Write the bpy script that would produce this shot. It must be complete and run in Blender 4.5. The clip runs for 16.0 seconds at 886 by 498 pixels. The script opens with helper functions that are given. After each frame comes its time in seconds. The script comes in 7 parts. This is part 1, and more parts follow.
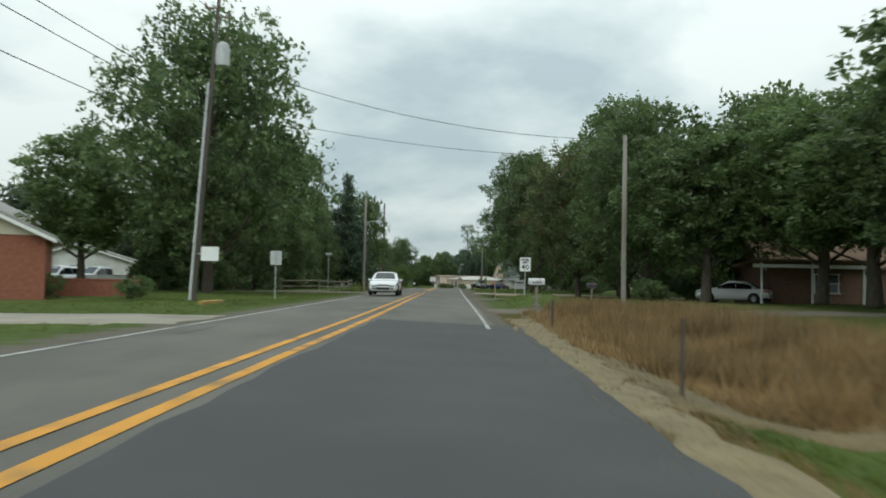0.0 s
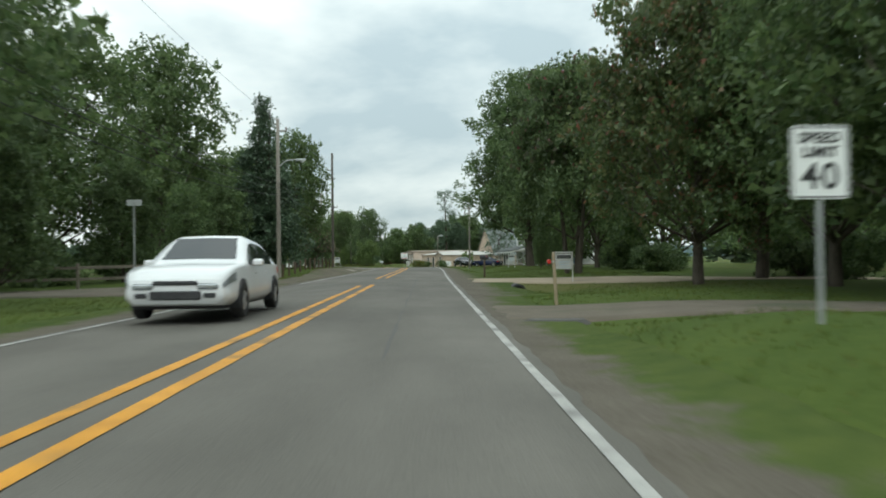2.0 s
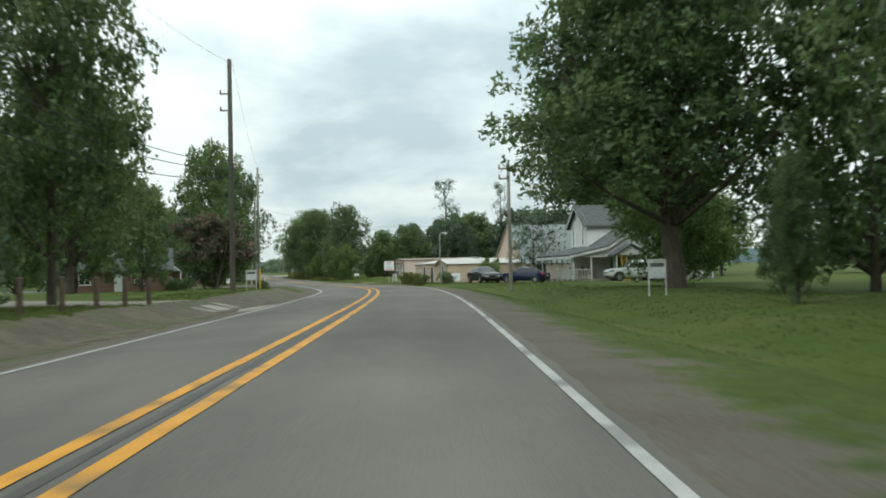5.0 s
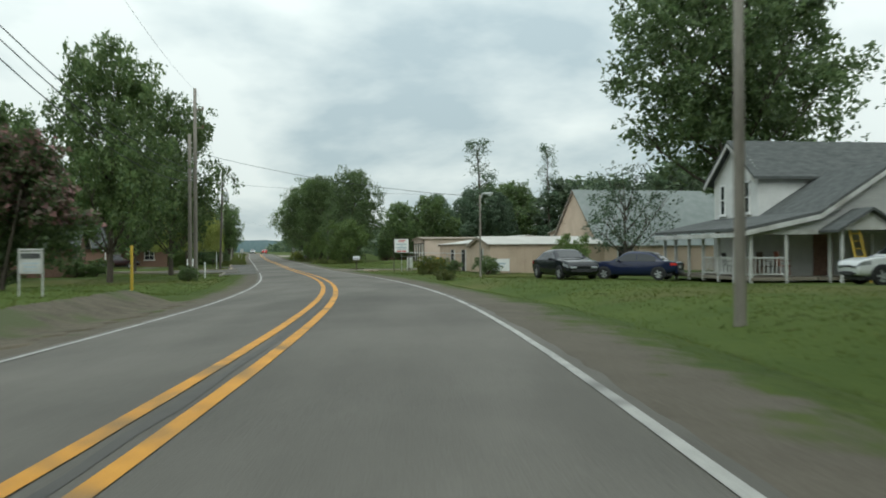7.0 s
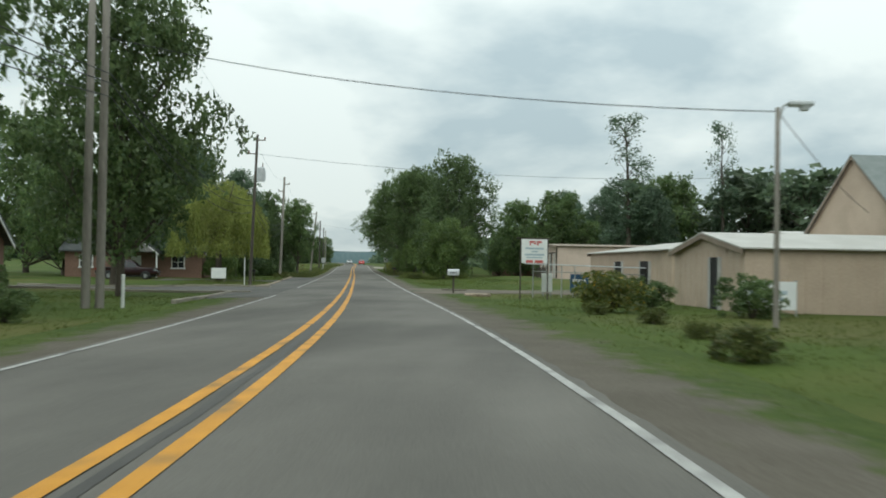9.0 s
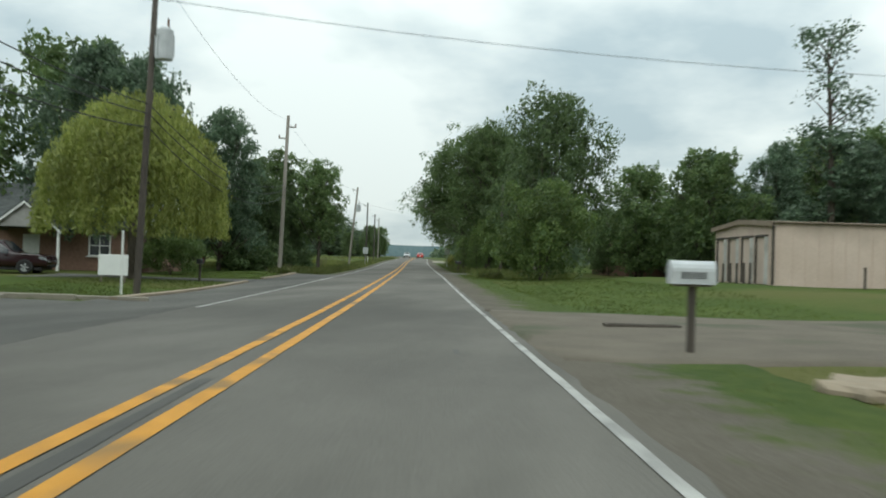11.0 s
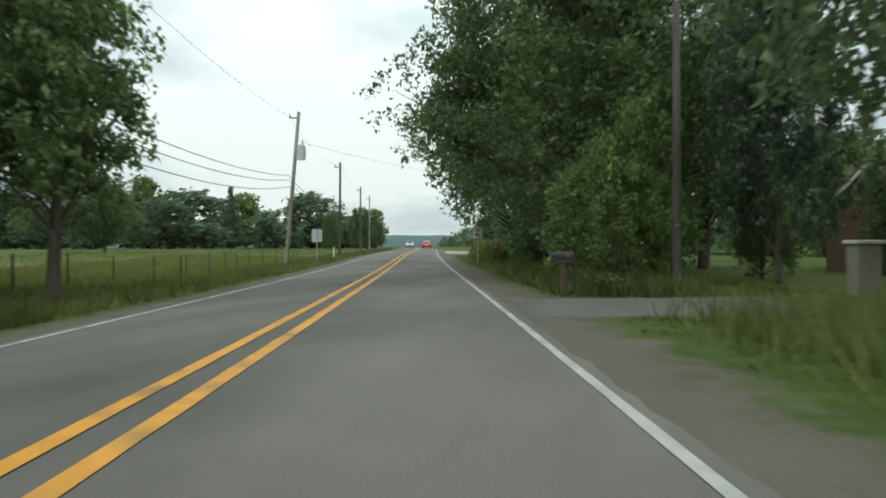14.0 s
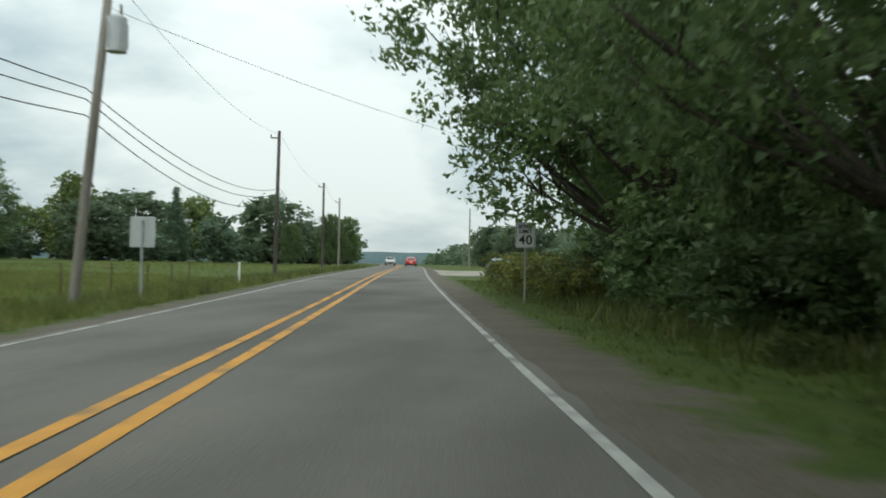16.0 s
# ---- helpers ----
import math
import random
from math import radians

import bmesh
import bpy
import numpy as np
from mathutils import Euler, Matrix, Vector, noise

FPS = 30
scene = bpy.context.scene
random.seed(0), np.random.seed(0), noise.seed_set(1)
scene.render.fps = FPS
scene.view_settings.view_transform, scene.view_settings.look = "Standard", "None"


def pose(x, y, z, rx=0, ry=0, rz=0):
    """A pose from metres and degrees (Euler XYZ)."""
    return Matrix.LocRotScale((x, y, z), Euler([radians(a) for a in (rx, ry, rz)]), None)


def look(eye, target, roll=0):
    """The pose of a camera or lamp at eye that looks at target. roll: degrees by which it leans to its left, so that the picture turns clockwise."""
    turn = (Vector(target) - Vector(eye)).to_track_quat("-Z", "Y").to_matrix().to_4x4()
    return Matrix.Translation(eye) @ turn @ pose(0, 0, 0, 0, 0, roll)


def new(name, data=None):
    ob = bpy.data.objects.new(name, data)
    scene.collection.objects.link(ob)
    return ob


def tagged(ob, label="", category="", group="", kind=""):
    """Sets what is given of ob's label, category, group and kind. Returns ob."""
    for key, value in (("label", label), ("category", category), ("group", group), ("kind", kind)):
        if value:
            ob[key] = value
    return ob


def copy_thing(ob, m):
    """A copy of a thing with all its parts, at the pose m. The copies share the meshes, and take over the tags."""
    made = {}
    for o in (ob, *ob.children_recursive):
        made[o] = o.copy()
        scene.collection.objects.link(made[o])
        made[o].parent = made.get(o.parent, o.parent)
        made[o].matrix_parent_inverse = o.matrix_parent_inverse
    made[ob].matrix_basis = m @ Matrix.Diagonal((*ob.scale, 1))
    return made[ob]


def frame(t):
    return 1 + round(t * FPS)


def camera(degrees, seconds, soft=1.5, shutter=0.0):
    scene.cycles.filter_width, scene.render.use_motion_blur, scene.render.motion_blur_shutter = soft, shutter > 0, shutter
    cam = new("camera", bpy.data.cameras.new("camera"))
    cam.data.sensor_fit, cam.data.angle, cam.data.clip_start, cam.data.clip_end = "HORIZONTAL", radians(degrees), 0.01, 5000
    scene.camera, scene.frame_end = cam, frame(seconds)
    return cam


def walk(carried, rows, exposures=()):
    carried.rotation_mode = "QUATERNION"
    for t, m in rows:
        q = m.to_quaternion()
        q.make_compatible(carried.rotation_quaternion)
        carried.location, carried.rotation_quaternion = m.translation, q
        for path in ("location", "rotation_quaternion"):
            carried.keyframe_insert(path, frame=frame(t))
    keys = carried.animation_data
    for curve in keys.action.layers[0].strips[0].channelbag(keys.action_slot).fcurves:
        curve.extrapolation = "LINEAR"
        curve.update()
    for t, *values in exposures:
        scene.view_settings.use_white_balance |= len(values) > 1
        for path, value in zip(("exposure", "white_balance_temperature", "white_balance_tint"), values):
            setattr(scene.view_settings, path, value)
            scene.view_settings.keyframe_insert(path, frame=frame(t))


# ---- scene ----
EXPOSURES = ((0.0, -0.3, 6250, -3), (2.0, -0.1, 6250, -3), (3.5, 0.1, 6250, -3), (6.0, -0.15, 6250, -3), (8.0, -0.27, 6250, -3), (11.0, -0.2, 6250, -3), (13.5, -0.1, 6250, -3), (16.0, -0.2, 6250, -3))
# ---- camera ----
cam = camera(55.29, 16.0, soft=1.8, shutter=0.35)
walk(cam, [
    (0, pose(2.503, -2.287, 1.073, 92.360, -1.135, -0.143)),
    (0.5, pose(2.625, 7.550, 1.100, 92.558, -1.567, -1.514)),
    (1, pose(2.730, 17.524, 1.145, 91.930, -0.829, -1.654)),
    (1.5, pose(2.752, 27.193, 1.204, 92.132, -1.106, -1.837)),
    (2, pose(2.886, 36.684, 1.257, 90.729, 0.684, -1.789)),
    (2.5, pose(2.974, 45.781, 1.304, 91.469, 2.860, -2.527)),
    (3, pose(2.854, 54.579, 1.353, 92.464, -0.034, -3.266)),
    (3.5, pose(3.025, 63.218, 1.388, 92.168, 1.337, -2.520)),
    (4.1, pose(3.157, 73.613, 1.436, 91.843, 1.313, -2.262)),
    (4.7, pose(3.323, 83.920, 1.481, 91.518, 1.289, -2.196)),
    (5.3, pose(3.536, 94.224, 1.526, 91.193, 1.266, -2.036)),
    (5.8, pose(3.718, 102.869, 1.563, 90.923, 1.246, -1.653)),
    (6, pose(3.704, 106.310, 1.577, 91.321, 0.785, -1.518)),
    (6.5, pose(3.693, 115.049, 1.595, 91.063, 0.208, -1.695)),
    (7, pose(3.575, 123.482, 1.590, 90.153, 0.332, -0.502)),
    (7.5, pose(3.232, 132.220, 1.563, 90.238, -0.220, 0.131)),
    (8, pose(2.675, 140.761, 1.515, 90.701, -0.912, 4.508)),
    (8.6, pose(1.825, 150.871, 1.429, 90.937, -0.915, 6.065)),
    (9.2, pose(0.588, 160.704, 1.336, 91.174, -0.918, 7.330)),
    (9.8, pose(-1.022, 170.653, 1.245, 91.411, -0.921, 8.234)),
    (10.3, pose(-2.653, 179.314, 1.169, 91.608, -0.923, 8.578)),
    (10.5, pose(-3.359, 182.867, 1.139, 91.484, -1.139, 9.871)),
    (11, pose(-5.201, 191.759, 1.068, 90.687, -1.725, 11.103)),
    (11.5, pose(-7.097, 200.658, 1.019, 89.108, -1.891, 12.763)),
    (12, pose(-9.156, 210.009, 0.989, 89.347, -1.466, 12.446)),
    (12.5, pose(-11.225, 219.464, 0.978, 89.758, -0.279, 11.454)),
    (13, pose(-13.213, 228.467, 0.989, 89.563, -0.269, 11.661)),
    (13.5, pose(-15.123, 236.778, 1.011, 90.004, -0.408, 11.354)),
    (14, pose(-17.030, 244.848, 1.033, 89.958, 0.133, 11.585)),
    (14.5, pose(-18.924, 252.930, 1.053, 90.706, -0.740, 12.097)),
    (15, pose(-20.761, 261.052, 1.071, 90.376, 0.422, 13.761)),
    (15.5, pose(-22.450, 268.712, 1.086, 91.061, -0.262, 12.653)),
    (16, pose(-24.154, 276.506, 1.100, 91.183, -1.021, 10.510)),
], exposures=EXPOSURES)

# ---- light: an overcast sky ----
world = bpy.data.worlds.new("overcast_sky")
scene.world = world
world.use_nodes = True
wn, wl = world.node_tree.nodes, world.node_tree.links
wn.clear()
w_out = wn.new("ShaderNodeOutputWorld")
w_bg = wn.new("ShaderNodeBackground")
w_sky = wn.new("ShaderNodeTexSky")
w_sky.sky_type = "NISHITA"
w_sky.sun_disc = False
w_sky.sun_elevation, w_sky.sun_rotation = radians(45), radians(195)
w_scale = wn.new("ShaderNodeVectorMath")
w_scale.operation = "SCALE"
w_scale.inputs["Scale"].default_value = 0.1
wl.new(w_sky.outputs[0], w_scale.inputs[0])
w_tc = wn.new("ShaderNodeTexCoord")
w_sep = wn.new("ShaderNodeSeparateXYZ")
wl.new(w_tc.outputs["Generated"], w_sep.inputs[0])
w_h = wn.new("ShaderNodeMath")
w_h.operation = "ADD"
w_h.inputs[1].default_value = 0.34
wl.new(w_sep.outputs["Z"], w_h.inputs[0])
w_hm = wn.new("ShaderNodeMath")
w_hm.operation = "MAXIMUM"
w_hm.inputs[1].default_value = 0.08
wl.new(w_h.outputs[0], w_hm.inputs[0])
w_div = wn.new("ShaderNodeVectorMath")
w_div.operation = "DIVIDE"
w_comb = wn.new("ShaderNodeCombineXYZ")
for k in "XYZ":
    wl.new(w_hm.outputs[0], w_comb.inputs[k])
wl.new(w_tc.outputs["Generated"], w_div.inputs[0])
wl.new(w_comb.outputs[0], w_div.inputs[1])
w_noise = wn.new("ShaderNodeTexNoise")
w_noise.inputs["Scale"].default_value = 1.35
w_noise.inputs["Detail"].default_value = 6
w_noise.inputs["Roughness"].default_value = 0.52
w_noise.inputs["Distortion"].default_value = 0.1
wl.new(w_div.outputs[0], w_noise.inputs["Vector"])
w_ramp = wn.new("ShaderNodeValToRGB")
w_ramp.color_ramp.elements[0].position, w_ramp.color_ramp.elements[0].color = 0.40, (0.57, 0.635, 0.69, 1)
w_ramp.color_ramp.elements[1].position, w_ramp.color_ramp.elements[1].color = 0.57, (1.02, 1.02, 1.02, 1)
wl.new(w_noise.outputs["Fac"], w_ramp.inputs[0])
w_mix = wn.new("ShaderNodeMix")
w_mix.data_type = "RGBA"
w_mix.inputs["Factor"].default_value = 0.93
wl.new(w_scale.outputs[0], w_mix.inputs["A"])
wl.new(w_ramp.outputs[0], w_mix.inputs["B"])
wl.new(w_mix.outputs["Result"], w_bg.inputs["Color"])
w_lum = wn.new("ShaderNodeMapRange")  # an overcast sky is brighter overhead than at the horizon
w_lum.inputs["From Min"].default_value, w_lum.inputs["From Max"].default_value = 0.0, 1.0
w_lum.inputs["To Min"].default_value, w_lum.inputs["To Max"].default_value = 0.92, 2.1
wl.new(w_sep.outputs["Z"], w_lum.inputs["Value"])
wl.new(w_lum.outputs[0], w_bg.inputs["Strength"])
wl.new(w_bg.outputs[0], w_out.inputs[0])
sun = new("sun", bpy.data.lights.new("sun", "SUN"))
sun.data.energy, sun.data.angle, sun.data.color = 1.0, radians(40), (1.0, 0.97, 0.92)
sun.matrix_world = look((0, 0, 100), (25, 95, 0))

# ---- materials ----
rng = np.random.default_rng(7)


def surf(name, c1, c2, scale=4.0, rough=0.8, bump=0.2, fine=40.0, c3=None, metal=0.0, spec=0.4, stretch=(1, 1, 1), amount=0.45):
    """A surface with two scales of noise between two colours, an optional third for stains, and fine relief."""
    m = bpy.data.materials.new(name)
    m.use_nodes = True
    n, l = m.node_tree.nodes, m.node_tree.links
    b = n["Principled BSDF"]
    b.inputs["Roughness"].default_value, b.inputs["Metallic"].default_value = rough, metal
    b.inputs["Specular IOR Level"].default_value = spec
    tc, mp = n.new("ShaderNodeTexCoord"), n.new("ShaderNodeMapping")
    mp.inputs["Scale"].default_value = stretch
    l.new(tc.outputs["Object"], mp.inputs[0])
    big, small = n.new("ShaderNodeTexNoise"), n.new("ShaderNodeTexNoise")
    big.inputs["Scale"].default_value, big.inputs["Detail"].default_value = scale, 5
    small.inputs["Scale"].default_value, small.inputs["Detail"].default_value = fine, 3
    for t in (big, small):
        l.new(mp.outputs[0], t.inputs["Vector"])
    add = n.new("ShaderNodeMix")
    add.inputs["Factor"].default_value = amount
    l.new(big.outputs["Fac"], add.inputs["A"])
    l.new(small.outputs["Fac"], add.inputs["B"])
    r = n.new("ShaderNodeValToRGB")
    e = r.color_ramp.elements
    e[0].position, e[0].color = 0.36, (*c1, 1)
    e[1].position, e[1].color = 0.64, (*c2, 1)
    l.new(add.outputs["Result"], r.inputs[0])
    colour = r.outputs[0]
    if c3:
        st = n.new("ShaderNodeTexNoise")
        st.inputs["Scale"].default_value, st.inputs["Detail"].default_value = scale * 0.35, 6
        l.new(mp.outputs[0], st.inputs["Vector"])
        sr = n.new("ShaderNodeValToRGB")
        sr.color_ramp.elements[0].position, sr.color_ramp.elements[1].position = 0.52, 0.66
        l.new(st.outputs["Fac"], sr.inputs[0])
        mx = n.new("ShaderNodeMix")
        mx.data_type = "RGBA"
        l.new(sr.outputs[0], mx.inputs["Factor"])
        l.new(colour, mx.inputs["A"])
        mx.inputs["B"].default_value = (*c3, 1)
        colour = mx.outputs["Result"]
    l.new(colour, b.inputs["Base Color"])
    if bump:
        bp = n.new("ShaderNodeBump")
        bp.inputs["Strength"].default_value, bp.inputs["Distance"].default_value = bump, 0.02
        l.new(small.outputs["Fac"], bp.inputs["Height"])
        l.new(bp.outputs[0], b.inputs["Normal"])
    return m


def leafy(name, c1, c2, c3=None, through_light=0.45):
    """Leaves: each its own tone, with some light coming through."""
    m = bpy.data.materials.new(name)
    m.use_nodes = True
    n, l = m.node_tree.nodes, m.node_tree.links
    b = n["Principled BSDF"]
    b.inputs["Roughness"].default_value, b.inputs["Specular IOR Level"].default_value = 0.46, 0.45
    g, r = n.new("ShaderNodeNewGeometry"), n.new("ShaderNodeValToRGB")
    e = r.color_ramp.elements
    e[0].position, e[0].color = 0.0, (*c1, 1)
    e[1].position, e[1].color = 0.85, (*c2, 1)
    if c3:
        x = r.color_ramp.elements.new(1.0)
        x.color = (*c3, 1)
    l.new(g.outputs["Random Per Island"], r.inputs[0])
    oi, hs = n.new("ShaderNodeObjectInfo"), n.new("ShaderNodeHueSaturation")
    mr = n.new("ShaderNodeMapRange")
    mr.inputs["To Min"].default_value, mr.inputs["To Max"].default_value = 0.8, 1.2
    l.new(oi.outputs["Random"], mr.inputs[0])
    tc, nz, nr, mx = n.new("ShaderNodeTexCoord"), n.new("ShaderNodeTexNoise"), n.new("ShaderNodeMapRange"), n.new("ShaderNodeMath")
    nz.inputs["Scale"].default_value, nz.inputs["Detail"].default_value = 0.45, 3
    l.new(tc.outputs["Object"], nz.inputs["Vector"])
    nr.inputs["From Min"].default_value, nr.inputs["From Max"].default_value = 0.35, 0.65
    nr.inputs["To Min"].default_value, nr.inputs["To Max"].default_value = 0.75, 1.25
    l.new(nz.outputs["Fac"], nr.inputs[0])
    mx.operation = "MULTIPLY"
    l.new(mr.outputs[0], mx.inputs[0])
    l.new(nr.outputs[0], mx.inputs[1])
    l.new(mx.outputs[0], hs.inputs["Value"])
    l.new(r.outputs[0], hs.inputs["Color"])
    l.new(hs.outputs[0], b.inputs["Base Color"])
    t, mix = n.new("ShaderNodeBsdfTranslucent"), n.new("ShaderNodeMixShader")
    l.new(hs.outputs[0], t.inputs[0])
    mix.inputs[0].default_value = through_light
    l.new(b.outputs[0], mix.inputs[1])
    l.new(t.outputs[0], mix.inputs[2])
    l.new(mix.outputs[0], n["Material Output"].inputs[0])
    return m


def verge(name, bare, grass, grain=1.0):
    """Ground that frays from bare shoulder into grass; the mesh says how far across it lies."""
    m = bpy.data.materials.new(name)
    m.use_nodes = True
    n, l = m.node_tree.nodes, m.node_tree.links
    b = n["Principled BSDF"]
    b.inputs["Roughness"].default_value, b.inputs["Specular IOR Level"].default_value = 0.95, 0.15
    tc = n.new("ShaderNodeTexCoord")

    def noise_of(scale, detail, rough=0.5):
        t = n.new("ShaderNodeTexNoise")
        t.inputs["Scale"].default_value, t.inputs["Detail"].default_value, t.inputs["Roughness"].default_value = scale, detail, rough
        l.new(tc.outputs["Object"], t.inputs["Vector"])
        return t.outputs["Fac"]

    def between(fac, a, c, lo=0.36, hi=0.64):
        r = n.new("ShaderNodeValToRGB")
        r.color_ramp.elements[0].position, r.color_ramp.elements[0].color = lo, (*a, 1)
        r.color_ramp.elements[1].position, r.color_ramp.elements[1].color = hi, (*c, 1)
        l.new(fac, r.inputs[0])
        return r.outputs[0]

    def blend(fac, a, c):
        x = n.new("ShaderNodeMix")
        x.data_type = "RGBA"
        l.new(fac, x.inputs["Factor"])
        l.new(a, x.inputs["A"])
        l.new(c, x.inputs["B"])
        return x.outputs["Result"]

    big, fine = noise_of(0.7, 6, 0.6), noise_of(26.0 * grain, 3)
    stones = between(fine, bare[0], bare[1])
    patch = between(big, bare[2], bare[1])
    half = n.new("ShaderNodeValue")
    half.outputs[0].default_value = 0.45
    ground = blend(half.outputs[0], stones, patch)
    green = blend(noise_of(9.0, 3), between(noise_of(0.22, 5), grass[0], grass[1]), between(noise_of(3.0, 4), grass[0], grass[1]))
    at_ = n.new("ShaderNodeAttribute")
    at_.attribute_name = "across"
    wob = n.new("ShaderNodeMath")
    wob.operation = "MULTIPLY_ADD"
    l.new(noise_of(1.1, 7, 0.68), wob.inputs[0])
    wob.inputs[1].default_value = 1.5
    l.new(at_.outputs["Fac"], wob.inputs[2])
    cut = n.new("ShaderNodeMapRange")
    cut.inputs["From Min"].default_value, cut.inputs["From Max"].default_value = 1.14, 1.40
    l.new(wob.outputs[0], cut.inputs["Value"])
    l.new(blend(cut.outputs[0], ground, green), b.inputs["Base Color"])
    bp = n.new("ShaderNodeBump")
    bp.inputs["Strength"].default_value, bp.inputs["Distance"].default_value = 0.6, 0.02
    l.new(fine, bp.inputs["Height"])
    l.new(bp.outputs[0], b.inputs["Normal"])
    return m


def road_surface(name):
    """Worn asphalt: paler wheel tracks and darker lane middles, stains and old patches, fine chippings."""
    m = surf(name, (0.106, 0.098, 0.084), (0.166, 0.154, 0.133), 0.7, 0.9, 0.6, 70, c3=(0.095, 0.088, 0.075), stretch=(1, 0.22, 1), amount=0.42)
    n, l = m.node_tree.nodes, m.node_tree.links
    b = n["Principled BSDF"]
    old = b.inputs["Base Color"].links[0].from_socket
    at_ = n.new("ShaderNodeAttribute")
    at_.attribute_name = "across"
    ab = n.new("ShaderNodeMath")
    ab.operation = "ABSOLUTE"
    l.new(at_.outputs["Fac"], ab.inputs[0])
    tr = n.new("ShaderNodeValToRGB")
    tr.color_ramp.interpolation = "EASE"
    e = tr.color_ramp.elements
    for k, (pos, v) in enumerate(((0.0, 0.90), (0.22, 1.05), (0.40, 0.95), (0.50, 0.92), (0.68, 1.06), (0.86, 1.0), (1.0, 0.97))):
        x = e[0] if k == 0 else (e[1] if k == 6 else e.new(pos))
        x.position, x.color = pos, (v * 0.9, v * 0.9, v * 0.9, 1)
    sc = n.new("ShaderNodeMath")
    sc.operation = "DIVIDE"
    sc.inputs[1].default_value = 3.9
    l.new(ab.outputs[0], sc.inputs[0])
    l.new(sc.outputs[0], tr.inputs[0])
    tc, st = n.new("ShaderNodeTexCoord"), n.new("ShaderNodeTexNoise")
    st.inputs["Scale"].default_value, st.inputs["Detail"].default_value, st.inputs["Roughness"].default_value = 0.16, 7, 0.62
    l.new(tc.outputs["Object"], st.inputs["Vector"])
    mr = n.new("ShaderNodeMapRange")
    mr.inputs["From Min"].default_value, mr.inputs["From Max"].default_value = 0.35, 0.65
    mr.inputs["To Min"].default_value, mr.inputs["To Max"].default_value = 0.90, 1.24
    l.new(st.outputs["Fac"], mr.inputs["Value"])
    a = n.new("ShaderNodeVectorMath")
    a.operation = "MULTIPLY"
    l.new(old, a.inputs[0])
    l.new(tr.outputs[0], a.inputs[1])
    c = n.new("ShaderNodeVectorMath")
    c.operation = "SCALE"
    l.new(a.outputs[0], c.inputs[0])
    l.new(mr.outputs[0], c.inputs["Scale"])
    l.new(c.outputs[0], b.inputs["Base Color"])
    return m


def clear_glass(name, tint=(0.02, 0.025, 0.03)):
    m = bpy.data.materials.new(name)
    m.use_nodes = True
    b = m.node_tree.nodes["Principled BSDF"]
    b.inputs["Base Color"].default_value = (*tint, 1)
    b.inputs["Roughness"].default_value, b.inputs["Specular IOR Level"].default_value = 0.06, 0.7
    return m


M = {}
M["asphalt"] = surf("weathered_asphalt", (0.074, 0.070, 0.062), (0.134, 0.127, 0.113), 0.7, 0.9, 0.6, 70, c3=(0.068, 0.064, 0.057), stretch=(1, 0.22, 1), amount=0.42)
M["road_asphalt"] = road_surface("worn_road_asphalt")
M["asphalt_new"] = surf("dark_asphalt", (0.042, 0.042, 0.043), (0.06, 0.06, 0.06), 0.5, 0.85, 0.35, 60)
M["tar"] = surf("crack_tar", (0.05, 0.047, 0.042), (0.075, 0.07, 0.062), 3, 0.7, 0.1)
M["yellow"] = surf("worn_yellow_paint", (0.44, 0.20, 0.02), (0.64, 0.30, 0.03), 3.5, 0.7, 0.2, 45, c3=(0.24, 0.14, 0.045))
M["white_line"] = surf("worn_white_paint", (0.27, 0.262, 0.245), (0.46, 0.45, 0.42), 3.5, 0.75, 0.2, 45, c3=(0.17, 0.165, 0.155))
M["gravel"] = surf("gravel_shoulder", (0.10, 0.083, 0.062), (0.15, 0.127, 0.096), 0.9, 0.95, 0.6, 25, c3=(0.075, 0.078, 0.045))
M["dirt"] = surf("bare_dirt", (0.06, 0.050, 0.034), (0.125, 0.103, 0.07), 1.6, 0.95, 1.0, 9, c3=(0.065, 0.075, 0.028))
M["concrete"] = surf("old_concrete", (0.22, 0.195, 0.155), (0.31, 0.28, 0.23), 0.8, 0.9, 0.3, 20, c3=(0.18, 0.165, 0.14))
M["grass_ground"] = surf("mown_grass", (0.044, 0.070, 0.012), (0.078, 0.105, 0.021), 0.22, 0.95, 0.5, 9, c3=(0.098, 0.098, 0.03), spec=0.15)
M["grass_blades"] = leafy("grass_blades", (0.052, 0.080, 0.011), (0.108, 0.132, 0.023), (0.145, 0.135, 0.044))
M["field_blades"] = leafy("field_grass", (0.085, 0.115, 0.022), (0.165, 0.175, 0.045), (0.23, 0.195, 0.08))
M["weeds"] = leafy("tall_weeds", (0.07, 0.105, 0.022), (0.16, 0.175, 0.05), (0.26, 0.22, 0.09))
M["dead_grass"] = leafy("dead_grass", (0.15, 0.098, 0.045), (0.35, 0.235, 0.11), (0.16, 0.14, 0.06))
M["verge"] = verge("gravel_and_grass_verge", ((0.076, 0.066, 0.052), (0.142, 0.124, 0.099), (0.092, 0.080, 0.061)), ((0.042, 0.066, 0.013), (0.076, 0.098, 0.022)))
M["dead_ground"] = surf("dead_grass_ground", (0.09, 0.065, 0.03), (0.16, 0.12, 0.06), 0.8, 0.95, 0.6, 10)
M["straw"] = surf("straw_verge", (0.135, 0.108, 0.06), (0.215, 0.17, 0.092), 1.6, 0.95, 0.5, 14)
M["leaf_dark"] = leafy("dark_broad_leaves", (0.078, 0.124, 0.049), (0.156, 0.211, 0.086), None, 0.5)
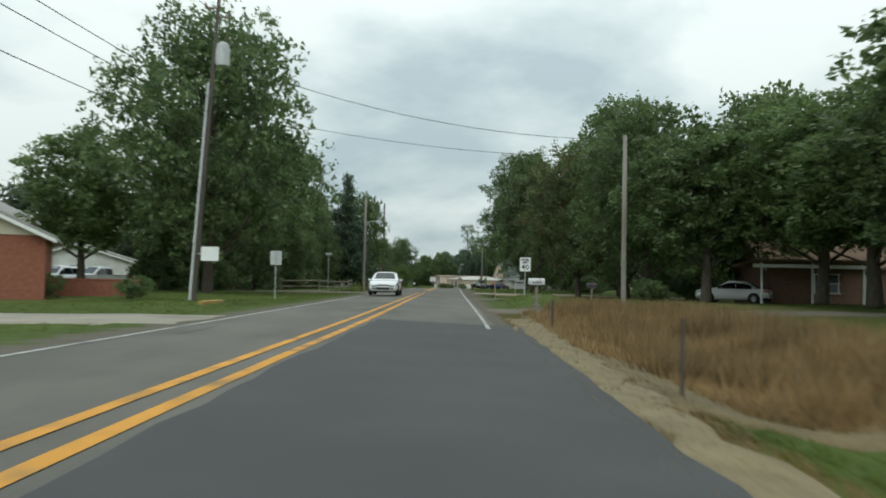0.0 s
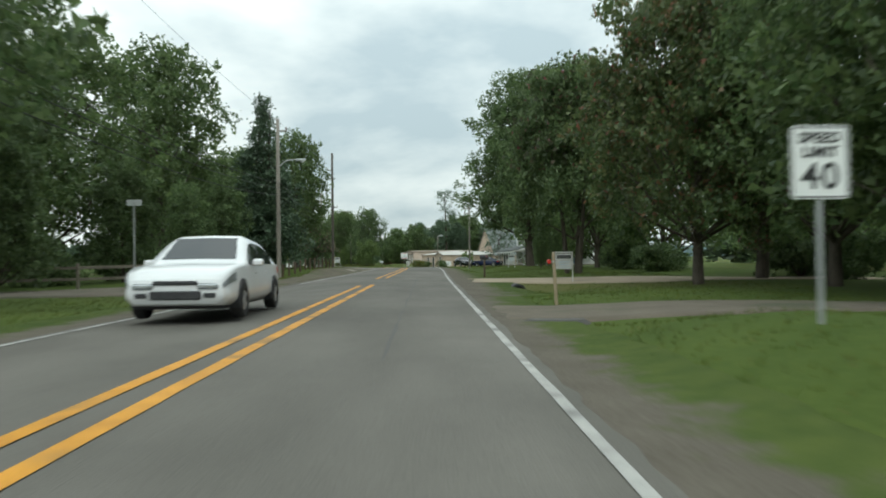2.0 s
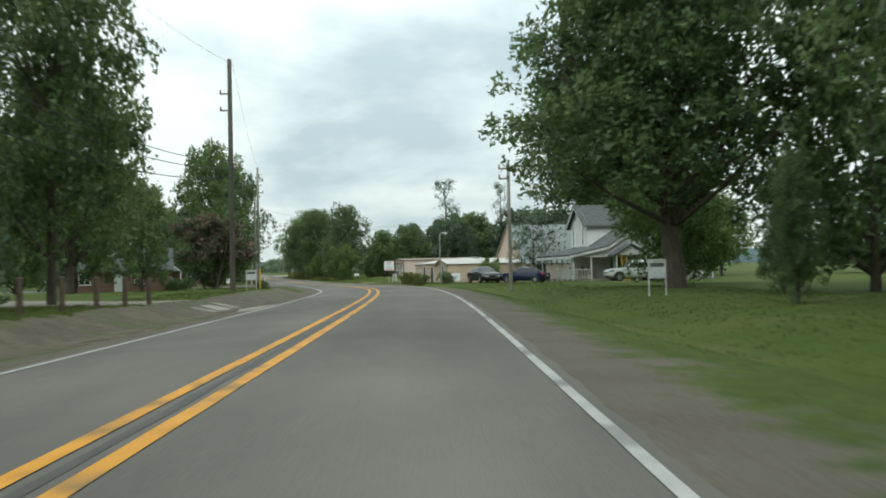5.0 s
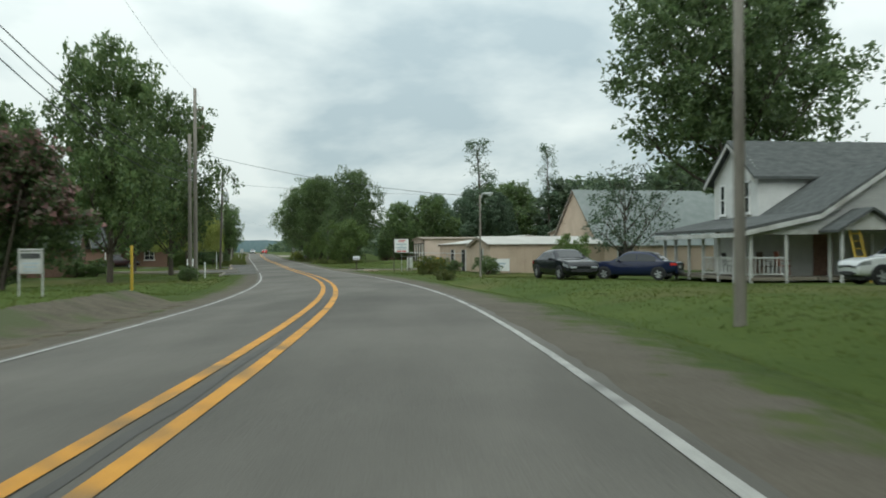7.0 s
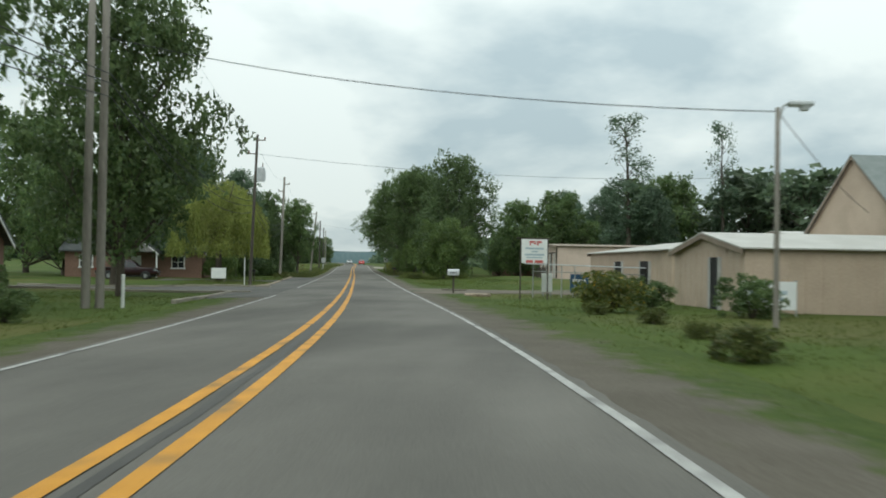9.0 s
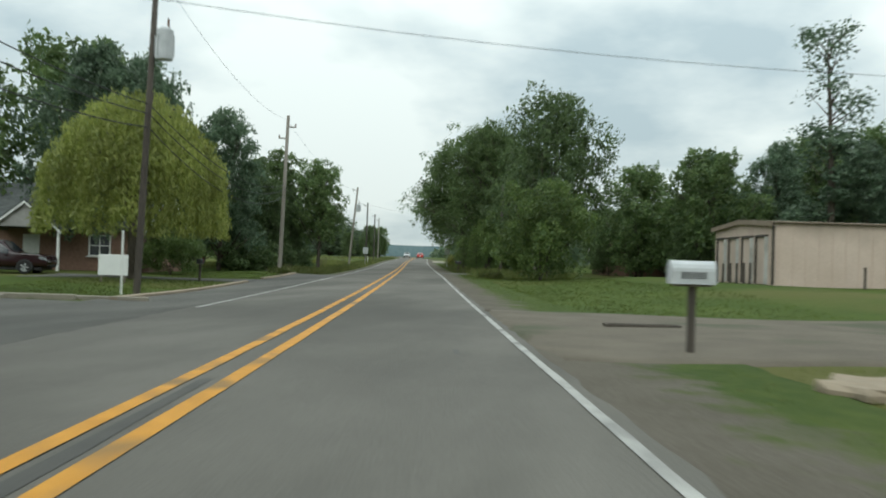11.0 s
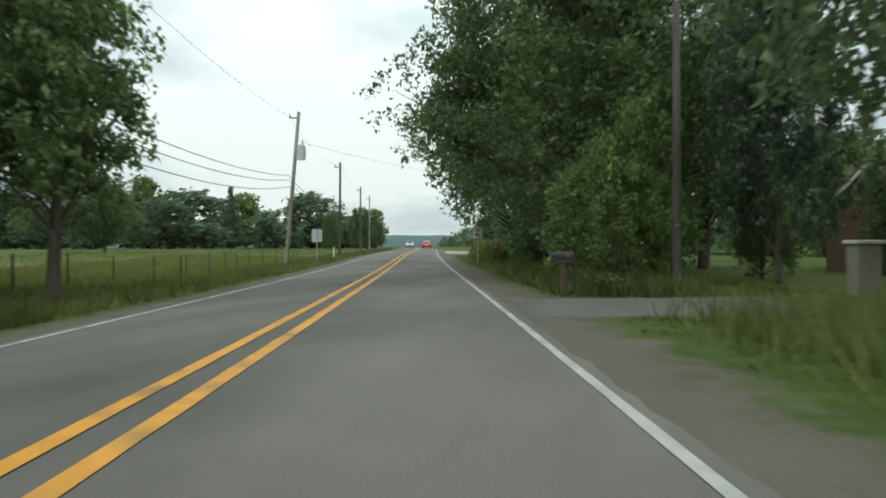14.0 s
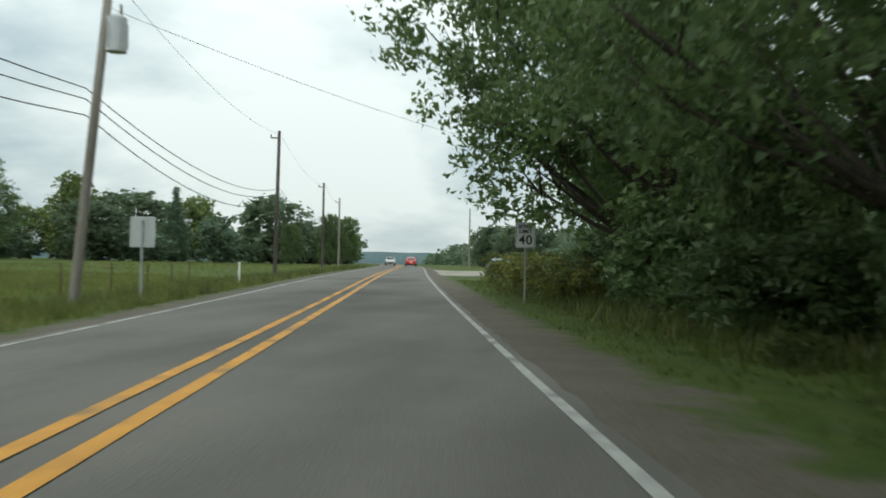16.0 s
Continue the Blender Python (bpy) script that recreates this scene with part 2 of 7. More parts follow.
M["leaf_mid"] = leafy("green_broad_leaves", (0.085, 0.140, 0.050), (0.169, 0.227, 0.085), None, 0.5)
M["leaf_light"] = leafy("light_green_leaves", (0.083, 0.138, 0.039), (0.165, 0.220, 0.066))
M["leaf_blue"] = leafy("grey_green_leaves", (0.070, 0.118, 0.067), (0.150, 0.204, 0.126))
M["leaf_willow"] = leafy("willow_leaves", (0.19, 0.23, 0.05), (0.32, 0.34, 0.10), None, 0.5)
M["leaf_conifer"] = leafy("conifer_needles", (0.060, 0.103, 0.060), (0.112, 0.165, 0.092), None, 0.3)
# far leaves are paler and bluer: aerial haze painted into the colour
M["leaf_far"] = leafy("hazed_distant_foliage", (0.082, 0.122, 0.07), (0.15, 0.195, 0.11), None, 0.55)
M["leaf_yellow"] = leafy("yellow_green_leaves", (0.088, 0.13, 0.034), (0.165, 0.20, 0.066))
M["bloom"] = leafy("pink_blossom", (0.05, 0.07, 0.03), (0.10, 0.09, 0.05), (0.36, 0.13, 0.14))
M["bloom_pink"] = leafy("dusty_pink_blossom", (0.07, 0.07, 0.04), (0.22, 0.13, 0.12), (0.34, 0.17, 0.17))
M["bark"] = surf("rough_bark", (0.05, 0.042, 0.033), (0.115, 0.095, 0.075), 5, 0.95, 0.9, 18, stretch=(1, 1, 0.25))
M["pole_wood"] = surf("weathered_pole_wood", (0.17, 0.152, 0.13), (0.28, 0.255, 0.22), 3, 0.9, 0.4, 30, stretch=(1, 1, 0.12))
# dark pole wood; also the painted shadow on roller door jambs
M["pole_dark"] = surf("creosote_wood_and_jamb_shade", (0.05, 0.042, 0.036), (0.10, 0.085, 0.07), 3, 0.9, 0.4, 30, stretch=(1, 1, 0.12))
M["tan_post"] = surf("pale_tan_wood", (0.26, 0.20, 0.13), (0.38, 0.31, 0.21), 3, 0.85, 0.3, 30, stretch=(1, 1, 0.2))
M["old_wood"] = surf("grey_old_wood", (0.14, 0.12, 0.095), (0.27, 0.24, 0.19), 3, 0.9, 0.4, 30, stretch=(0.3, 0.3, 1))
M["post_wood"] = surf("brown_post_wood", (0.07, 0.05, 0.035), (0.13, 0.095, 0.065), 3, 0.9, 0.4, 30)
M["steel"] = surf("galvanised_steel", (0.36, 0.37, 0.37), (0.48, 0.49, 0.49), 6, 0.5, 0.05, 40, metal=0.7)
M["rust_wire"] = surf("rusty_fence_wire", (0.07, 0.06, 0.05), (0.12, 0.10, 0.08), 6, 0.8, 0)
M["wire"] = surf("cable_black", (0.02, 0.02, 0.022), (0.035, 0.035, 0.035), 6, 0.6, 0)
M["porcelain"] = surf("brown_insulator", (0.10, 0.05, 0.03), (0.15, 0.08, 0.05), 5, 0.3, 0)
M["can_grey"] = surf("grey_enamel", (0.45, 0.47, 0.48), (0.58, 0.59, 0.60), 3, 0.45, 0.05)
M["sign_white"] = surf("sign_white_sheet", (0.74, 0.75, 0.74), (0.82, 0.82, 0.81), 2, 0.5, 0.02)
M["sign_back"] = surf("sign_back_aluminium", (0.42, 0.44, 0.44), (0.55, 0.56, 0.56), 3, 0.5, 0.02, metal=0.3)
M["sign_black"] = surf("sign_black_print", (0.02, 0.02, 0.02), (0.035, 0.035, 0.035), 5, 0.6, 0)
M["sign_red"] = surf("faded_red_print", (0.50, 0.09, 0.09), (0.60, 0.15, 0.14), 5, 0.6, 0)
M["sign_grey"] = surf("faded_blue_print", (0.36, 0.44, 0.50), (0.48, 0.55, 0.60), 5, 0.6, 0)
M["sign_blue"] = surf("blue_board", (0.035, 0.09, 0.20), (0.05, 0.13, 0.26), 3, 0.6, 0.02)
M["sign_yellow"] = surf("yellow_board", (0.62, 0.36, 0.03), (0.72, 0.44, 0.05), 3, 0.6, 0.02)
M["brick"] = surf("red_brick", (0.20, 0.075, 0.045), (0.30, 0.12, 0.08), 6, 0.9, 0.5, 22)
M["brick_brown"] = surf("brown_brick", (0.17, 0.10, 0.075), (0.26, 0.16, 0.12), 6, 0.9, 0.5, 22)
M["siding"] = surf("white_painted_siding", (0.55, 0.55, 0.53), (0.70, 0.70, 0.68), 1.2, 0.7, 0.1, 25, c3=(0.48, 0.47, 0.44))
M["siding_cream"] = surf("cream_siding", (0.52, 0.48, 0.38), (0.62, 0.57, 0.46), 1.2, 0.7, 0.1, 25)
M["siding_grey"] = surf("weathered_grey_boards", (0.34, 0.34, 0.33), (0.46, 0.46, 0.44), 1.2, 0.8, 0.15, 25, stretch=(0.4, 0.4, 3))
M["trim"] = surf("white_trim_paint", (0.68, 0.68, 0.66), (0.80, 0.80, 0.78), 3, 0.6, 0.05)
M["tan_metal"] = surf("tan_ribbed_metal", (0.44, 0.34, 0.26), (0.54, 0.43, 0.33), 0.8, 0.6, 0.05, 12, c3=(0.38, 0.30, 0.22))
M["pink_metal"] = surf("pale_pinkish_metal", (0.52, 0.41, 0.34), (0.60, 0.48, 0.41), 0.8, 0.6, 0.05, 12, c3=(0.45, 0.36, 0.30))
M["white_roof"] = surf("pale_metal_roof", (0.40, 0.38, 0.34), (0.50, 0.48, 0.44), 1, 0.5, 0.05)
M["roof_edge"] = surf("brown_roof_edge", (0.20, 0.15, 0.11), (0.28, 0.22, 0.17), 2, 0.6, 0.05)
M["gold_weeds"] = leafy("yellow_flowering_weeds", (0.085, 0.12, 0.025), (0.17, 0.18, 0.045), (0.38, 0.29, 0.05))
M["leaf_rust"] = leafy("turning_maple_leaves", (0.072, 0.116, 0.042), (0.150, 0.176, 0.070), (0.270, 0.110, 0.075))
M["shingle"] = surf("grey_shingles", (0.055, 0.060, 0.058), (0.115, 0.12, 0.118), 2.2, 0.95, 0.6, 16, stretch=(1, 1, 3))
M["shingle_green"] = surf("grey_green_shingles", (0.19, 0.215, 0.205), (0.26, 0.28, 0.27), 1.5, 0.95, 0.5, 16)
M["shingle_brown"] = surf("brown_shingles", (0.16, 0.10, 0.07), (0.25, 0.17, 0.12), 2.2, 0.95, 0.6, 16)
M["shingle_light"] = surf("light_grey_shingles", (0.26, 0.25, 0.24), (0.36, 0.35, 0.33), 2.2, 0.95, 0.6, 16)
# near-black colour painted in for the shade inside openings
M["void_shade"] = surf("interior_shade", (0.015, 0.015, 0.015), (0.03, 0.028, 0.026), 2, 0.9, 0)
M["glass"] = clear_glass("window_glass")
M["car_glass"] = clear_glass("car_glass", (0.012, 0.015, 0.018))
M["tyre"] = surf("tyre_rubber", (0.018, 0.018, 0.018), (0.03, 0.03, 0.03), 8, 0.85, 0.1)
M["rim"] = surf("alloy_rim", (0.42, 0.43, 0.44), (0.55, 0.56, 0.57), 6, 0.35, 0.02, metal=0.6)
M["black_plastic"] = surf("black_plastic", (0.02, 0.02, 0.022), (0.04, 0.04, 0.042), 8, 0.6, 0.05)
M["lamp_clear"] = surf("headlamp_lens", (0.34, 0.36, 0.38), (0.5, 0.52, 0.54), 8, 0.06, 0, metal=0.5)
M["lamp_red"] = surf("tail_lamp_lens", (0.40, 0.02, 0.02), (0.50, 0.04, 0.03), 8, 0.15, 0)
for key, c in (("white", (0.72, 0.73, 0.74)), ("black", (0.008, 0.010, 0.014)), ("navy", (0.012, 0.018, 0.05)), ("silver", (0.45, 0.46, 0.46)), ("maroon", (0.028, 0.012, 0.014)), ("red", (0.45, 0.04, 0.03)), ("grey", (0.16, 0.17, 0.18))):
    M["paint_" + key] = surf("car_paint_" + key, tuple(v * 0.96 for v in c), tuple(min(v * 1.03, 1) for v in c), 1.2, 0.12, 0, 30, spec=0.5)
M["yellow_pipe"] = surf("yellow_pipe_paint", (0.55, 0.36, 0.04), (0.68, 0.46, 0.07), 4, 0.6, 0.1)
M["tan_drive"] = surf("tan_concrete", (0.25, 0.20, 0.145), (0.34, 0.275, 0.20), 0.9, 0.9, 0.3, 18, c3=(0.20, 0.16, 0.12))
M["trim_worn"] = surf("worn_white_trim", (0.40, 0.40, 0.38), (0.58, 0.58, 0.56), 2.5, 0.75, 0.1, 25, c3=(0.33, 0.32, 0.29))
M["yellow_kerb"] = surf("faded_yellow_kerb_paint", (0.30, 0.20, 0.06), (0.42, 0.27, 0.06), 3, 0.85, 0.3, 30, c3=(0.22, 0.18, 0.12))
# the ridge's blue-green is distance haze put into its base colour
M["hill"] = surf("haze_painted_hill", (0.10, 0.15, 0.16), (0.14, 0.19, 0.20), 0.02, 1.0, 0, 0.2)

# ---- the line of the road ----
PITCH = 1.05
ST = np.arange(-20, 620, 1.0)
_k = np.interp(ST, np.arange(-20, 640, 20.0), [-0.003067, -0.003066, 0.001009, -0.000175, 0.000049, -0.000643, 0.000541, 0.002872, 0.004755, 0.003264, 0.000717, 0.000060, 0.000004, 0.000274, 0.000059, -0.000022, -0.000215, -0.000401, -0.000270, 0.000156, 0.000656, 0.000888, 0.000846, 0.000781, 0.000733, 0.000699, 0.000674, 0.000655, 0.000641, 0.000631, 0.000624, 0.000620, 0.000618])
_g = np.interp(ST, np.arange(-20, 640, 40.0), [0.00066, 0.00548, 0.00353, 0.00316, -0.00908, -0.00709, 0.00247, 0.00176, 0.01098, 0.00744, 0.00664, 0.00549, 0.00447, 0.00377, 0.00331, 0.00303, 0.00290])
_e = np.interp(ST, np.arange(-20, 640, 40.0), [-0.0094, -0.0176, -0.0051, 0.0154, 0.0289, 0.0081, 0.0064, 0.0107, -0.0041, -0.0023, -0.0009, -0.0002, -0.0001, -0.0001, -0.0000, -0.0000, -0.0000])
RT = np.cumsum(_k) - np.interp(0, ST, np.cumsum(_k))
RX, RY, RZ = np.cumsum(-np.sin(RT)), np.cumsum(np.cos(RT)), np.cumsum(_g)
RX, RY, RZ = (PITCH * (a - np.interp(0, ST, a)) for a in (RX, RY, RZ))
RS = ST * PITCH


def plan(s, o):
    """World x, y at station s along the road and o metres to the right of its centre."""
    s, o = np.asarray(s, float), np.asarray(o, float)
    t = np.interp(s, RS, RT)
    over = np.where(s > RS[-1], s - RS[-1], np.where(s < RS[0], s - RS[0], 0.0))
    return (np.interp(s, RS, RX) + o * np.cos(t) - over * np.sin(t), np.interp(s, RS, RY) + o * np.sin(t) + over * np.cos(t))


def road_z(s, o):
    return np.interp(s, RS, RZ) - 0.02 * np.abs(o) + o * np.interp(s, RS, _e)


def bumpy(s, o):
    """Small rise and fall of the ground, the same everywhere it is asked for."""
    return 0.05 * np.sin(s * 0.31 + 1.3 * np.sin(o * 0.23)) + 0.04 * np.sin(o * 0.47 + s * 0.17)


def ground_z(s, o):
    s, o = np.asarray(s, float), np.asarray(o, float)
    a = np.abs(o)
    edge = np.interp(s, RS, RZ) - 0.02 * np.minimum(a, 5) + np.clip(o, -6, 6) * np.interp(s, RS, _e)
    far = np.clip((a - 4.6) / 3.0, 0, 1)
    z = edge - 0.05 + far * bumpy(s, o)
    ditch = np.exp(-((o - 7.2) / 1.5) ** 2)
    z = z - ditch * 0.40 * (np.clip((s - 96) / 8, 0, 1) * np.clip((172 - s) / 8, 0, 1) + np.clip((s + 12) / 5, 0, 1) * np.clip((24 - s) / 5, 0, 1) + 0.6 * np.clip((s - 62) / 4, 0, 1) * np.clip((75 - s) / 3, 0, 1))
    z = z + far * np.where(o > 0, 1, 0) * 0.30 * np.exp(-((s - 42) / 12) ** 2)
    z = z + 0.42 * np.clip((-o - 4.9) / 1.3, 0, 1) * np.clip((s - 94) / 8, 0, 1) * np.clip((158 - s) / 7, 0, 1) * np.clip((30 + o) / 8, 0, 1)
    z = z - np.exp(-((o + 8.5) / 2.0) ** 2) * 0.25 * np.clip((s - 275) / 10, 0, 1) * np.clip((420 - s) / 30, 0, 1)
    z = z + 0.40 * np.exp(-((o - 6.9) / 1.4) ** 2) * np.clip((s - 36) / 4, 0, 1) * np.clip((52 - s) / 4, 0, 1)
    z = z + 0.55 * np.clip((o - 9.5) / 7, 0, 1) * np.clip((s - 213) / 10, 0, 1) * np.clip((258 - s) / 12, 0, 1)
    return z


def at(s, o, dz=0.0):
    x, y = plan(s, o)
    return Vector((float(x), float(y), float(ground_z(s, o)) + dz))


def turn(s):
    return math.degrees(float(np.interp(s, RS, RT)))


def here(s, o, ang=0.0, dz=0.0, scale=1.0):
    """A pose on the ground: local y runs along the road, x to its right."""
    p = at(s, o, dz)
    k = (scale, scale, scale) if isinstance(scale, (int, float)) else scale
    return pose(p.x, p.y, p.z, 0, 0, turn(s) + ang) @ Matrix.Diagonal((*k, 1))


# ---- mesh helpers ----
def box(bm, c, size, rz=0.0, bevel=0.0, rx=0.0, ry=0.0):
    m = Matrix.Translation(c) @ Euler((rx, ry, rz)).to_matrix().to_4x4() @ Matrix.Diagonal((*size, 1))
    r = bmesh.ops.create_cube(bm, size=1.0, matrix=m)
    if bevel:
        es = list({e for v in r["verts"] for e in v.link_edges})
        bmesh.ops.bevel(bm, geom=es, offset=bevel, segments=1, affect="EDGES", profile=0.6)


def tube(bm, p0, p1, r0, r1=None, n=8, cap=True):
    p0, p1 = Vector(p0), Vector(p1)
    d = p1 - p0
    m = Matrix.Translation((p0 + p1) / 2) @ d.to_track_quat("Z", "Y").to_matrix().to_4x4()
    bmesh.ops.create_cone(bm, cap_ends=cap, segments=n, radius1=r0, radius2=r0 if r1 is None else r1, depth=max(d.length, 1e-4), matrix=m)


def prism(bm, pts, depth, axis="y"):
    """An outline in the local x-z plane (or y-z with axis 'x') made solid over depth, centred."""
    lo, hi = [], []
    for a, z in pts:
        lo.append(bm.verts.new((a, -depth / 2, z) if axis == "y" else (-depth / 2, a, z)))
        hi.append(bm.verts.new((a, depth / 2, z) if axis == "y" else (depth / 2, a, z)))
    bm.faces.new(lo)
    bm.faces.new(hi[::-1])
    for i in range(len(pts)):
        j = (i + 1) % len(pts)
        bm.faces.new((lo[j], lo[i], hi[i], hi[j]))


def done(bm, name, material, smooth=False):
    bmesh.ops.recalc_face_normals(bm, faces=bm.faces)
    me = bpy.data.meshes.new(name)
    bm.to_mesh(me)
    bm.free()
    me.materials.append(material)
    if smooth:
        me.polygons.foreach_set("use_smooth", [True] * len(me.polygons))
    return me


def part(name, bm, material, parent, label="", smooth=False):
    ob = new(name, bm if isinstance(bm, bpy.types.Mesh) else done(bm, name, material, smooth))
    ob.parent = parent
    if label:
        ob["label"] = label
    return ob


def thing(name, label, category, group="", kind=""):
    ob = new(name)
    ob.empty_display_size = 0.2
    return tagged(ob, label, category, group, kind)


def put(ob, m):
    ob.matrix_basis = m
    return ob


def raw(name, verts, faces, material):
    me = bpy.data.meshes.new(name)
    verts, faces = np.asarray(verts, np.float32), np.asarray(faces, np.int32)
    me.vertices.add(len(verts))
    me.vertices.foreach_set("co", verts.ravel())
    k = faces.shape[1]
    me.loops.add(faces.size)
    me.loops.foreach_set("vertex_index", faces.ravel())
    me.polygons.add(len(faces))
    me.polygons.foreach_set("loop_start", np.arange(0, faces.size, k))
    me.polygons.foreach_set("loop_total", np.full(len(faces), k))
    me.update(calc_edges=True)
    me.materials.append(material)
    return me


def structure(name, me, label, category=""):
    return tagged(new(name, me), label, category or name.split("_")[0], kind="structure")


# ---- ground and road ----
def grid_lines(lo, hi, step, far, n):
    k = np.linspace(0, 1, n + 1)[1:] ** 2.2
    return np.concatenate([(lo - far * k)[::-1], np.arange(lo, hi + 0.01, step), hi + far * k])


def station(x, y):
    """Station and offset of world points, by the nearest point of the road line."""
    s, o = np.empty(len(x)), np.empty(len(x))
    ex, ey = np.concatenate([RX]), np.concatenate([RY])
    for a in range(0, len(x), 4000):
        b = slice(a, a + 4000)
        i = ((x[b, None] - ex[None, ::2]) ** 2 + (y[b, None] - ey[None, ::2]) ** 2).argmin(1) * 2
        t = RT[i]
        dx, dy = x[b] - ex[i], y[b] - ey[i]
        s[b], o[b] = RS[i] - dx * np.sin(t) + dy * np.cos(t), dx * np.cos(t) + dy * np.sin(t)
    return s, o


gx, gy = grid_lines(-75, 45, 1.0, 2600, 16), grid_lines(-24, 420, 1.4, 2800, 16)
X, Y = np.meshgrid(gx, gy)
s_, o_ = station(X.ravel(), Y.ravel())
V = np.stack([X.ravel(), Y.ravel(), ground_z(np.clip(s_, -20, 640), o_) - 0.10 * np.clip((5.6 - np.abs(o_)) / 0.8, 0, 1)], -1)
nx, ny = len(gx), len(gy)
a = (np.arange(ny - 1)[:, None] * nx + np.arange(nx - 1)[None]).ravel()
structure("ground", raw("ground", V, np.stack([a, a + 1, a + nx + 1, a + nx], -1), M["grass_ground"]), "mown green grass ground with worn yellowish patches", "ground")


def strip(name, s0, s1, o0, o1, dz, material, step=1.0, ragged=0.0, seed=0, cols=1, thick=0.0, on_road=True):
    """A band that follows the road between two offsets; ragged: how unevenly its edges run."""
    r = np.random.default_rng(seed)
    s = np.arange(s0, s1 + step * 0.5, step)
    w0 = o0 + (ragged * (r.random(len(s)) - 0.5) if ragged else 0) + 0 * s
    w1 = o1 + (ragged * (r.random(len(s)) - 0.5) if ragged else 0) + 0 * s
    us, sink = np.arange(cols + 1) / cols, np.zeros(len(s))
    if not on_road:  # the edges run down into the ground
        s, w0, w1 = np.pad(s, 1, "edge"), np.pad(w0, 1, "edge"), np.pad(w1, 1, "edge")
        s[0] -= 0.25
        s[-1] += 0.25
        sink = np.pad(sink, 1, constant_values=0.22)
        us = np.concatenate([[-0.25 / abs(o1 - o0)], us, [1 + 0.25 / abs(o1 - o0)]])
        cols += 2
    vs = []
    for c in range(cols + 1):
        o = w0 + (w1 - w0) * us[c]
        x, y = plan(s, o)
        z = (road_z(s, o) if on_road else ground_z(s, o)) + dz - np.maximum(sink, 0.22 * (us[c] < 0 or us[c] > 1))
        vs.append(np.stack([x, y, z + 0 * x], -1))
    n = len(s)
    v = np.concatenate(vs)
    f = []
    across = np.concatenate([w0 + (w1 - w0) * k for k in us]) if on_road else np.repeat(np.clip(us if abs(o1) > abs(o0) else 1 - us, 0, 1), n)
    for c in range(cols):
        b = c * n + np.arange(n - 1)
        f.append(np.stack([b, b + n, b + n + 1, b + 1], -1))
    me = raw(name, v, np.concatenate(f), material)
    me.attributes.new("across", "FLOAT", "POINT").data.foreach_set("value", np.asarray(across, np.float32))
    return me


HALF_R, HALF_L = 3.42, 3.28
structure("road", strip("road", -20, 640, -HALF_L - 0.22, HALF_R + 0.2, 0.0, M["road_asphalt"], 0.5, 0.09, 1, 12), "weathered grey asphalt two-lane road with patches", "road")
structure("road_patch", strip("road_patch", -20, 21, 0.42, HALF_R + 0.9, 0.004, M["asphalt_new"], 1.0, 0.12, 2, 6), "newer dark asphalt patch in one lane", "road patch")
for i, (o, spans) in enumerate(((-0.22, ((-20, 68.6), (79.5, 640))), (0.22, ((-20, 69.6), (80.5, 640))))):
    for a, b in spans:
        structure("road_marking", strip("road_marking", a, b, o - 0.08, o + 0.08, 0.008, M["yellow"], 1.0, 0.012, 3 + i), "worn solid yellow centre line", "road marking")
for o, w, spans in ((HALF_R, 0.11, ((19.0, 640),)), (-HALF_L, 0.11, ((-20, 63), (74, 198.5), (212, 640)))):
    for a, b in spans:
        structure("road_marking", strip("road_marking", a, b, o - w / 2, o + w / 2, 0.008, M["white_line"], 1.0, 0.015, 9), "worn white edge line", "road marking")
r_ = np.random.default_rng(5)
for k in range(10):
    s0, o0 = r_.uniform(0, 300), r_.choice([-2.6, -1.6, 1.0, 2.4])
    structure("road_crack", strip("road_crack", s0, s0 + r_.uniform(0.5, 2.2), o0, o0 + r_.uniform(0.05, 0.10), 0.004, M["tar"], 0.12, 0.05, 40 + k), "thin dark tar-filled crack in the asphalt", "road crack")
structure("centre_seam", strip("centre_seam", 82, 200, -0.05, 0.05, 0.004, M["tar"], 1.0, 0.05, 78), "dark paving joint between the yellow lines", "road seam")
structure("road_seam", strip("road_seam", 46, 80, 1.82, 1.86, 0.004, M["tar"], 1.0, 0.05, 77), "dark paving seam along the lane", "road seam")
# shoulders of gravel and dirt
for s0, s1, o0, o1, sd in ((21, 62, HALF_R, 5.1, 10), (62, 205, HALF_R, 6.2, 11), (214, 420, HALF_R, 6.1, 12), (-20, 64, -5.2, -HALF_L, 13), (74, 198, -5.6, -HALF_L, 14), (249.5, 420, -5.2, -HALF_L, 15)):
    structure("shoulder", strip("shoulder", s0, s1, o0, o1, 0.03, M["verge"], 0.5, 0.12, sd, 8, on_road=False), "grey-brown gravel shoulder fraying into grass", "shoulder")
structure("dirt_bank", strip("dirt_bank", 75, 151, -6.2, -4.3, 0.06, M["dirt"], 0.35, 0.5, 16, 12, on_road=False), "bare brown dirt bank beside the road", "dirt bank")
structure("dirt_verge", strip("dirt_verge", -12, 26, 4.25, 5.05, 0.06, M["straw"], 0.7, 0.5, 17, 4, on_road=False), "strip of straw-coloured dead grass", "verge")
structure("dead_ground", strip("dead_ground", 7, 31, 5.0, 11.0, 0.05, M["dead_ground"], 0.7, 0.8, 18, 12, on_road=False), "brown dead grass in a roadside ditch", "dead grass")


def drive(name, s0, s1, o0, o1, mt, label, seed):
    structure(name, strip(name, s0, s1, o0, o1, 0.04, M[mt], 0.7, 0.35, seed, max(4, int(abs(o1 - o0) / 1.2)), on_road=False), label, "driveway")


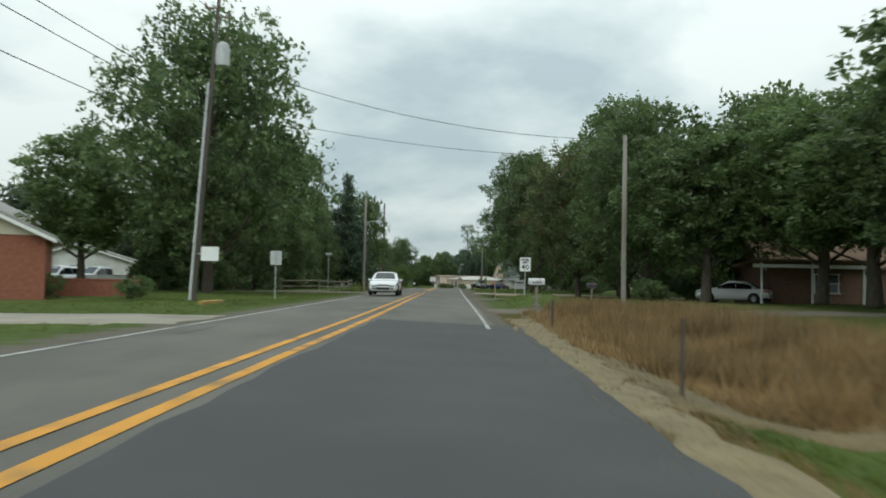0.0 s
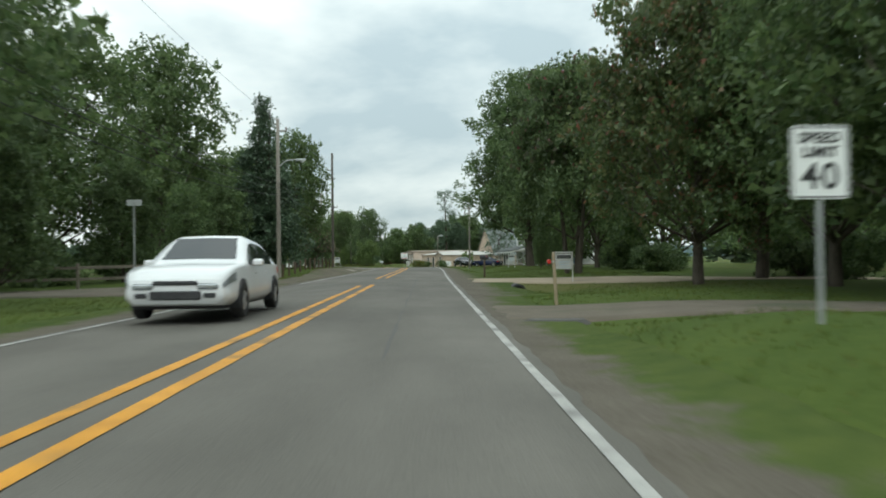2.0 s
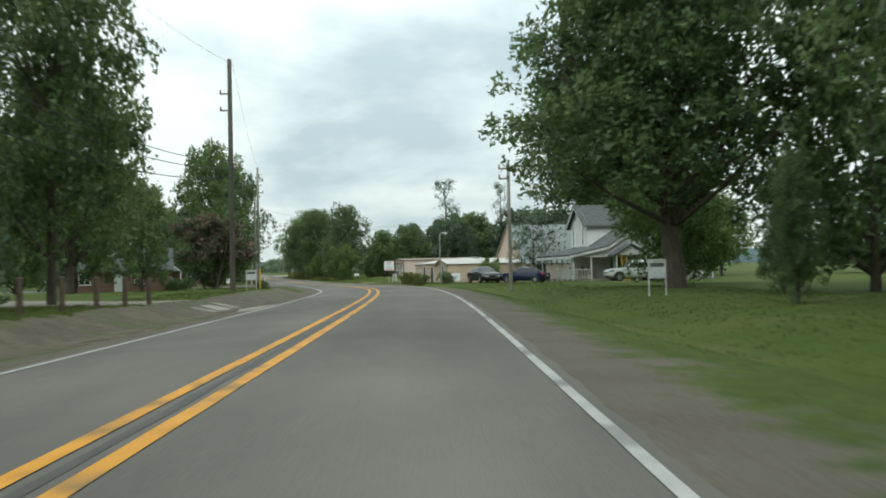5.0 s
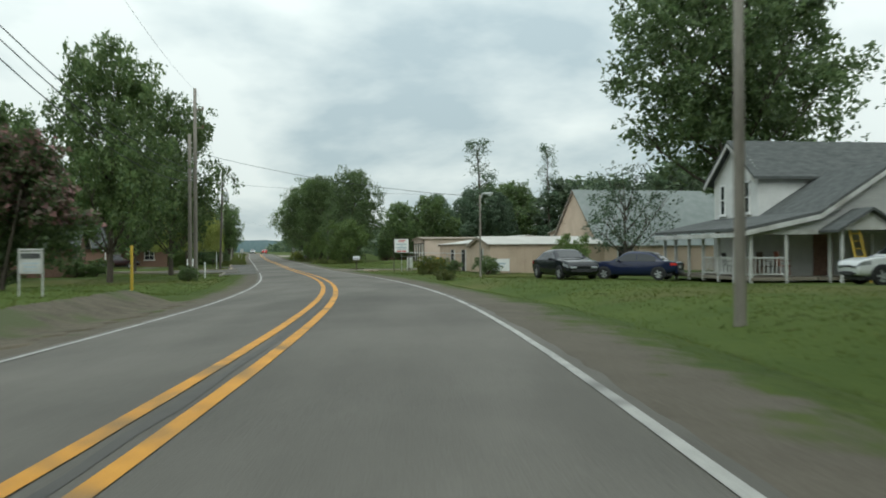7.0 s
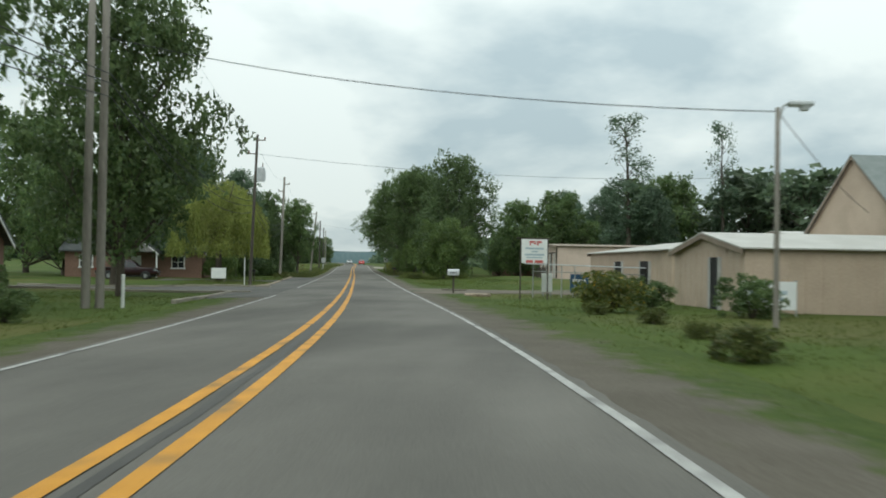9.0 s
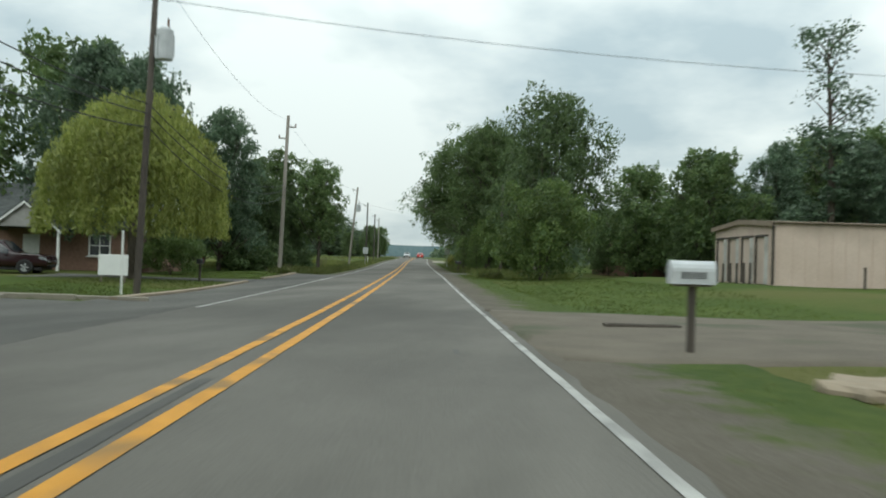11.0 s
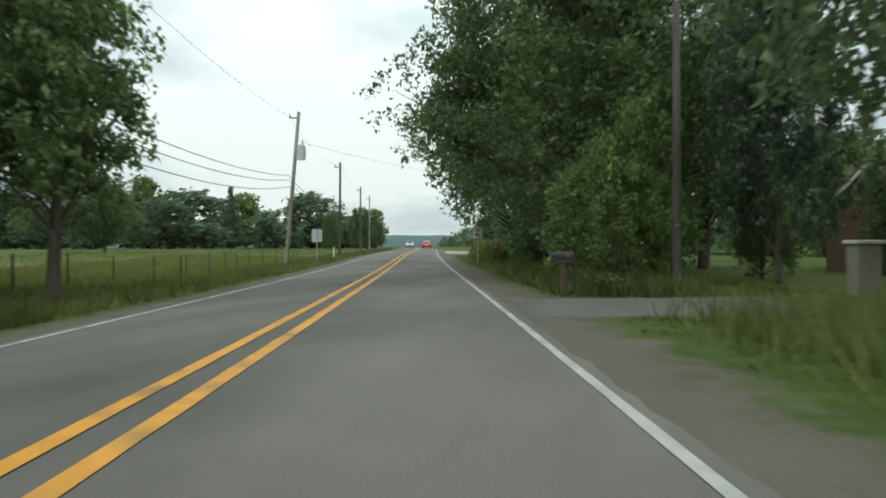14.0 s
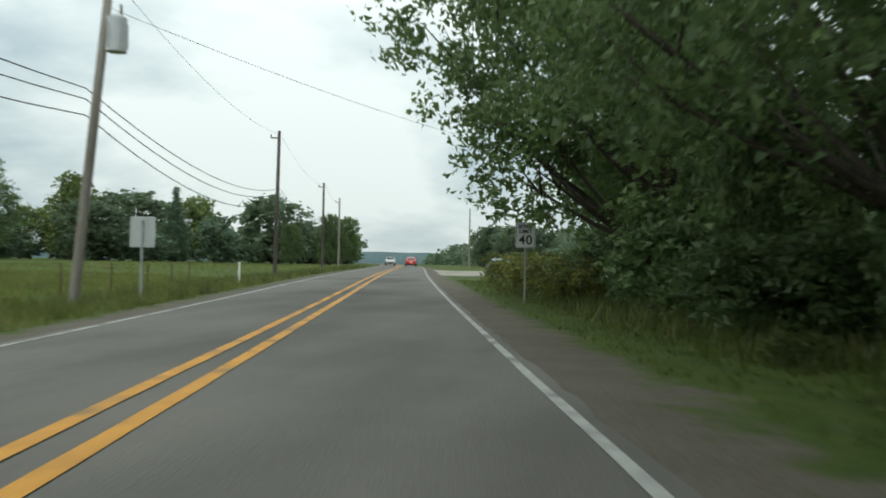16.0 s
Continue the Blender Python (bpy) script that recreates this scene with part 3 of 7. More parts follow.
drive("driveway", 30.9, 35.0, 3.9, 26, "gravel", "pale gravel driveway to a house", 21)
drive("driveway", 52.9, 57.2, 3.9, 15, "gravel", "grey gravel driveway into a lawn", 33)
structure("wet_patch", strip("wet_patch", 52.4, 52.9, 4.3, 5.2, 0.05, M["tar"], 0.12, 0.3, 34, 4, on_road=False), "dark wet dip at the edge of a driveway", "puddle")
drive("driveway", 75.2, 80.6, 4.6, 24, "tan_drive", "pale tan concrete driveway", 22)
drive("driveway", 203.0, 214.5, 3.8, 34, "gravel", "wide pale gravel driveway beside a mailbox", 23)
drive("driveway", 260.8, 265.6, 3.8, 9.5, "asphalt", "grey worn asphalt driveway apron", 24)
drive("driveway", 17.0, 21.0, -26, -3.9, "concrete", "pale concrete driveway across a lawn", 25)
drive("side_street", 205.6, 213.6, -45, -3.6, "asphalt", "grey asphalt side street", 26)
drive("driveway", 64.5, 73.0, -24, -3.6, "gravel", "pale gravel side drive", 27)
drive("driveway", 117, 122, -30, -3.6, "concrete", "pale side drive beyond a fence", 28)
drive("driveway", 232.5, 237.5, -17, -3.6, "asphalt", "grey asphalt drive with a kerb", 30)
drive("gravel_lot", 345, 380, 4.6, 22, "concrete", "pale gravel lot beside the road", 31)


def kerb(s0, s1, o, mt, label, name="kerb"):
    bm = bmesh.new()
    s = np.arange(s0, s1 + 0.01, 1.0)
    prev = None
    for k in s:
        p, q = at(k, o - 0.09), at(k, o + 0.09)
        ring = [bm.verts.new((p.x, p.y, p.z - 0.05)), bm.verts.new((p.x, p.y, p.z + 0.14)), bm.verts.new((q.x, q.y, q.z + 0.12)), bm.verts.new((q.x, q.y, q.z - 0.05))]
        if prev:
            for i in range(3):
                bm.faces.new((prev[i], prev[i + 1], ring[i + 1], ring[i]))
        else:
            bm.faces.new(ring)
        prev = ring
    bm.faces.new(prev[::-1])
    structure(name, done(bm, name, M[mt]), label, "kerb")


structure("road_apron", strip("road_apron", 196, 249.8, -6.5, -HALF_L - 0.3, 0.05, M["asphalt"], 0.7, 0.08, 61, 4, on_road=False), "grey asphalt apron at a side street", "road")
kerb(214.5, 232, -6.1, "tan_drive", "tan concrete kerb along a corner lawn")
kerb(237.5, 249.5, -6.5, "tan_drive", "tan concrete kerb along a lawn")
kerb(190, 204.5, -6.3, "concrete", "pale concrete kerb along a lawn")
kerb(28.5, 31.5, -6.7, "yellow_kerb", "kerb with faded yellow paint below a utility pole")
for s0, sg in ((204.9, -1), (214.0, 1)):
    bm = bmesh.new()
    for k in range(9):
        u = k / 8
        o = -6.2 - u * 14
        sx = s0 + sg * 0.6 * (1 - min(1, u * 3)) ** 2
        p = at(sx, o)
        box(bm, (p.x, p.y, p.z + 0.05), (1.95, 0.18, 0.18), radians(turn(sx)), 0.02)
    structure("kerb", done(bm, "kerb", M["concrete"]), "tan concrete kerb of a side street", "kerb")

# ---- trees ----
def leaves(c, size, r, aspect=0.7, droop=0.0):
    """Small pointed leaves at the points c, each turned at random; three corners each."""
    n = len(c)
    a = r.normal(size=(n, 3))
    a[:, 2] = a[:, 2] * 0.7 - droop
    a /= np.linalg.norm(a, axis=1)[:, None]
    b = np.cross(a, r.normal(size=(n, 3)))
    b /= np.linalg.norm(b, axis=1)[:, None] + 1e-9
    k = (size * r.uniform(0.6, 1.4, n))[:, None]
    v = np.stack([c - a * k * 0.45 - b * k * aspect * 0.5, c - a * k * 0.3 + b * k * aspect * 0.5, c + a * k * 0.65], 1).reshape(-1, 3)
    return v, np.arange(3 * n).reshape(-1, 3)


def sprays(c, per, spread, r):
    """Leaves in loose bunches round each point."""
    n = len(c)
    d = r.normal(size=(n, 3))
    d /= np.linalg.norm(d, axis=1)[:, None]
    u = r.uniform(-1, 1, (n, per, 1))
    return (c[:, None] + d[:, None] * u * spread + r.normal(0, spread * 0.36, (n, per, 3))).reshape(-1, 3)


def limb(bm, pts, r0, r1, n=6):
    """A bent tapering branch through the points."""
    prev = None
    m = len(pts) - 1
    for i, p in enumerate(pts):
        d = (Vector(pts[min(i + 1, m)]) - Vector(pts[max(i - 1, 0)])).normalized()
        q = d.to_track_quat("Z", "Y")
        rad = r0 + (r1 - r0) * i / m
        ring = [bm.verts.new(Vector(p) + q @ Vector((rad * math.cos(6.2832 * k / n), rad * math.sin(6.2832 * k / n), 0))) for k in range(n)]
        if prev:
            for k in range(n):
                bm.faces.new((prev[k], prev[(k + 1) % n], ring[(k + 1) % n], ring[k]))
        prev = ring
    bm.faces.new(prev)


def crown_lobes(r, h, rad, base, style, n):
    """Centres and radii of the clumps that make the crown."""
    out = []
    for i in range(n):
        u = (i + 0.5) / n
        if style == "cone":
            z = base + (h - base) * u ** 0.9 * 0.96
            w = rad * (1 - u) ** 0.8 + 0.15
            a, d = r.uniform(0, 6.283), w * r.uniform(0.25, 0.75)
            out.append((d * math.cos(a), d * math.sin(a), z, max(0.5, w * r.uniform(0.4, 0.6))))
            continue
        z = base + (h - base) * (0.08 + 0.84 * u)
        v = (z - base) / (h - base)
        if style == "column":
            w = rad * (0.75 + 0.3 * math.sin(v * 3.1)) * (1 - 0.55 * v ** 3)
        elif style == "spread":
            w = rad * math.sqrt(max(0.06, 1 - (2 * v - 0.75) ** 2 * 0.75))
        else:
            w = rad * math.sqrt(max(0.05, 1 - (2 * v - 0.85) ** 2 * 0.85))
        a = i * 2.399 + r.uniform(-0.5, 0.5)
        lr = rad * r.uniform(0.20, 0.40)
        w *= 1 + 0.16 * math.sin(2 * a + 1.7 * n) + 0.12 * math.sin(3 * a + v * 4 + n)
        d = max(0.0, w - lr * 0.8) * math.sqrt(r.uniform(0.2, 1.12))
        out.append((d * math.cos(a), d * math.sin(a), z, lr))
    return out


def crown_points(r, lobes, n, flat=0.85, subs=13, reach=0.16):
    """Leaf places: each clump is made of smaller tufts with gaps between them, leafier above than below."""
    L = np.array(lobes)
    p = L[:, 3] ** 2
    i = r.choice(len(L), n, p=p / p.sum())
    j = r.integers(0, subs, n)
    D = r.normal(size=(len(L), subs, 3))
    D[:, :, 2] += 0.25
    D /= np.linalg.norm(D, axis=2)[:, :, None]
    K = r.uniform(0.62, 1.0 + reach, (len(L), subs))
    Q = r.uniform(0.24, 0.46, (len(L), subs))
    d = r.normal(size=(n, 3))
    d[:, 2] += 0.3
    d /= np.linalg.norm(d, axis=1)[:, None]
    rr = L[i, 3] * Q[i, j] * np.clip(1 - np.abs(r.normal(0, 0.3, n)), 0.0, 1)
    c = L[i, :3] + D[i, j] * (L[i, 3] * K[i, j])[:, None] * np.array([1, 1, flat])
    return c + d * rr[:, None] * np.array([1.15, 1.15, 0.75])


def tree(name, label, h, rad, base, trunk_r, style, leaf_mat, n_leaf, leaf, seed, n_lobes=26, bark="bark", forks=1, group="roadside trees", category="tree", droop=0.0, extra=None, reach_out=()):
    r = np.random.default_rng(seed)
    t = thing(name, label, category, group)
    lobes = crown_lobes(r, h, rad, base, style, n_lobes) + [tuple(k) for k in reach_out]
    bm = bmesh.new()
    top = h * (0.92 if style in ("cone", "column") else 0.62)
    for f in range(forks):
        fx, fy = (0, 0) if forks == 1 else (0.5 * math.cos(2.1 * f), 0.5 * math.sin(2.1 * f))
        lean = r.uniform(-0.04, 0.04, 2) * h
        pts = [(fx, fy, -0.15), (fx, fy, 0.15)] + [(fx * (1 + 2 * u) + lean[0] * u, fy * (1 + 2 * u) + lean[1] * u, top * u) for u in (0.15, 0.35, 0.6, 0.8, 1.0)]
        limb(bm, pts, trunk_r * 1.25, trunk_r * 0.22, 9)
    for x, y, z, lr in lobes[:: 1 if n_lobes < 40 else 2]:
        z0 = max(base * 0.75, z - 0.9 * math.hypot(x, y) - 0.5)
        z0 = min(z0, top * 0.95)
        limb(bm, [(0, 0, z0), (x * 0.45, y * 0.45, z0 + (z - z0) * 0.35 + 0.1), (x, y, z)], trunk_r * 0.32, 0.02, 5)
        for _ in range(2):
            d = np.clip(r.normal(size=3), -1, 1) * lr * 0.6
            limb(bm, [(x * 0.8, y * 0.8, z0 + (z - z0) * 0.75), (x + d[0], y + d[1], z + abs(d[2]))], trunk_r * 0.12, 0.01, 4)
    part("trunk", bm, M[bark], t, smooth=True)
    c = sprays(crown_points(r, lobes, n_leaf // 7), 7, 0.14 + leaf * 0.9, r)
    c = c[c[:, 2] > base * 0.55]
    v, f = leaves(c, leaf, r, droop=droop)
    ob = part("crown", raw("crown", v, f, M[leaf_mat]), None, t)
    if extra:
        em, share = extra
        k = c[r.random(len(c)) < share]
        k = k[k[:, 2] > base + (h - base) * 0.35] * np.array([1.03, 1.03, 1.01])
        v, f = leaves(k, leaf * 1.15, r, 0.9)
        part("blossom", raw("blossom", v, f, M[em]), None, t, "clusters of faded pink flowers")
    return t


def willow(name, label, h, rad, seed):
    r = np.random.default_rng(seed)
    t = thing(name, label, "tree", "roadside trees")
    bm = bmesh.new()
    limb(bm, [(0, 0, -0.15), (0, 0, 0.8), (0.1, 0, h * 0.3)], 0.36, 0.28, 9)
    for k in range(9):
        a = k * 0.7 + 0.2
        d = rad * r.uniform(0.35, 0.8)
        limb(bm, [(0.1, 0, h * 0.28), (d * 0.4 * math.cos(a), d * 0.4 * math.sin(a), h * 0.6), (d * math.cos(a), d * math.sin(a), h * r.uniform(0.72, 0.92))], 0.16, 0.03, 6)
    part("trunk", bm, M["bark"], t, smooth=True)
    cs = []
    for k in range(900):
        a, q = r.uniform(0, 6.283), math.sqrt(r.uniform(0.02, 1))
        x, y = rad * q * math.cos(a), rad * q * math.sin(a)
        z1 = h * (1 - 0.42 * q ** 2.2) * r.uniform(0.93, 1.0)
        ln = r.uniform(0.25, 0.62) * h * (0.45 + 0.55 * q)
        n = int(24 + ln * 9)
        u = r.random(n)
        cs.append(np.stack([x + 0.1 * r.normal(size=n) + x * 0.05 * u, y + 0.1 * r.normal(size=n) + y * 0.05 * u, np.maximum(z1 - ln * u, 2.0 + 1.1 * r.random(n))], -1))
    v, f = leaves(np.concatenate(cs), 0.22, r, 0.36, droop=1.8)
    part("crown", raw("crown", v, f, M["leaf_willow"]), None, t, "hanging yellow-green strands")
    return t


def shrub(name, label, h, rad, mat_key, seed, n=5200, leaf=0.10, category="shrub", group="garden shrubs"):
    r = np.random.default_rng(seed)
    t = thing(name, label, category, group)
    bm = bmesh.new()
    for k in range(6):
        a = k * 1.05
        limb(bm, [(0, 0, -0.08), (0.2 * rad * math.cos(a), 0.2 * rad * math.sin(a), h * 0.3), (0.6 * rad * math.cos(a), 0.6 * rad * math.sin(a), h * 0.75)], 0.04, 0.008, 5)
    part("stem", bm, M["bark"], t)
    lobes = [(rad * 0.5 * math.cos(k * 2.4), rad * 0.5 * math.sin(k * 2.4), h * (0.25 + 0.5 * ((k * 7) % 9) / 9), rad * r.uniform(0.4, 0.6)) for k in range(9)]
    c = crown_points(r, lobes, n, min(1.0, 0.6 * h / rad))
    c[:, 2] = np.clip(c[:, 2], 0.02, h * 1.05)
    v, f = leaves(c, leaf, r)
    part("foliage", raw("foliage", v, f, M[mat_key]), None, t)
    return t


def bare_tree(name, label, h, seed):
    """A half-dead tree: a tall bare stem with a few leafy tufts, leafy below."""
    r = np.random.default_rng(seed)
    t = thing(name, label, "tree", "roadside trees")
    bm = bmesh.new()
    limb(bm, [(0, 0, -0.1), (0.1, 0, h * 0.4), (0.3, 0.2, h * 0.75), (0.1, 0.4, h)], 0.28, 0.03, 7)
    cs = []
    for k in range(34):
        u = r.uniform(0.42, 1.0)
        a, ln = r.uniform(0, 6.283), r.uniform(0.6, 2.4) * (1.25 - u * 0.6)
        tip = (ln * math.cos(a), ln * math.sin(a), h * u + ln * 0.9)
        limb(bm, [(0.2 * u, 0.2 * u, h * u * 0.97), (tip[0] * 0.5, tip[1] * 0.5, h * u + ln * 0.3), tip], 0.05, 0.008, 4)
        cs.append(np.array(tip) + r.normal(0, 0.36, (44, 3)))
    lobes = [(r.normal(0, 0.9), r.normal(0, 0.9), h * r.uniform(0.22, 0.62), r.uniform(0.7, 1.3)) for k in range(14)]
    cs.append(crown_points(r, lobes, 3600))
    part("trunk", bm, M["bark"], t, smooth=True)
    v, f = leaves(np.concatenate(cs), 0.26, r)
    part("crown", raw("crown", v, f, M["leaf_blue"]), None, t)
    return t


P = {}
P["oak"] = tree("oak_tree", "large dark green oak tree beside the road", 18, 8.5, 2.6, 0.42, "round", "leaf_dark", 32000, 0.335, 1, 64)
P["maple"] = tree("maple_tree", "broad green maple tree with dense foliage", 15, 6.8, 2.4, 0.32, "round", "leaf_mid", 22500, 0.325, 2, 54)
P["rust"] = tree("maple_tree", "maple tree with a few reddening leaves", 13, 6.2, 2.4, 0.30, "round", "leaf_rust", 34000, 0.25, 6, 50)
P["ash"] = tree("ash_tree", "grey-green leafy tree with an open crown", 15, 6.2, 1.6, 0.3, "spread", "leaf_blue", 28000, 0.28, 3, 44)
P["tall"] = tree("sweetgum_tree", "tall broadleaf tree with long limbs over the road edge", 16, 9.0, 3.0, 0.36, "spread", "leaf_mid", 76000, 0.21, 4, 84)
P["over"] = tree("sweetgum_tree", "broad leafy tree whose low limbs hang over the road", 14.5, 6.6, 3.4, 0.32, "spread", "leaf_mid", 70000, 0.19, 44, 64, reach_out=((-6.9, -1.2, 6.9, 1.9), (-6.6, 0.6, 5.6, 1.8), (-7.2, 1.6, 6.4, 1.7), (-5.6, -2.6, 5.0, 1.6), (-5.2, 0.2, 8.6, 2.0), (-4.6, 2.4, 9.6, 2.1), (-4.0, -1.6, 10.8, 2.2), (-5.4, 3.6, 5.2, 1.7), (-3.6, -4.4, 4.6, 1.8), (-3.0, 1.0, 12.4, 2.0)))
P["over_maple"] = tree("maple_tree", "broad maple tree with boughs reaching out over the lane", 14.5, 6.2, 2.2, 0.40, "round", "leaf_mid", 46000, 0.21, 45, 56, reach_out=((-7.2, -0.6, 8.4, 1.7), (-7.0, 1.4, 7.4, 1.6), (-6.2, -2.0, 9.6, 1.9), (-5.2, 0.8, 6.0, 1.6), (-5.0, -2.4, 5.2, 1.5), (-5.4, 2.8, 10.6, 2.0), (-4.4, 0.4, 4.0, 1.4)))
P["front_oak"] = tree("oak_tree", "large old oak tree with a thick trunk on a lawn", 20.6, 7.4, 3.6, 0.46, "spread", "leaf_dark", 68000, 0.26, 50, 84, reach_out=((-5.6, -1.0, 6.0, 1.8), (-5.8, 1.2, 7.5, 1.9), (-5.2, -2.8, 8.8, 2.1), (-4.8, 2.5, 5.2, 1.7), (-4.6, -0.5, 10.6, 2.2), (-4.2, -4.4, 6.4, 1.9)))
P["big_oak"] = tree("oak_tree", "tall spreading oak tree towering behind a farmhouse", 23.5, 8.8, 6.8, 0.55, "round", "leaf_dark", 42000, 0.34, 49, 70)
P["under"] = shrub("undergrowth", "dense dark green undergrowth below roadside trees", 2.6, 2.4, "leaf_dark", 46, 7000, 0.20, "shrub", "undergrowth")
P["pine"] = tree("cedar_tree", "dark pointed cedar tree among roadside trees", 14, 3.4, 0.6, 0.24, "cone", "leaf_conifer", 28000, 0.22, 5, 70)
P["thin"] = tree("ash_tree", "thin grey-green tree with sparse leaves", 8, 4.0, 1.8, 0.13, "spread", "leaf_blue", 4600, 0.17, 51, 24)
P["hack"] = tree("hackberry_tree", "dense dark roadside tree with low branches", 12, 5.2, 0.5, 0.26, "spread", "leaf_dark", 20000, 0.30, 8, 50)
P["shade"] = tree("shade_tree", "tall shade tree with a high crown on a lawn", 17, 5.6, 4.2, 0.40, "round", "leaf_mid", 22000, 0.33, 23, 52)
P["wood"] = tree("wood_tree", "green tree standing back among others", 15, 6.6, 0.8, 0.3, "round", "leaf_mid", 12500, 0.42, 21, 40)
P["far"] = tree("distant_tree", "green tree on the far side of a field", 12, 5.0, 0.1, 0.25, "round", "leaf_far", 2600, 0.76, 9, 34, group="distant trees")
P["farlight"] = tree("distant_tree", "yellow-green tree on the far side of a field", 12, 4.4, 0.8, 0.25, "round", "leaf_yellow", 4200, 0.54, 10, 30, group="distant trees")
# grey-green leaves here stand in for haze over the distance
P["fargrey"] = tree("distant_tree", "tree on the far side of a field, greyed by painted haze", 12, 4.4, 0.1, 0.25, "column", "leaf_blue", 2800, 0.66, 22, 30, group="distant trees")
P["myrtle"] = tree("crape_myrtle", "large multi-stemmed crape myrtle with faded pink flowers", 10.5, 5.6, 2.4, 0.2, "spread", "leaf_dark", 42000, 0.22, 11, 40, forks=3, extra=("bloom", 0.10))
P["myrtle_pink"] = tree("crape_myrtle", "low crape myrtle with dusty pink flower clusters", 5.4, 2.8, 0.5, 0.1, "round", "leaf_dark", 16000, 0.17, 12, 18, forks=3, extra=("bloom_pink", 0.5))
P["willow"] = willow("willow_tree", "yellow-green weeping willow on a corner lawn", 9.0, 4.6, 13)
P["bare"] = bare_tree("dying_tree", "thin half-dead tree with sparse tufts of leaves", 17.5, 14)
P["shrub"] = shrub("shrub", "round dark green shrub on a lawn", 1.5, 1.1, "leaf_mid", 15, 4200)
P["bush"] = shrub("bush", "large yellowish green bush on a lawn", 4.6, 3.2, "leaf_light", 16, 18000, 0.15)
P["weedbush"] = shrub("weed_clump", "clump of tall yellow-green weeds", 1.3, 1.3, "weeds", 17, 3000, 0.13, "weeds", "roadside weeds")
P["gold"] = shrub("goldenrod_clump", "clump of yellow flowering weeds", 1.3, 1.3, "gold_weeds", 18, 3000, 0.12, "weeds", "roadside weeds")
P["sapling"] = tree("sapling", "slender light green sapling beside a mailbox", 3.4, 0.9, 0.6, 0.035, "column", "leaf_light", 2600, 0.12, 48, 14)
used = set()


def grow(key, s, o, h=None, spin=None, wide=1.0, label=""):
    """One tree of a kind at a place; h: its height."""
    size = {"oak": 18, "maple": 15, "rust": 13, "ash": 15, "tall": 16, "over": 14.5, "big_oak": 23.5, "front_oak": 20.6, "over_maple": 14.5, "under": 2.6, "pine": 14, "hack": 12, "thin": 8, "shade": 17, "far": 12, "wood": 15, "farlight": 12, "fargrey": 12, "myrtle": 10.5, "myrtle_pink": 5.4, "willow": 9, "bare": 17.5, "shrub": 1.5, "bush": 4.6, "weedbush": 1.3, "gold": 1.3, "sapling": 3.4}[key]
    k = 1.0 if h is None else h / size
    m = here(s, o, (s * 47.0 + o * 91.0) % 360 if spin is None else spin, -0.02, (k * wide, k * wide, k))
    ob = P[key]
    if key in used:
        ob = copy_thing(P[key], m)
    else:
        bpy.context.view_layer.update()
        ob.matrix_basis = m
        used.add(key)
    if label:
        ob["label"] = label
    return ob


# left side, in order along the road
for key, s, o, h, w in (
    ("oak", 56, -14.4, 18.8, 0.86), ("shade", 58, -24, 11.5, 1.2), ("hack", 62, -19.3, 7.0, 0.75), ("hack", 70, -14.5, 12.5, 1.1), ("maple", 73, -19, 15, 0.95), ("maple", 86, -20, 14.6, 0.95), ("hack", 83, -14.2, 11, 1.0),
    ("maple", 103, -18.6, 17.0, 0.8), ("hack", 96, -14.5, 11, 1.0), ("pine", 107.6, -11.4, 14.6, 1.0), ("hack", 112, -11.2, 11.6, 0.92), ("maple", 117.5, -10.2, 12.4, 0.64), ("wood", 120, -24, 14, 0.9), ("wood", 128, -22, 12, 0.9),
    ("wood", 40, -34, 11, 1.0), ("wood", 98, -30, 15, 1.0), ("far", 104, -40, 12, 1.2), ("far", 96, -46, 12, 1.2), ("far", 70, -46, 11, 1.2),
    ("maple", 149, -20, 14.8, 0.9), ("wood", 158, -26, 11, 0.9), ("maple", 180, -12.6, 14.6, 0.68), ("wood", 184, -20, 12.5, 0.8), ("maple", 198.5, -10.6, 14.6, 0.70), ("shade", 215.2, -15.6, 12.6, 0.9), ("wood", 187, -27, 14.5, 1.0), ("wood", 176, -33, 13, 1.0),
    ("wood", 246, -29, 13.5, 0.9), ("ash", 243, -17.5, 13.4, 0.75), ("ash", 250, -17.0, 16.2, 0.8), ("wood", 232, -33, 13.2, 1.0), ("wood", 221, -36, 14, 0.8), ("ash", 257, -13.4, 13.6, 1.0), ("hack", 261.5, -10.6, 12.6, 0.9), ("hack", 267.5, -12.8, 12.8, 0.7), ("hack", 101, -13.2, 12.5, 0.95), ("shade", 267.3, -7.1, 14.4, 0.66), ("hack", 272.5, -15, 13, 0.72), ("hack", 267.2, -9.6, 11.8, 0.66), ("shade", 270.5, -11.4, 15.8, 0.75), ("hack", 264.5, -12.4, 15.5, 0.72), ("hack", 271.2, -12.4, 12.4, 0.64), ("wood", 281, -20.5, 12, 0.8), ("wood", 266, -18, 11.5, 0.9), ("wood", 254, -20, 10, 1.0), ("wood", 262, -27, 20, 1.0), ("wood", 269, -23, 16.5, 0.9), ("wood", 258, -37, 20, 1.0),
):
    grow(key, s, o, h, None, w)
grow("willow", 231.5, -11.35, 8.9, None, 0.9)
grow("myrtle_pink", 153.5, -11.2, 5.6, None, 0.88)
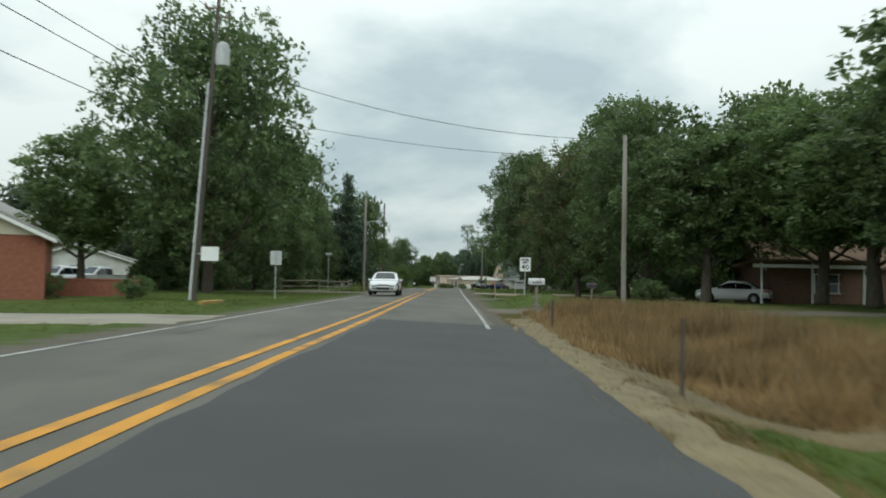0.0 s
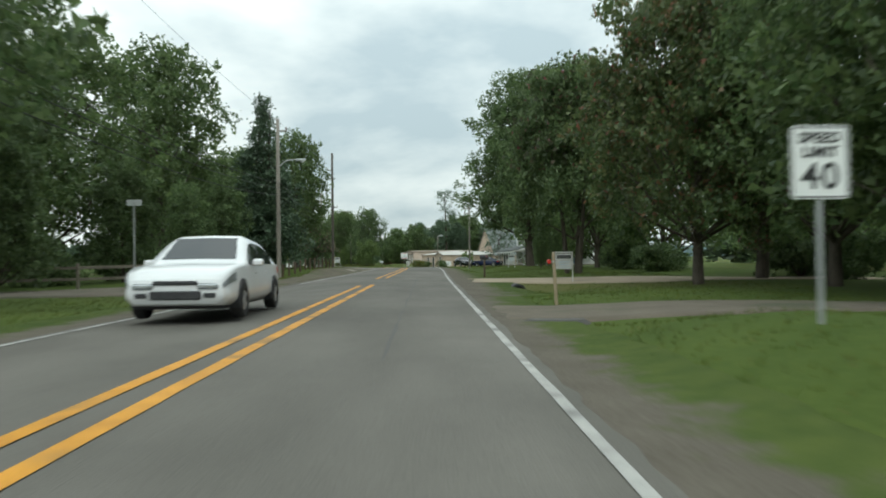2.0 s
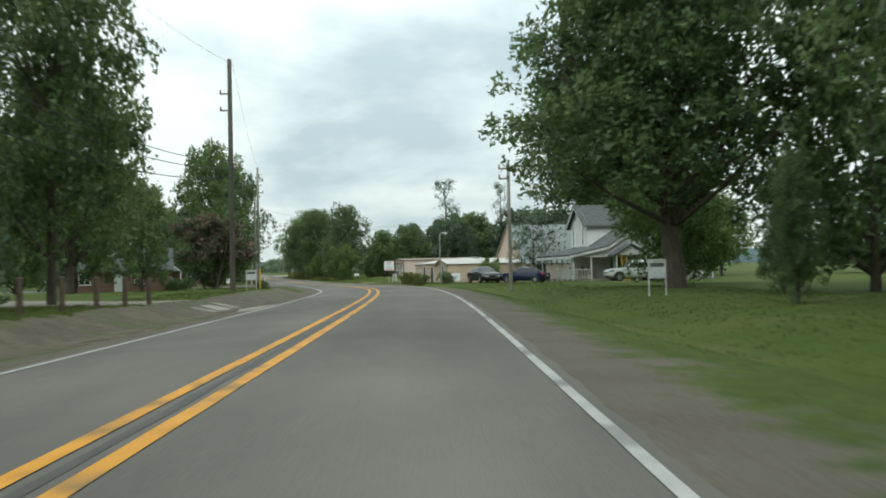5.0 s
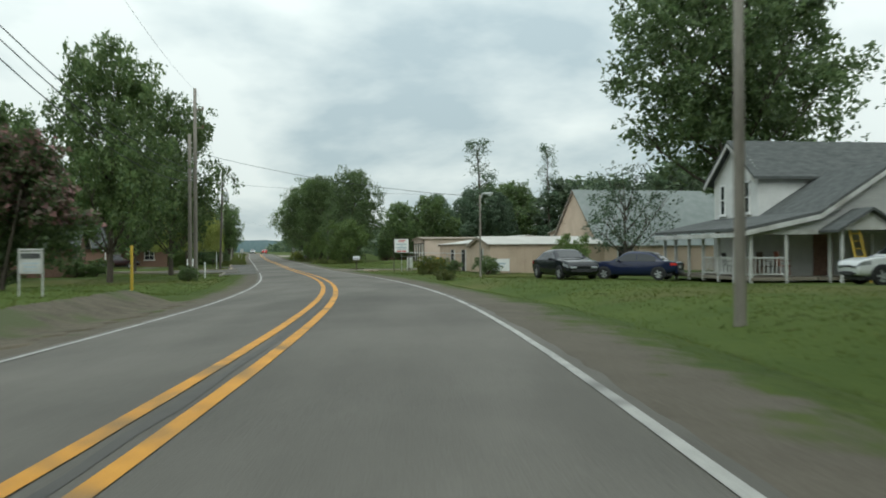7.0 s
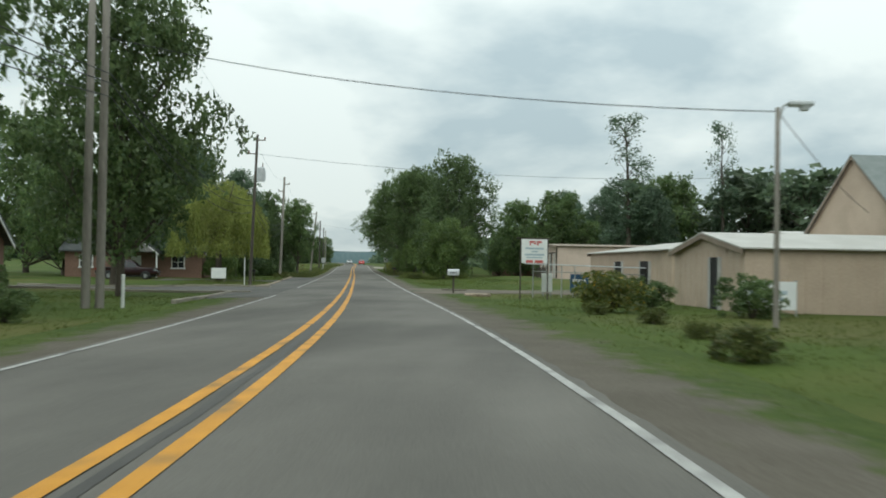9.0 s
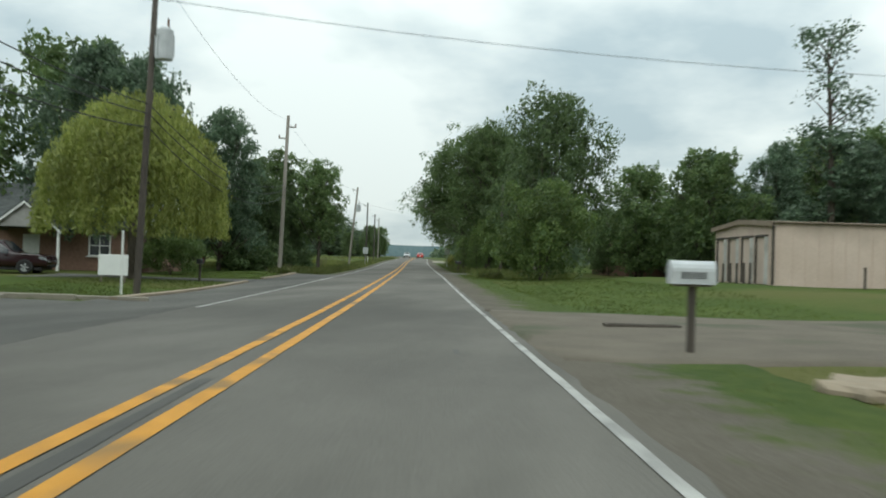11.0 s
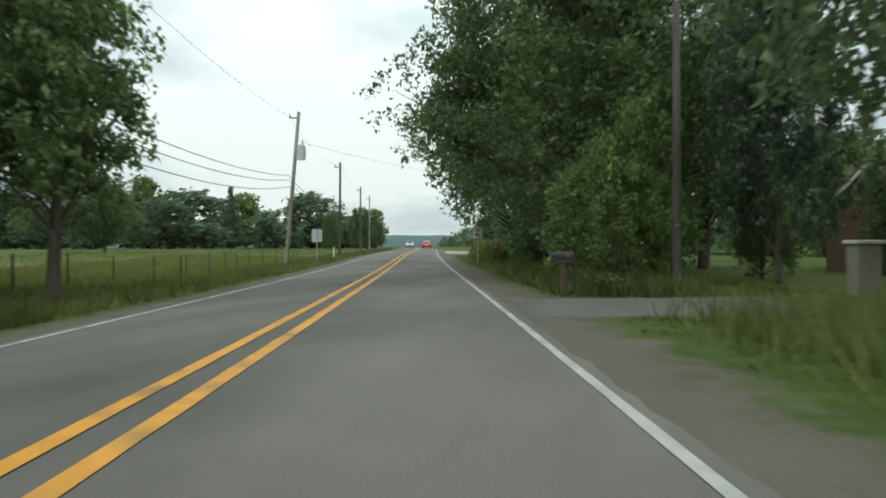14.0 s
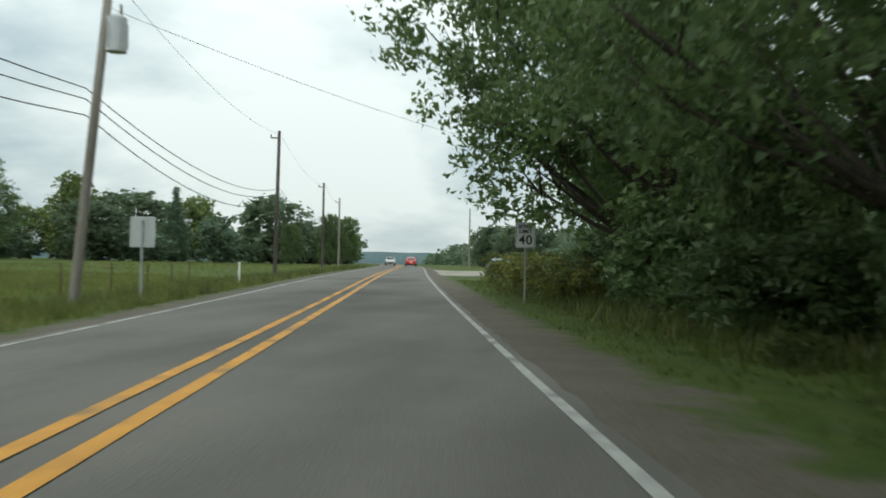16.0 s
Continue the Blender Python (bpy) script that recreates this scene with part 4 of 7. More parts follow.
# right side
for key, s, o, h, w in (
    ("maple", 57, 16.0, 13.2, 1.02), ("oak", 66, 16.6, 13.0, 0.9), ("shade", 49, 17.8, 15.6, 1.12), ("shade", 46, 23.5, 17.5, 1.15), ("wood", 60, 25, 17.0, 0.9), ("shade", 66, 36.5, 25, 0.9), ("maple", 76, 18, 17.5, 0.85), ("rust", 71, 13.4, 12.4, 0.8), ("shade", 42, 24.5, 17, 1.35), ("shade", 32, 24, 17, 1.3), ("shade", 22, 21.5, 18.5, 1.25), ("wood", 36, 44, 19, 1.1), ("wood", 50, 40, 19, 1.1), ("wood", 62, 38, 18, 1.1), ("wood", 74, 34, 15, 1.1), ("wood", 24, 40, 18, 1.1),
    ("myrtle", 89, 11.4, 12.6, 0.74), ("wood", 100, 20, 16.0, 0.85), ("maple", 108, 16.5, 13.5, 0.85), ("wood", 190, 44, 12.0, 0.9), ("wood", 98, 30, 14, 1.0), ("wood", 110, 36, 14, 1.0), ("wood", 124, 38, 14, 1.0), ("wood", 138, 46, 14, 1.0), ("wood", 120, 19.0, 14.0, 0.85), ("wood", 84, 24, 11, 1.0), ("hack", 112, 12.3, 7.0, 0.62), ("hack", 135.5, 16.4, 7.5, 0.55), ("hack", 118, 14.6, 8.0, 0.6),
    ("maple", 186, 50, 10, 1.0), ("ash", 172, 27, 9.5, 0.8), ("thin", 181, 22.8, 7.9, 1.0), ("hack", 154.0, 24.8, 9.5, 0.62), ("shade", 146.0, 20.6, 15.5, 0.78),
    ("oak", 260.0, 12.6, 13.8, 0.86), ("bush", 246.0, 9.6, 6.4, 0.72), ("hack", 252.5, 11.0, 9.5, 0.62), ("ash", 273, 13.2, 12.5, 0.72), ("bush", 273.6, 8.6, 4.4, 0.62), ("hack", 280, 15.5, 7.5, 0.95), ("hack", 293, 13.5, 9.5, 0.95), ("hack", 301, 12.5, 9.5, 0.9), ("hack", 288.5, 9.9, 8.6, 0.6), ("hack", 297.5, 9.7, 9.4, 0.6), ("hack", 310, 11.2, 9.5, 0.62), ("tall", 292, 10.2, 15.5, 0.76), ("maple", 316, 12.5, 13, 0.9), ("oak", 327, 17, 13, 0.9), ("shade", 298, 15.5, 13, 1.2), ("shade", 290, 16.5, 16, 1.0), ("shade", 312, 18, 12, 1.2), ("wood", 277, 27, 8.5, 1.1), ("wood", 264, 30, 8, 1.0), ("wood", 293, 25, 8.5, 1.0), ("wood", 311, 28, 9, 1.0), ("hack", 286, 12.6, 13.5, 0.95), ("hack", 268, 21.5, 9, 0.95), ("hack", 274.5, 20.5, 9.5, 0.95), ("hack", 261, 24, 9, 1.0), ("hack", 281, 21.5, 9, 0.9),
    ("far", 92, 62, 14, 1.7), ("far", 110, 66, 15, 1.7), ("far", 128, 64, 14, 1.7), ("far", 146, 68, 15, 1.7), ("far", 164, 66, 15, 1.7), ("far", 180, 70, 14, 1.7), ("far", 275, 46, 12, 1.2), ("far", 292, 48, 12, 1.3), ("far", 310, 46, 12, 1.3), ("far", 326, 44, 12, 1.3), ("far", 340, 40, 11, 1.3),
):
    grow(key, s, o, h, None, w)
grow("front_oak", 125.3, 13.2, 20.6, -4.0)
grow("big_oak", 176, 28.6, 23.5, 40.0)
grow("over", 279, 9.0, 14.5, -4.0)
grow("over_maple", 304.5, 9.7, 14.5, -4.0)
for k, (s, o, h) in enumerate(((60, -19, 2.4), (65, -17.5, 2.8), (70, -19, 2.4), (76, -20, 2.6), (80, -17.5, 2.4), (88, -17, 2.6), (93, -15.5, 2.4), (98, -15, 2.8), (104, -14.5, 2.6), (110, -14, 2.6), (116, -14.5, 2.6), (60, 20.5, 2.2), (66, 21.5, 2.6), (73, 20.5, 2.4), (81, 22, 2.4), (94, 18, 2.2), (103, 17.5, 2.4), (258, -11.5, 2.4), (262.5, -8.4, 2.2), (265.5, -11, 2.6), (284.5, 10.2, 2.4), (290.5, 10.6, 2.8), (295, 9.6, 2.4), (300.5, 9.8, 2.8), (306.5, 10.2, 2.6), (312, 10.4, 2.6))):
    grow("under", s, o, h, None, 1.0 + 0.25 * math.sin(k * 2.3))
for s, o, h in ((253.4, 32, 18.2), (254.4, 44.1, 17.0)):
    grow("bare", s, o, h, None, 1.25 if o < 40 else 0.7)
for k, (s, o, h) in enumerate(((262, 26, 11.8), (265, 33, 13.5), (262, 41, 14.5), (258, 49, 14), (266, 56, 15), (250, 62, 14), (268, 22, 11), (256, 36, 12.5), (244, 72, 15), (236, 60, 13), (226, 52, 13.5), (218, 62, 15), (206, 58, 14), (270, 29, 13), (272, 40, 15), (252, 53, 13.5))):
    grow(("wood", "ash", "wood")[k % 3] if s > 245 and o < 45 else "far", s, o, h, None, 1.0)
# far trees across the field and down the road
for k in range(38):
    o = -14 - k * 5.6 - 1.6 * math.sin(k * 2.9)
    s = 450 + 24 * math.sin(k * 1.7) - max(0, k - 18) * 5.4
    grow(("far", "fargrey", "fargrey", "far", "farlight", "far", "fargrey")[(k * 5) % 7], s, o, 8.0 + 8.6 * (((k * 37) % 11) / 11) ** 1.6, None, 1.2 + 0.45 * ((k * 13) % 5) / 5)
grow("farlight", 455, -66, 14.5, None, 0.85)
grow("pine", 445, -43, 14, None, 0.9)
for s, o, h in ((425, -12, 9.5), (432, -9.5, 9.3), (441, -13, 8.5), (412, -17, 7)):
    grow("wood", s, o, h, None, 0.9)
grow("oak", 366, -50.4, 14.9, None, 1.12)
grow("oak", 374, -46.5, 10.6, None, 1.0)
for k in range(30):
    grow(("far", "fargrey", "far")[k % 3], 478 - max(0, k - 14) * 6.5 + 5 * math.sin(k * 2.3), -12 - k * 7.1, 6.6 + 2.2 * ((k * 31) % 7) / 7, None, 1.75)
for k in range(20):
    grow("far", 430 + k * 9, 20 + 5 * math.sin(k * 2.1) + k * 1.5, 7.5 + 3 * ((k * 29) % 7) / 7, None, 1.2)
for k in range(12):
    grow("far", 500 + k * 10, -16 - 4 * math.sin(k * 1.3), 9.0 + 2.5 * ((k * 29) % 7) / 7, None, 1.2)
# shrubs
for s, o, h in ((36.5, -16.4, 1.2), (37.5, -12.6, 1.4), (43.5, 13.2, 1.6), (178.4, -7.7, 1.25), (182, 12.6, 1.7), (186.5, 11.0, 1.5), (180.5, 17.5, 1.5), (189, 10.6, 1.6), (195.6, -17.6, 2.0), (196.6, -16.2, 1.9)):
    grow("shrub", s, o, h)
grow("bush", 135.4, 17.2, 5.2)
grow("bush", 166.5, 13.2, 1.7, None, 0.9)
grow("bush", 243, -13, 2.3, None, 1.2)
for k, (s, o, h) in enumerate(((170, 6.9, 0.6), (173.5, 7.6, 0.8), (178, 8.2, 0.9), (182, 7.8, 0.9), (286, 6.8, 0.9), (289.5, 7.1, 1.0), (267.5, 6.4, 1.3), (270.5, 6.8, 1.1), (274, 6.9, 1.3), (279, 6.6, 1.2), (251, 6.6, 1.3), (247.5, 6.9, 1.1), (248, -7.0, 1.1), (253, -7.6, 1.3), (257, -7.2, 1.2))):
    grow("weedbush", s, o, h)
for s, o, h in ((184.2, 8.8, 1.3), (306, 7.3, 1.1), (310, 7.9, 1.5), (314, 7.4, 1.5), (318, 8.2, 1.7), (323, 7.6, 1.6)):
    grow("gold", s, o, h)


grow("sapling", 268.6, 5.9, 3.4)
grow("sapling", 270.4, 7.2, 2.9)


# ---- far woods and hills ----
def ridge(name, dist, h, seed, label):
    r = np.random.default_rng(seed)
    n = 140
    a = np.linspace(-1.25, 1.25, n)
    top = h * (0.65 + 0.35 * np.sin(a * 5 + seed) * np.sin(a * 2.3)) + r.random(n) * h * 0.06
    cx, cy = -20 - np.sin(a - 0.22 * -1) * dist, 200 + np.cos(a + 0.22) * dist
    v = np.concatenate([np.stack([cx, cy, np.full(n, -8.0)], -1), np.stack([cx, cy, top], -1), np.stack([cx * 1.08, cy * 1.08, np.full(n, -8.0)], -1)])
    b = np.arange(n - 1)
    f = np.concatenate([np.stack([b, b + 1, b + n + 1, b + n], -1), np.stack([b + n, b + n + 1, b + 2 * n + 1, b + 2 * n], -1)])
    structure(name, raw(name, v, f, M["hill"]), label, "hills")


ridge("backdrop", 1500, 34, 3, "wooded ridge on the horizon with blue-green haze in its colour")
r_ = np.random.default_rng(31)
n_ = 9000
side = r_.choice([-1, 1], n_)
s_ = r_.uniform(330, 640, n_)
o_ = side * (26 + np.abs(r_.normal(0, 30, n_))) - np.where(side < 0, 150, 0)
x_, y_ = plan(s_, o_)
c_ = np.stack([x_, y_, 1 + r_.random(n_) ** 0.7 * (6 + 3 * np.sin(o_ * 0.2))], -1)
v_, f_ = leaves(c_, 2.2, r_, 0.9)
tagged(new("far_woods", raw("far_woods", v_, f_, M["leaf_far"])), "distant green woods behind the fields", "woods", kind="stuff")


# ---- grass ----
def blades(name, spots, h, w, material, label, seed, per=4, category="grass"):
    r = np.random.default_rng(seed)
    s, o = spots
    s, o = np.repeat(s, per) + r.normal(0, 0.07, len(s) * per), np.repeat(o, per) + r.normal(0, 0.07, len(o) * per)
    x, y = plan(s, o)
    z = ground_z(s, o) - 0.01
    n = len(x)
    a = r.uniform(0, 6.283, n)
    hh = h * r.uniform(0.5, 1.3, n)
    lean = r.normal(0, 0.35, (n, 2)) * hh[:, None]
    dx, dy = np.cos(a) * w / 2, np.sin(a) * w / 2
    v = np.stack([np.stack([x - dx, y - dy, z], -1), np.stack([x + dx, y + dy, z], -1), np.stack([x + lean[:, 0], y + lean[:, 1], z + hh], -1)], 1).reshape(-1, 3)
    tagged(new(name, raw(name, v, np.arange(3 * n).reshape(-1, 3), material)), label, category, kind="stuff")


def spots(n, s0, s1, o0, o1, seed):
    r = np.random.default_rng(seed)
    return r.uniform(s0, s1, n), r.uniform(o0, o1, n)


def tufts(n, each, s0, s1, o0, o1, seed, spread=0.45):
    """Places gathered in uneven clumps."""
    r = np.random.default_rng(seed)
    s, o = np.repeat(r.uniform(s0, s1, n), each), np.repeat(r.uniform(o0, o1, n), each)
    return s + r.normal(0, spread, n * each), o + r.normal(0, spread, n * each)


def cat(*a):
    s, o = np.concatenate([k[0] for k in a]), np.concatenate([k[1] for k in a])
    clear = np.ones(len(s), bool)
    for s0, s1, o0, o1 in ((30.6, 35.3, 3, 27), (74.8, 81, 3, 25), (202.6, 215, 3, 35), (260.3, 266.2, 3, 13), (16.6, 21.4, -27, -3), (205, 214, -46, -3), (64, 73.4, -25, -3), (52, 57.6, 3, 16), (232, 238, -18, -3)):
        clear &= ~((s > s0) & (s < s1) & (o > o0) & (o < o1))
    return s[clear], o[clear]


blades("lawn_grass", cat(spots(12000, 32, 130, 5.0, 16, 1), spots(9000, -8, 12, 5.2, 14, 21), spots(4000, 12, 32, 10.5, 18, 22), spots(11000, 130, 205, 5.1, 16, 2), spots(9000, 212, 262, 4.9, 14, 3), spots(9500, 0, 64, -14, -4.4, 4), spots(8500, 74, 140, -10, -5.8, 5), spots(9000, 136, 206, -15, -4.7, 6), spots(6000, 213, 250, -13, -6.4, 7)), 0.075, 0.024, M["grass_blades"], "short mown green grass on the verges and lawns", 1, 3)
blades("field_grass", cat(spots(17000, 262, 330, -22, -4.4, 8), spots(5000, 300, 420, -40, -4.6, 9)), 0.26, 0.035, M["field_blades"], "longer green field grass beside the road", 2)
blades("verge_grass", cat(spots(8500, 246, 330, 5.0, 12, 10)), 0.13, 0.03, M["grass_blades"], "ankle-high green grass below roadside trees", 8)
blades("verge_weeds", cat(spots(2600, 262, 400, -8.5, -4.5, 11), spots(1700, 250, 262, -8.5, -4.6, 12), spots(800, 284, 330, 6.4, 9.5, 13), spots(1500, 266.2, 284, 5.2, 9, 27)), 0.42, 0.04, M["weeds"], "taller yellow-green weeds along the verge", 3)
blades("dead_stalks", cat(tufts(64, 95, 8.5, 30.5, 6.9, 11.5, 28, 0.38), tufts(30, 40, 12, 30.5, 6.2, 7.4, 29, 0.3)), 0.62, 0.028, M["dead_grass"], "tall tangled brown dead weeds in a roadside ditch", 6, 3)
blades("dead_weeds", cat(spots(11000, 8, 31, 6.1, 11, 15), spots(1500, 14, 31, 5.2, 6.2, 25)), 0.24, 0.03, M["dead_grass"], "tangled brown dead grass in the ditch", 4)
blades("ditch_weeds", cat(tufts(100, 16, 251, 260.2, 6.2, 12.8, 30, 0.35), tufts(30, 14, 267, 300, 6.6, 10.5, 32, 0.4)), 0.62, 0.035, M["weeds"], "rank knee-high weeds in the roadside ditch", 7, 3)
blades("straw_grass", cat(spots(2500, -6, 30, 4.1, 5.4, 16)), 0.09, 0.03, M["dead_grass"], "straw-coloured dead grass at the asphalt edge", 5)


# ---- utility poles and wires ----
def utility_pole(s, o, h, lean=(0.0, 0.0), arms=(), can=None, dark=False, lamp=None, conduit=False, label="weathered wooden utility pole beside the road", r=0.15):
    """arms: heights of short insulator brackets; can: height and side of a transformer; lamp: height and reach of a street lamp arm."""
    t = thing("utility_pole", label, "utility pole", "utility poles")
    bm = bmesh.new()
    tip = (lean[0] * h, lean[1] * h, h)
    at_ = lambda z: Vector((lean[0] * z, lean[1] * z, z))
    limb(bm, [(0, 0, -0.4), (0, 0, 0.0), at_(h * 0.5), tip], r * 1.12, r * 0.74, 12)
    part("pole", bm, M["pole_dark" if dark else "pole_wood"], t, smooth=True)
    if conduit:
        bm = bmesh.new()
        tube(bm, (-r * 1.7, -0.05, -0.2), at_(h * 0.72) + Vector((-r * 1.3, -0.05, 0)), 0.06, 0.06, 8)
        part("conduit", bm, M["can_grey"], t, "pale grey cable conduit")
    for z, side in arms:
        bm = bmesh.new()
        p = at_(z)
        box(bm, p + Vector((side * 0.3, 0, 0)), (0.6, 0.07, 0.09), 0, 0.01)
        part("bracket", bm, M["old_wood"], t)
        bm = bmesh.new()
        tube(bm, p + Vector((side * 0.55, 0, 0.03)), p + Vector((side * 0.55, 0, 0.24)), 0.055, 0.04, 10)
        part("insulator", bm, M["porcelain"], t)
    if can:
        z, side = can
        p = at_(z) + Vector((side * 0.42, -0.05, 0))
        bm = bmesh.new()
        tube(bm, p, p + Vector((0, 0, 0.95)), 0.27, 0.27, 16)
        tube(bm, p + Vector((0, 0, 0.95)), p + Vector((0, 0, 1.05)), 0.27, 0.12, 16)
        c = part("transformer", bm, M["can_grey"], t, "grey transformer can", smooth=False)
        for k in range(6):
            a = k * 1.05
            bm = bmesh.new()
            box(bm, p + Vector((0.29 * math.cos(a), 0.29 * math.sin(a), 0.42)), (0.06, 0.02, 0.7), a)
            part("cooling_fin", bm, M["can_grey"], c)
        bm = bmesh.new()
        tube(bm, p + Vector((0.1, 0, 1.0)), p + Vector((0.1, 0, 1.35)), 0.05, 0.03, 8)
        part("bushing", bm, M["porcelain"], c)
        bm = bmesh.new()
        box(bm, at_(z + 0.6) + Vector((side * 0.14, 0, 0)), (0.3, 0.1, 0.1))
        part("hanger", bm, M["steel"], t)
    if lamp:
        z, reach = lamp
        p = at_(z)
        bm = bmesh.new()
        limb(bm, [p, p + Vector((reach * 0.4, 0, 0.45)), p + Vector((reach, 0, 0.55))], 0.035, 0.03, 8)
        part("lamp_arm", bm, M["steel"], t)
        bm = bmesh.new()
        q = p + Vector((reach + 0.2, 0, 0.5))
        box(bm, q, (0.6, 0.24, 0.14), 0, 0.04)
        tube(bm, q + Vector((0.1, 0, -0.16)), q + Vector((0.1, 0, -0.06)), 0.10, 0.13, 12)
        part("lamp_head", bm, M["can_grey"], t, "grey street lamp head")
    return put(t, here(s, o))


POLES = {}
for key, s, o, h, kw in (
    ("0", 34.8, -8.85, 13.4, dict(lean=(0.052, 0.0), arms=((13.0, -1), (12.6, 1)), can=(10.4, 1), r=0.11, dark=True, conduit=True)),
    ("R", 37.0, 10.4, 8.0, dict(label="plain weathered utility pole on a lawn", r=0.13)),
    ("L", 92.0, -7.4, 10.4, dict(lamp=(7.2, 1.3), arms=((9.6, 1),))),
    ("C", 140.8, -8.35, 14.0, dict(dark=True, arms=((11.9, -1), (10.9, -1), (7.4, 1)), r=0.17)),
    ("D", 186.0, -7.8, 13.5, dict(arms=((12.0, 1), (10.7, 1)))),
    ("D2", 185.7, -8.16, 10.2, dict(label="shorter weathered utility pole beside a taller one")),
    ("E", 219.6, -7.2, 11.0, dict(dark=True, arms=((10.6, 1), (9.6, -1)), can=(7.6, 1), lean=(0.03, 0), r=0.12)),
    ("F", 251.5, -7.9, 11.0, dict(arms=((10.2, 1), (9.4, -1)), lean=(0.025, 0))),
    ("G", 302.8, -7.15, 10.4, dict(arms=((10.0, -1),), can=(7.2, 1), lean=(0.085, 0))),
    ("H", 338.0, -7.2, 10.2, dict(arms=((9.7, -1),), lean=(0.01, 0), dark=True)),
    ("I", 375.3, -8.2, 10.0, dict(arms=((9.5, -1),), dark=True)),
    ("J", 401.5, -8.8, 10.1, dict(arms=((9.5, -1),))),
    ("R2", 139.0, 8.2, 7.6, dict(label="bare wooden pole on the verge before a farmhouse", arms=((7.3, -1), (6.7, -1)), r=0.12)),
    ("S", 176.5, 10.6, 5.3, dict(label="thin wooden service pole with a lamp beside a shed", r=0.07, lamp=(4.9, 0.35))),
    ("P15", 271.8, 9.6, 8.5, dict(label="dark wooden pole among roadside trees", dark=True)),
    ("K", 420, 11.5, 10.0, dict(label="distant utility pole beside the road")),
):
    POLES[key] = (s, o, h, utility_pole(s, o, h, **kw))


def cable(a, b, sag, r=0.014, label="thin black overhead cable between poles"):
    """a, b: station, offset and height over the ground."""
    p, q = at(*a[:2], a[2]), at(*b[:2], b[2])
    bm = bmesh.new()
    pts = [p.lerp(q, u) - Vector((0, 0, sag * 4 * u * (1 - u))) for u in np.linspace(0, 1, 17)]
    limb(bm, pts, r, r, 5)
    ob = tagged(new("overhead_cable", done(bm, "overhead_cable", M["wire"])), label, "cable", "overhead cables")
    return ob


chain = ("0", "L", "C", "D", "E", "F", "G", "H", "I", "J")
for a, b in zip(chain, chain[1:]):
    sa, oa, ha, _ = POLES[a]
    sb, ob_, hb, _ = POLES[b]
    lo_a, lo_b = (5.6 if ha < 12 else 7.2), (5.6 if hb < 12 else 7.2)
    for k, (za, zb) in enumerate(((ha - 0.3, hb - 0.3), (lo_a + 0.55, lo_b + 0.55), (lo_a + 0.25, lo_b + 0.25), (lo_a - 0.2, lo_b - 0.2))):
        cable((sa, oa + 0.2, za), (sb, ob_ + 0.2, zb), 0.9 + 0.15 * k, 0.007 if k == 0 else 0.018)
for z in (12.6, 8.9, 8.3, 7.2):
    cable((-19, -9.5, z + 0.4), (34.8, -8.8 + 0.052 * z, z), 1.0)
cable((34.8, -8.25, 10.8), (37.0, 10.4, 7.8), 0.9)
cable((34.8, -8.35, 8.6), (37.0, 10.4, 7.0), 0.6, 0.012)
cable((37.0, 10.4, 7.6), (52, 26, 3.2), 0.5, 0.01)
cable((219.6, -7.0, 9.6), (226, 34, 9.0), 0.8, 0.012)
cable((186.0, -7.9, 9.0), (176.5, 10.6, 5.2), 0.5, 0.014)
cable((176.5, 10.6, 5.2), (191, 22, 4.0), 0.2, 0.012)
cable((302.8, -6.45, 8.4), (330, 12, 7.5), 0.6, 0.008)


# ---- signs ----
def bars(bm, spec, y):
    """Flat bars (x, z, width, height) a little in front of a board."""
    for x, z, w, h in spec:
        box(bm, (x, y, z), (w, 0.006, h))


def bar_parts(name, spec, y, material, parent, label=""):
    """Each bar of print as a part of its own."""
    for k in spec:
        bm = bmesh.new()
        bars(bm, (k,), y)
        part(name, bm, material, parent, label)


def text_part(txt, size, x, z, y, material, parent, name="lettering"):
    cu = bpy.data.curves.new(name, "FONT")
    cu.body, cu.size, cu.align_x, cu.align_y, cu.extrude, cu.offset = txt, size, "CENTER", "CENTER", 0.002, 0.006
    cu.space_character = 1.08
    ob = new("tmp", cu)
    me = bpy.data.meshes.new_from_object(ob)
    bpy.data.objects.remove(ob)
    me.transform(Matrix.Translation((x, y, z)) @ Euler((radians(90), 0, 0)).to_matrix().to_4x4())
    me.materials.clear()
    me.materials.append(material)
    return part(name, me, material, parent)


def board_shape(bm, w, h, th, rad=0.04):
    pts = []
    for cx, cz, a0 in ((w / 2 - rad, h - rad, 0), (-w / 2 + rad, h - rad, 90), (-w / 2 + rad, rad, 180), (w / 2 - rad, rad, 270)):
        for k in range(4):
            a = radians(a0 + k * 30)
            pts.append((cx + rad * math.cos(a), cz + rad * math.sin(a)))
    prism(bm, pts, th)


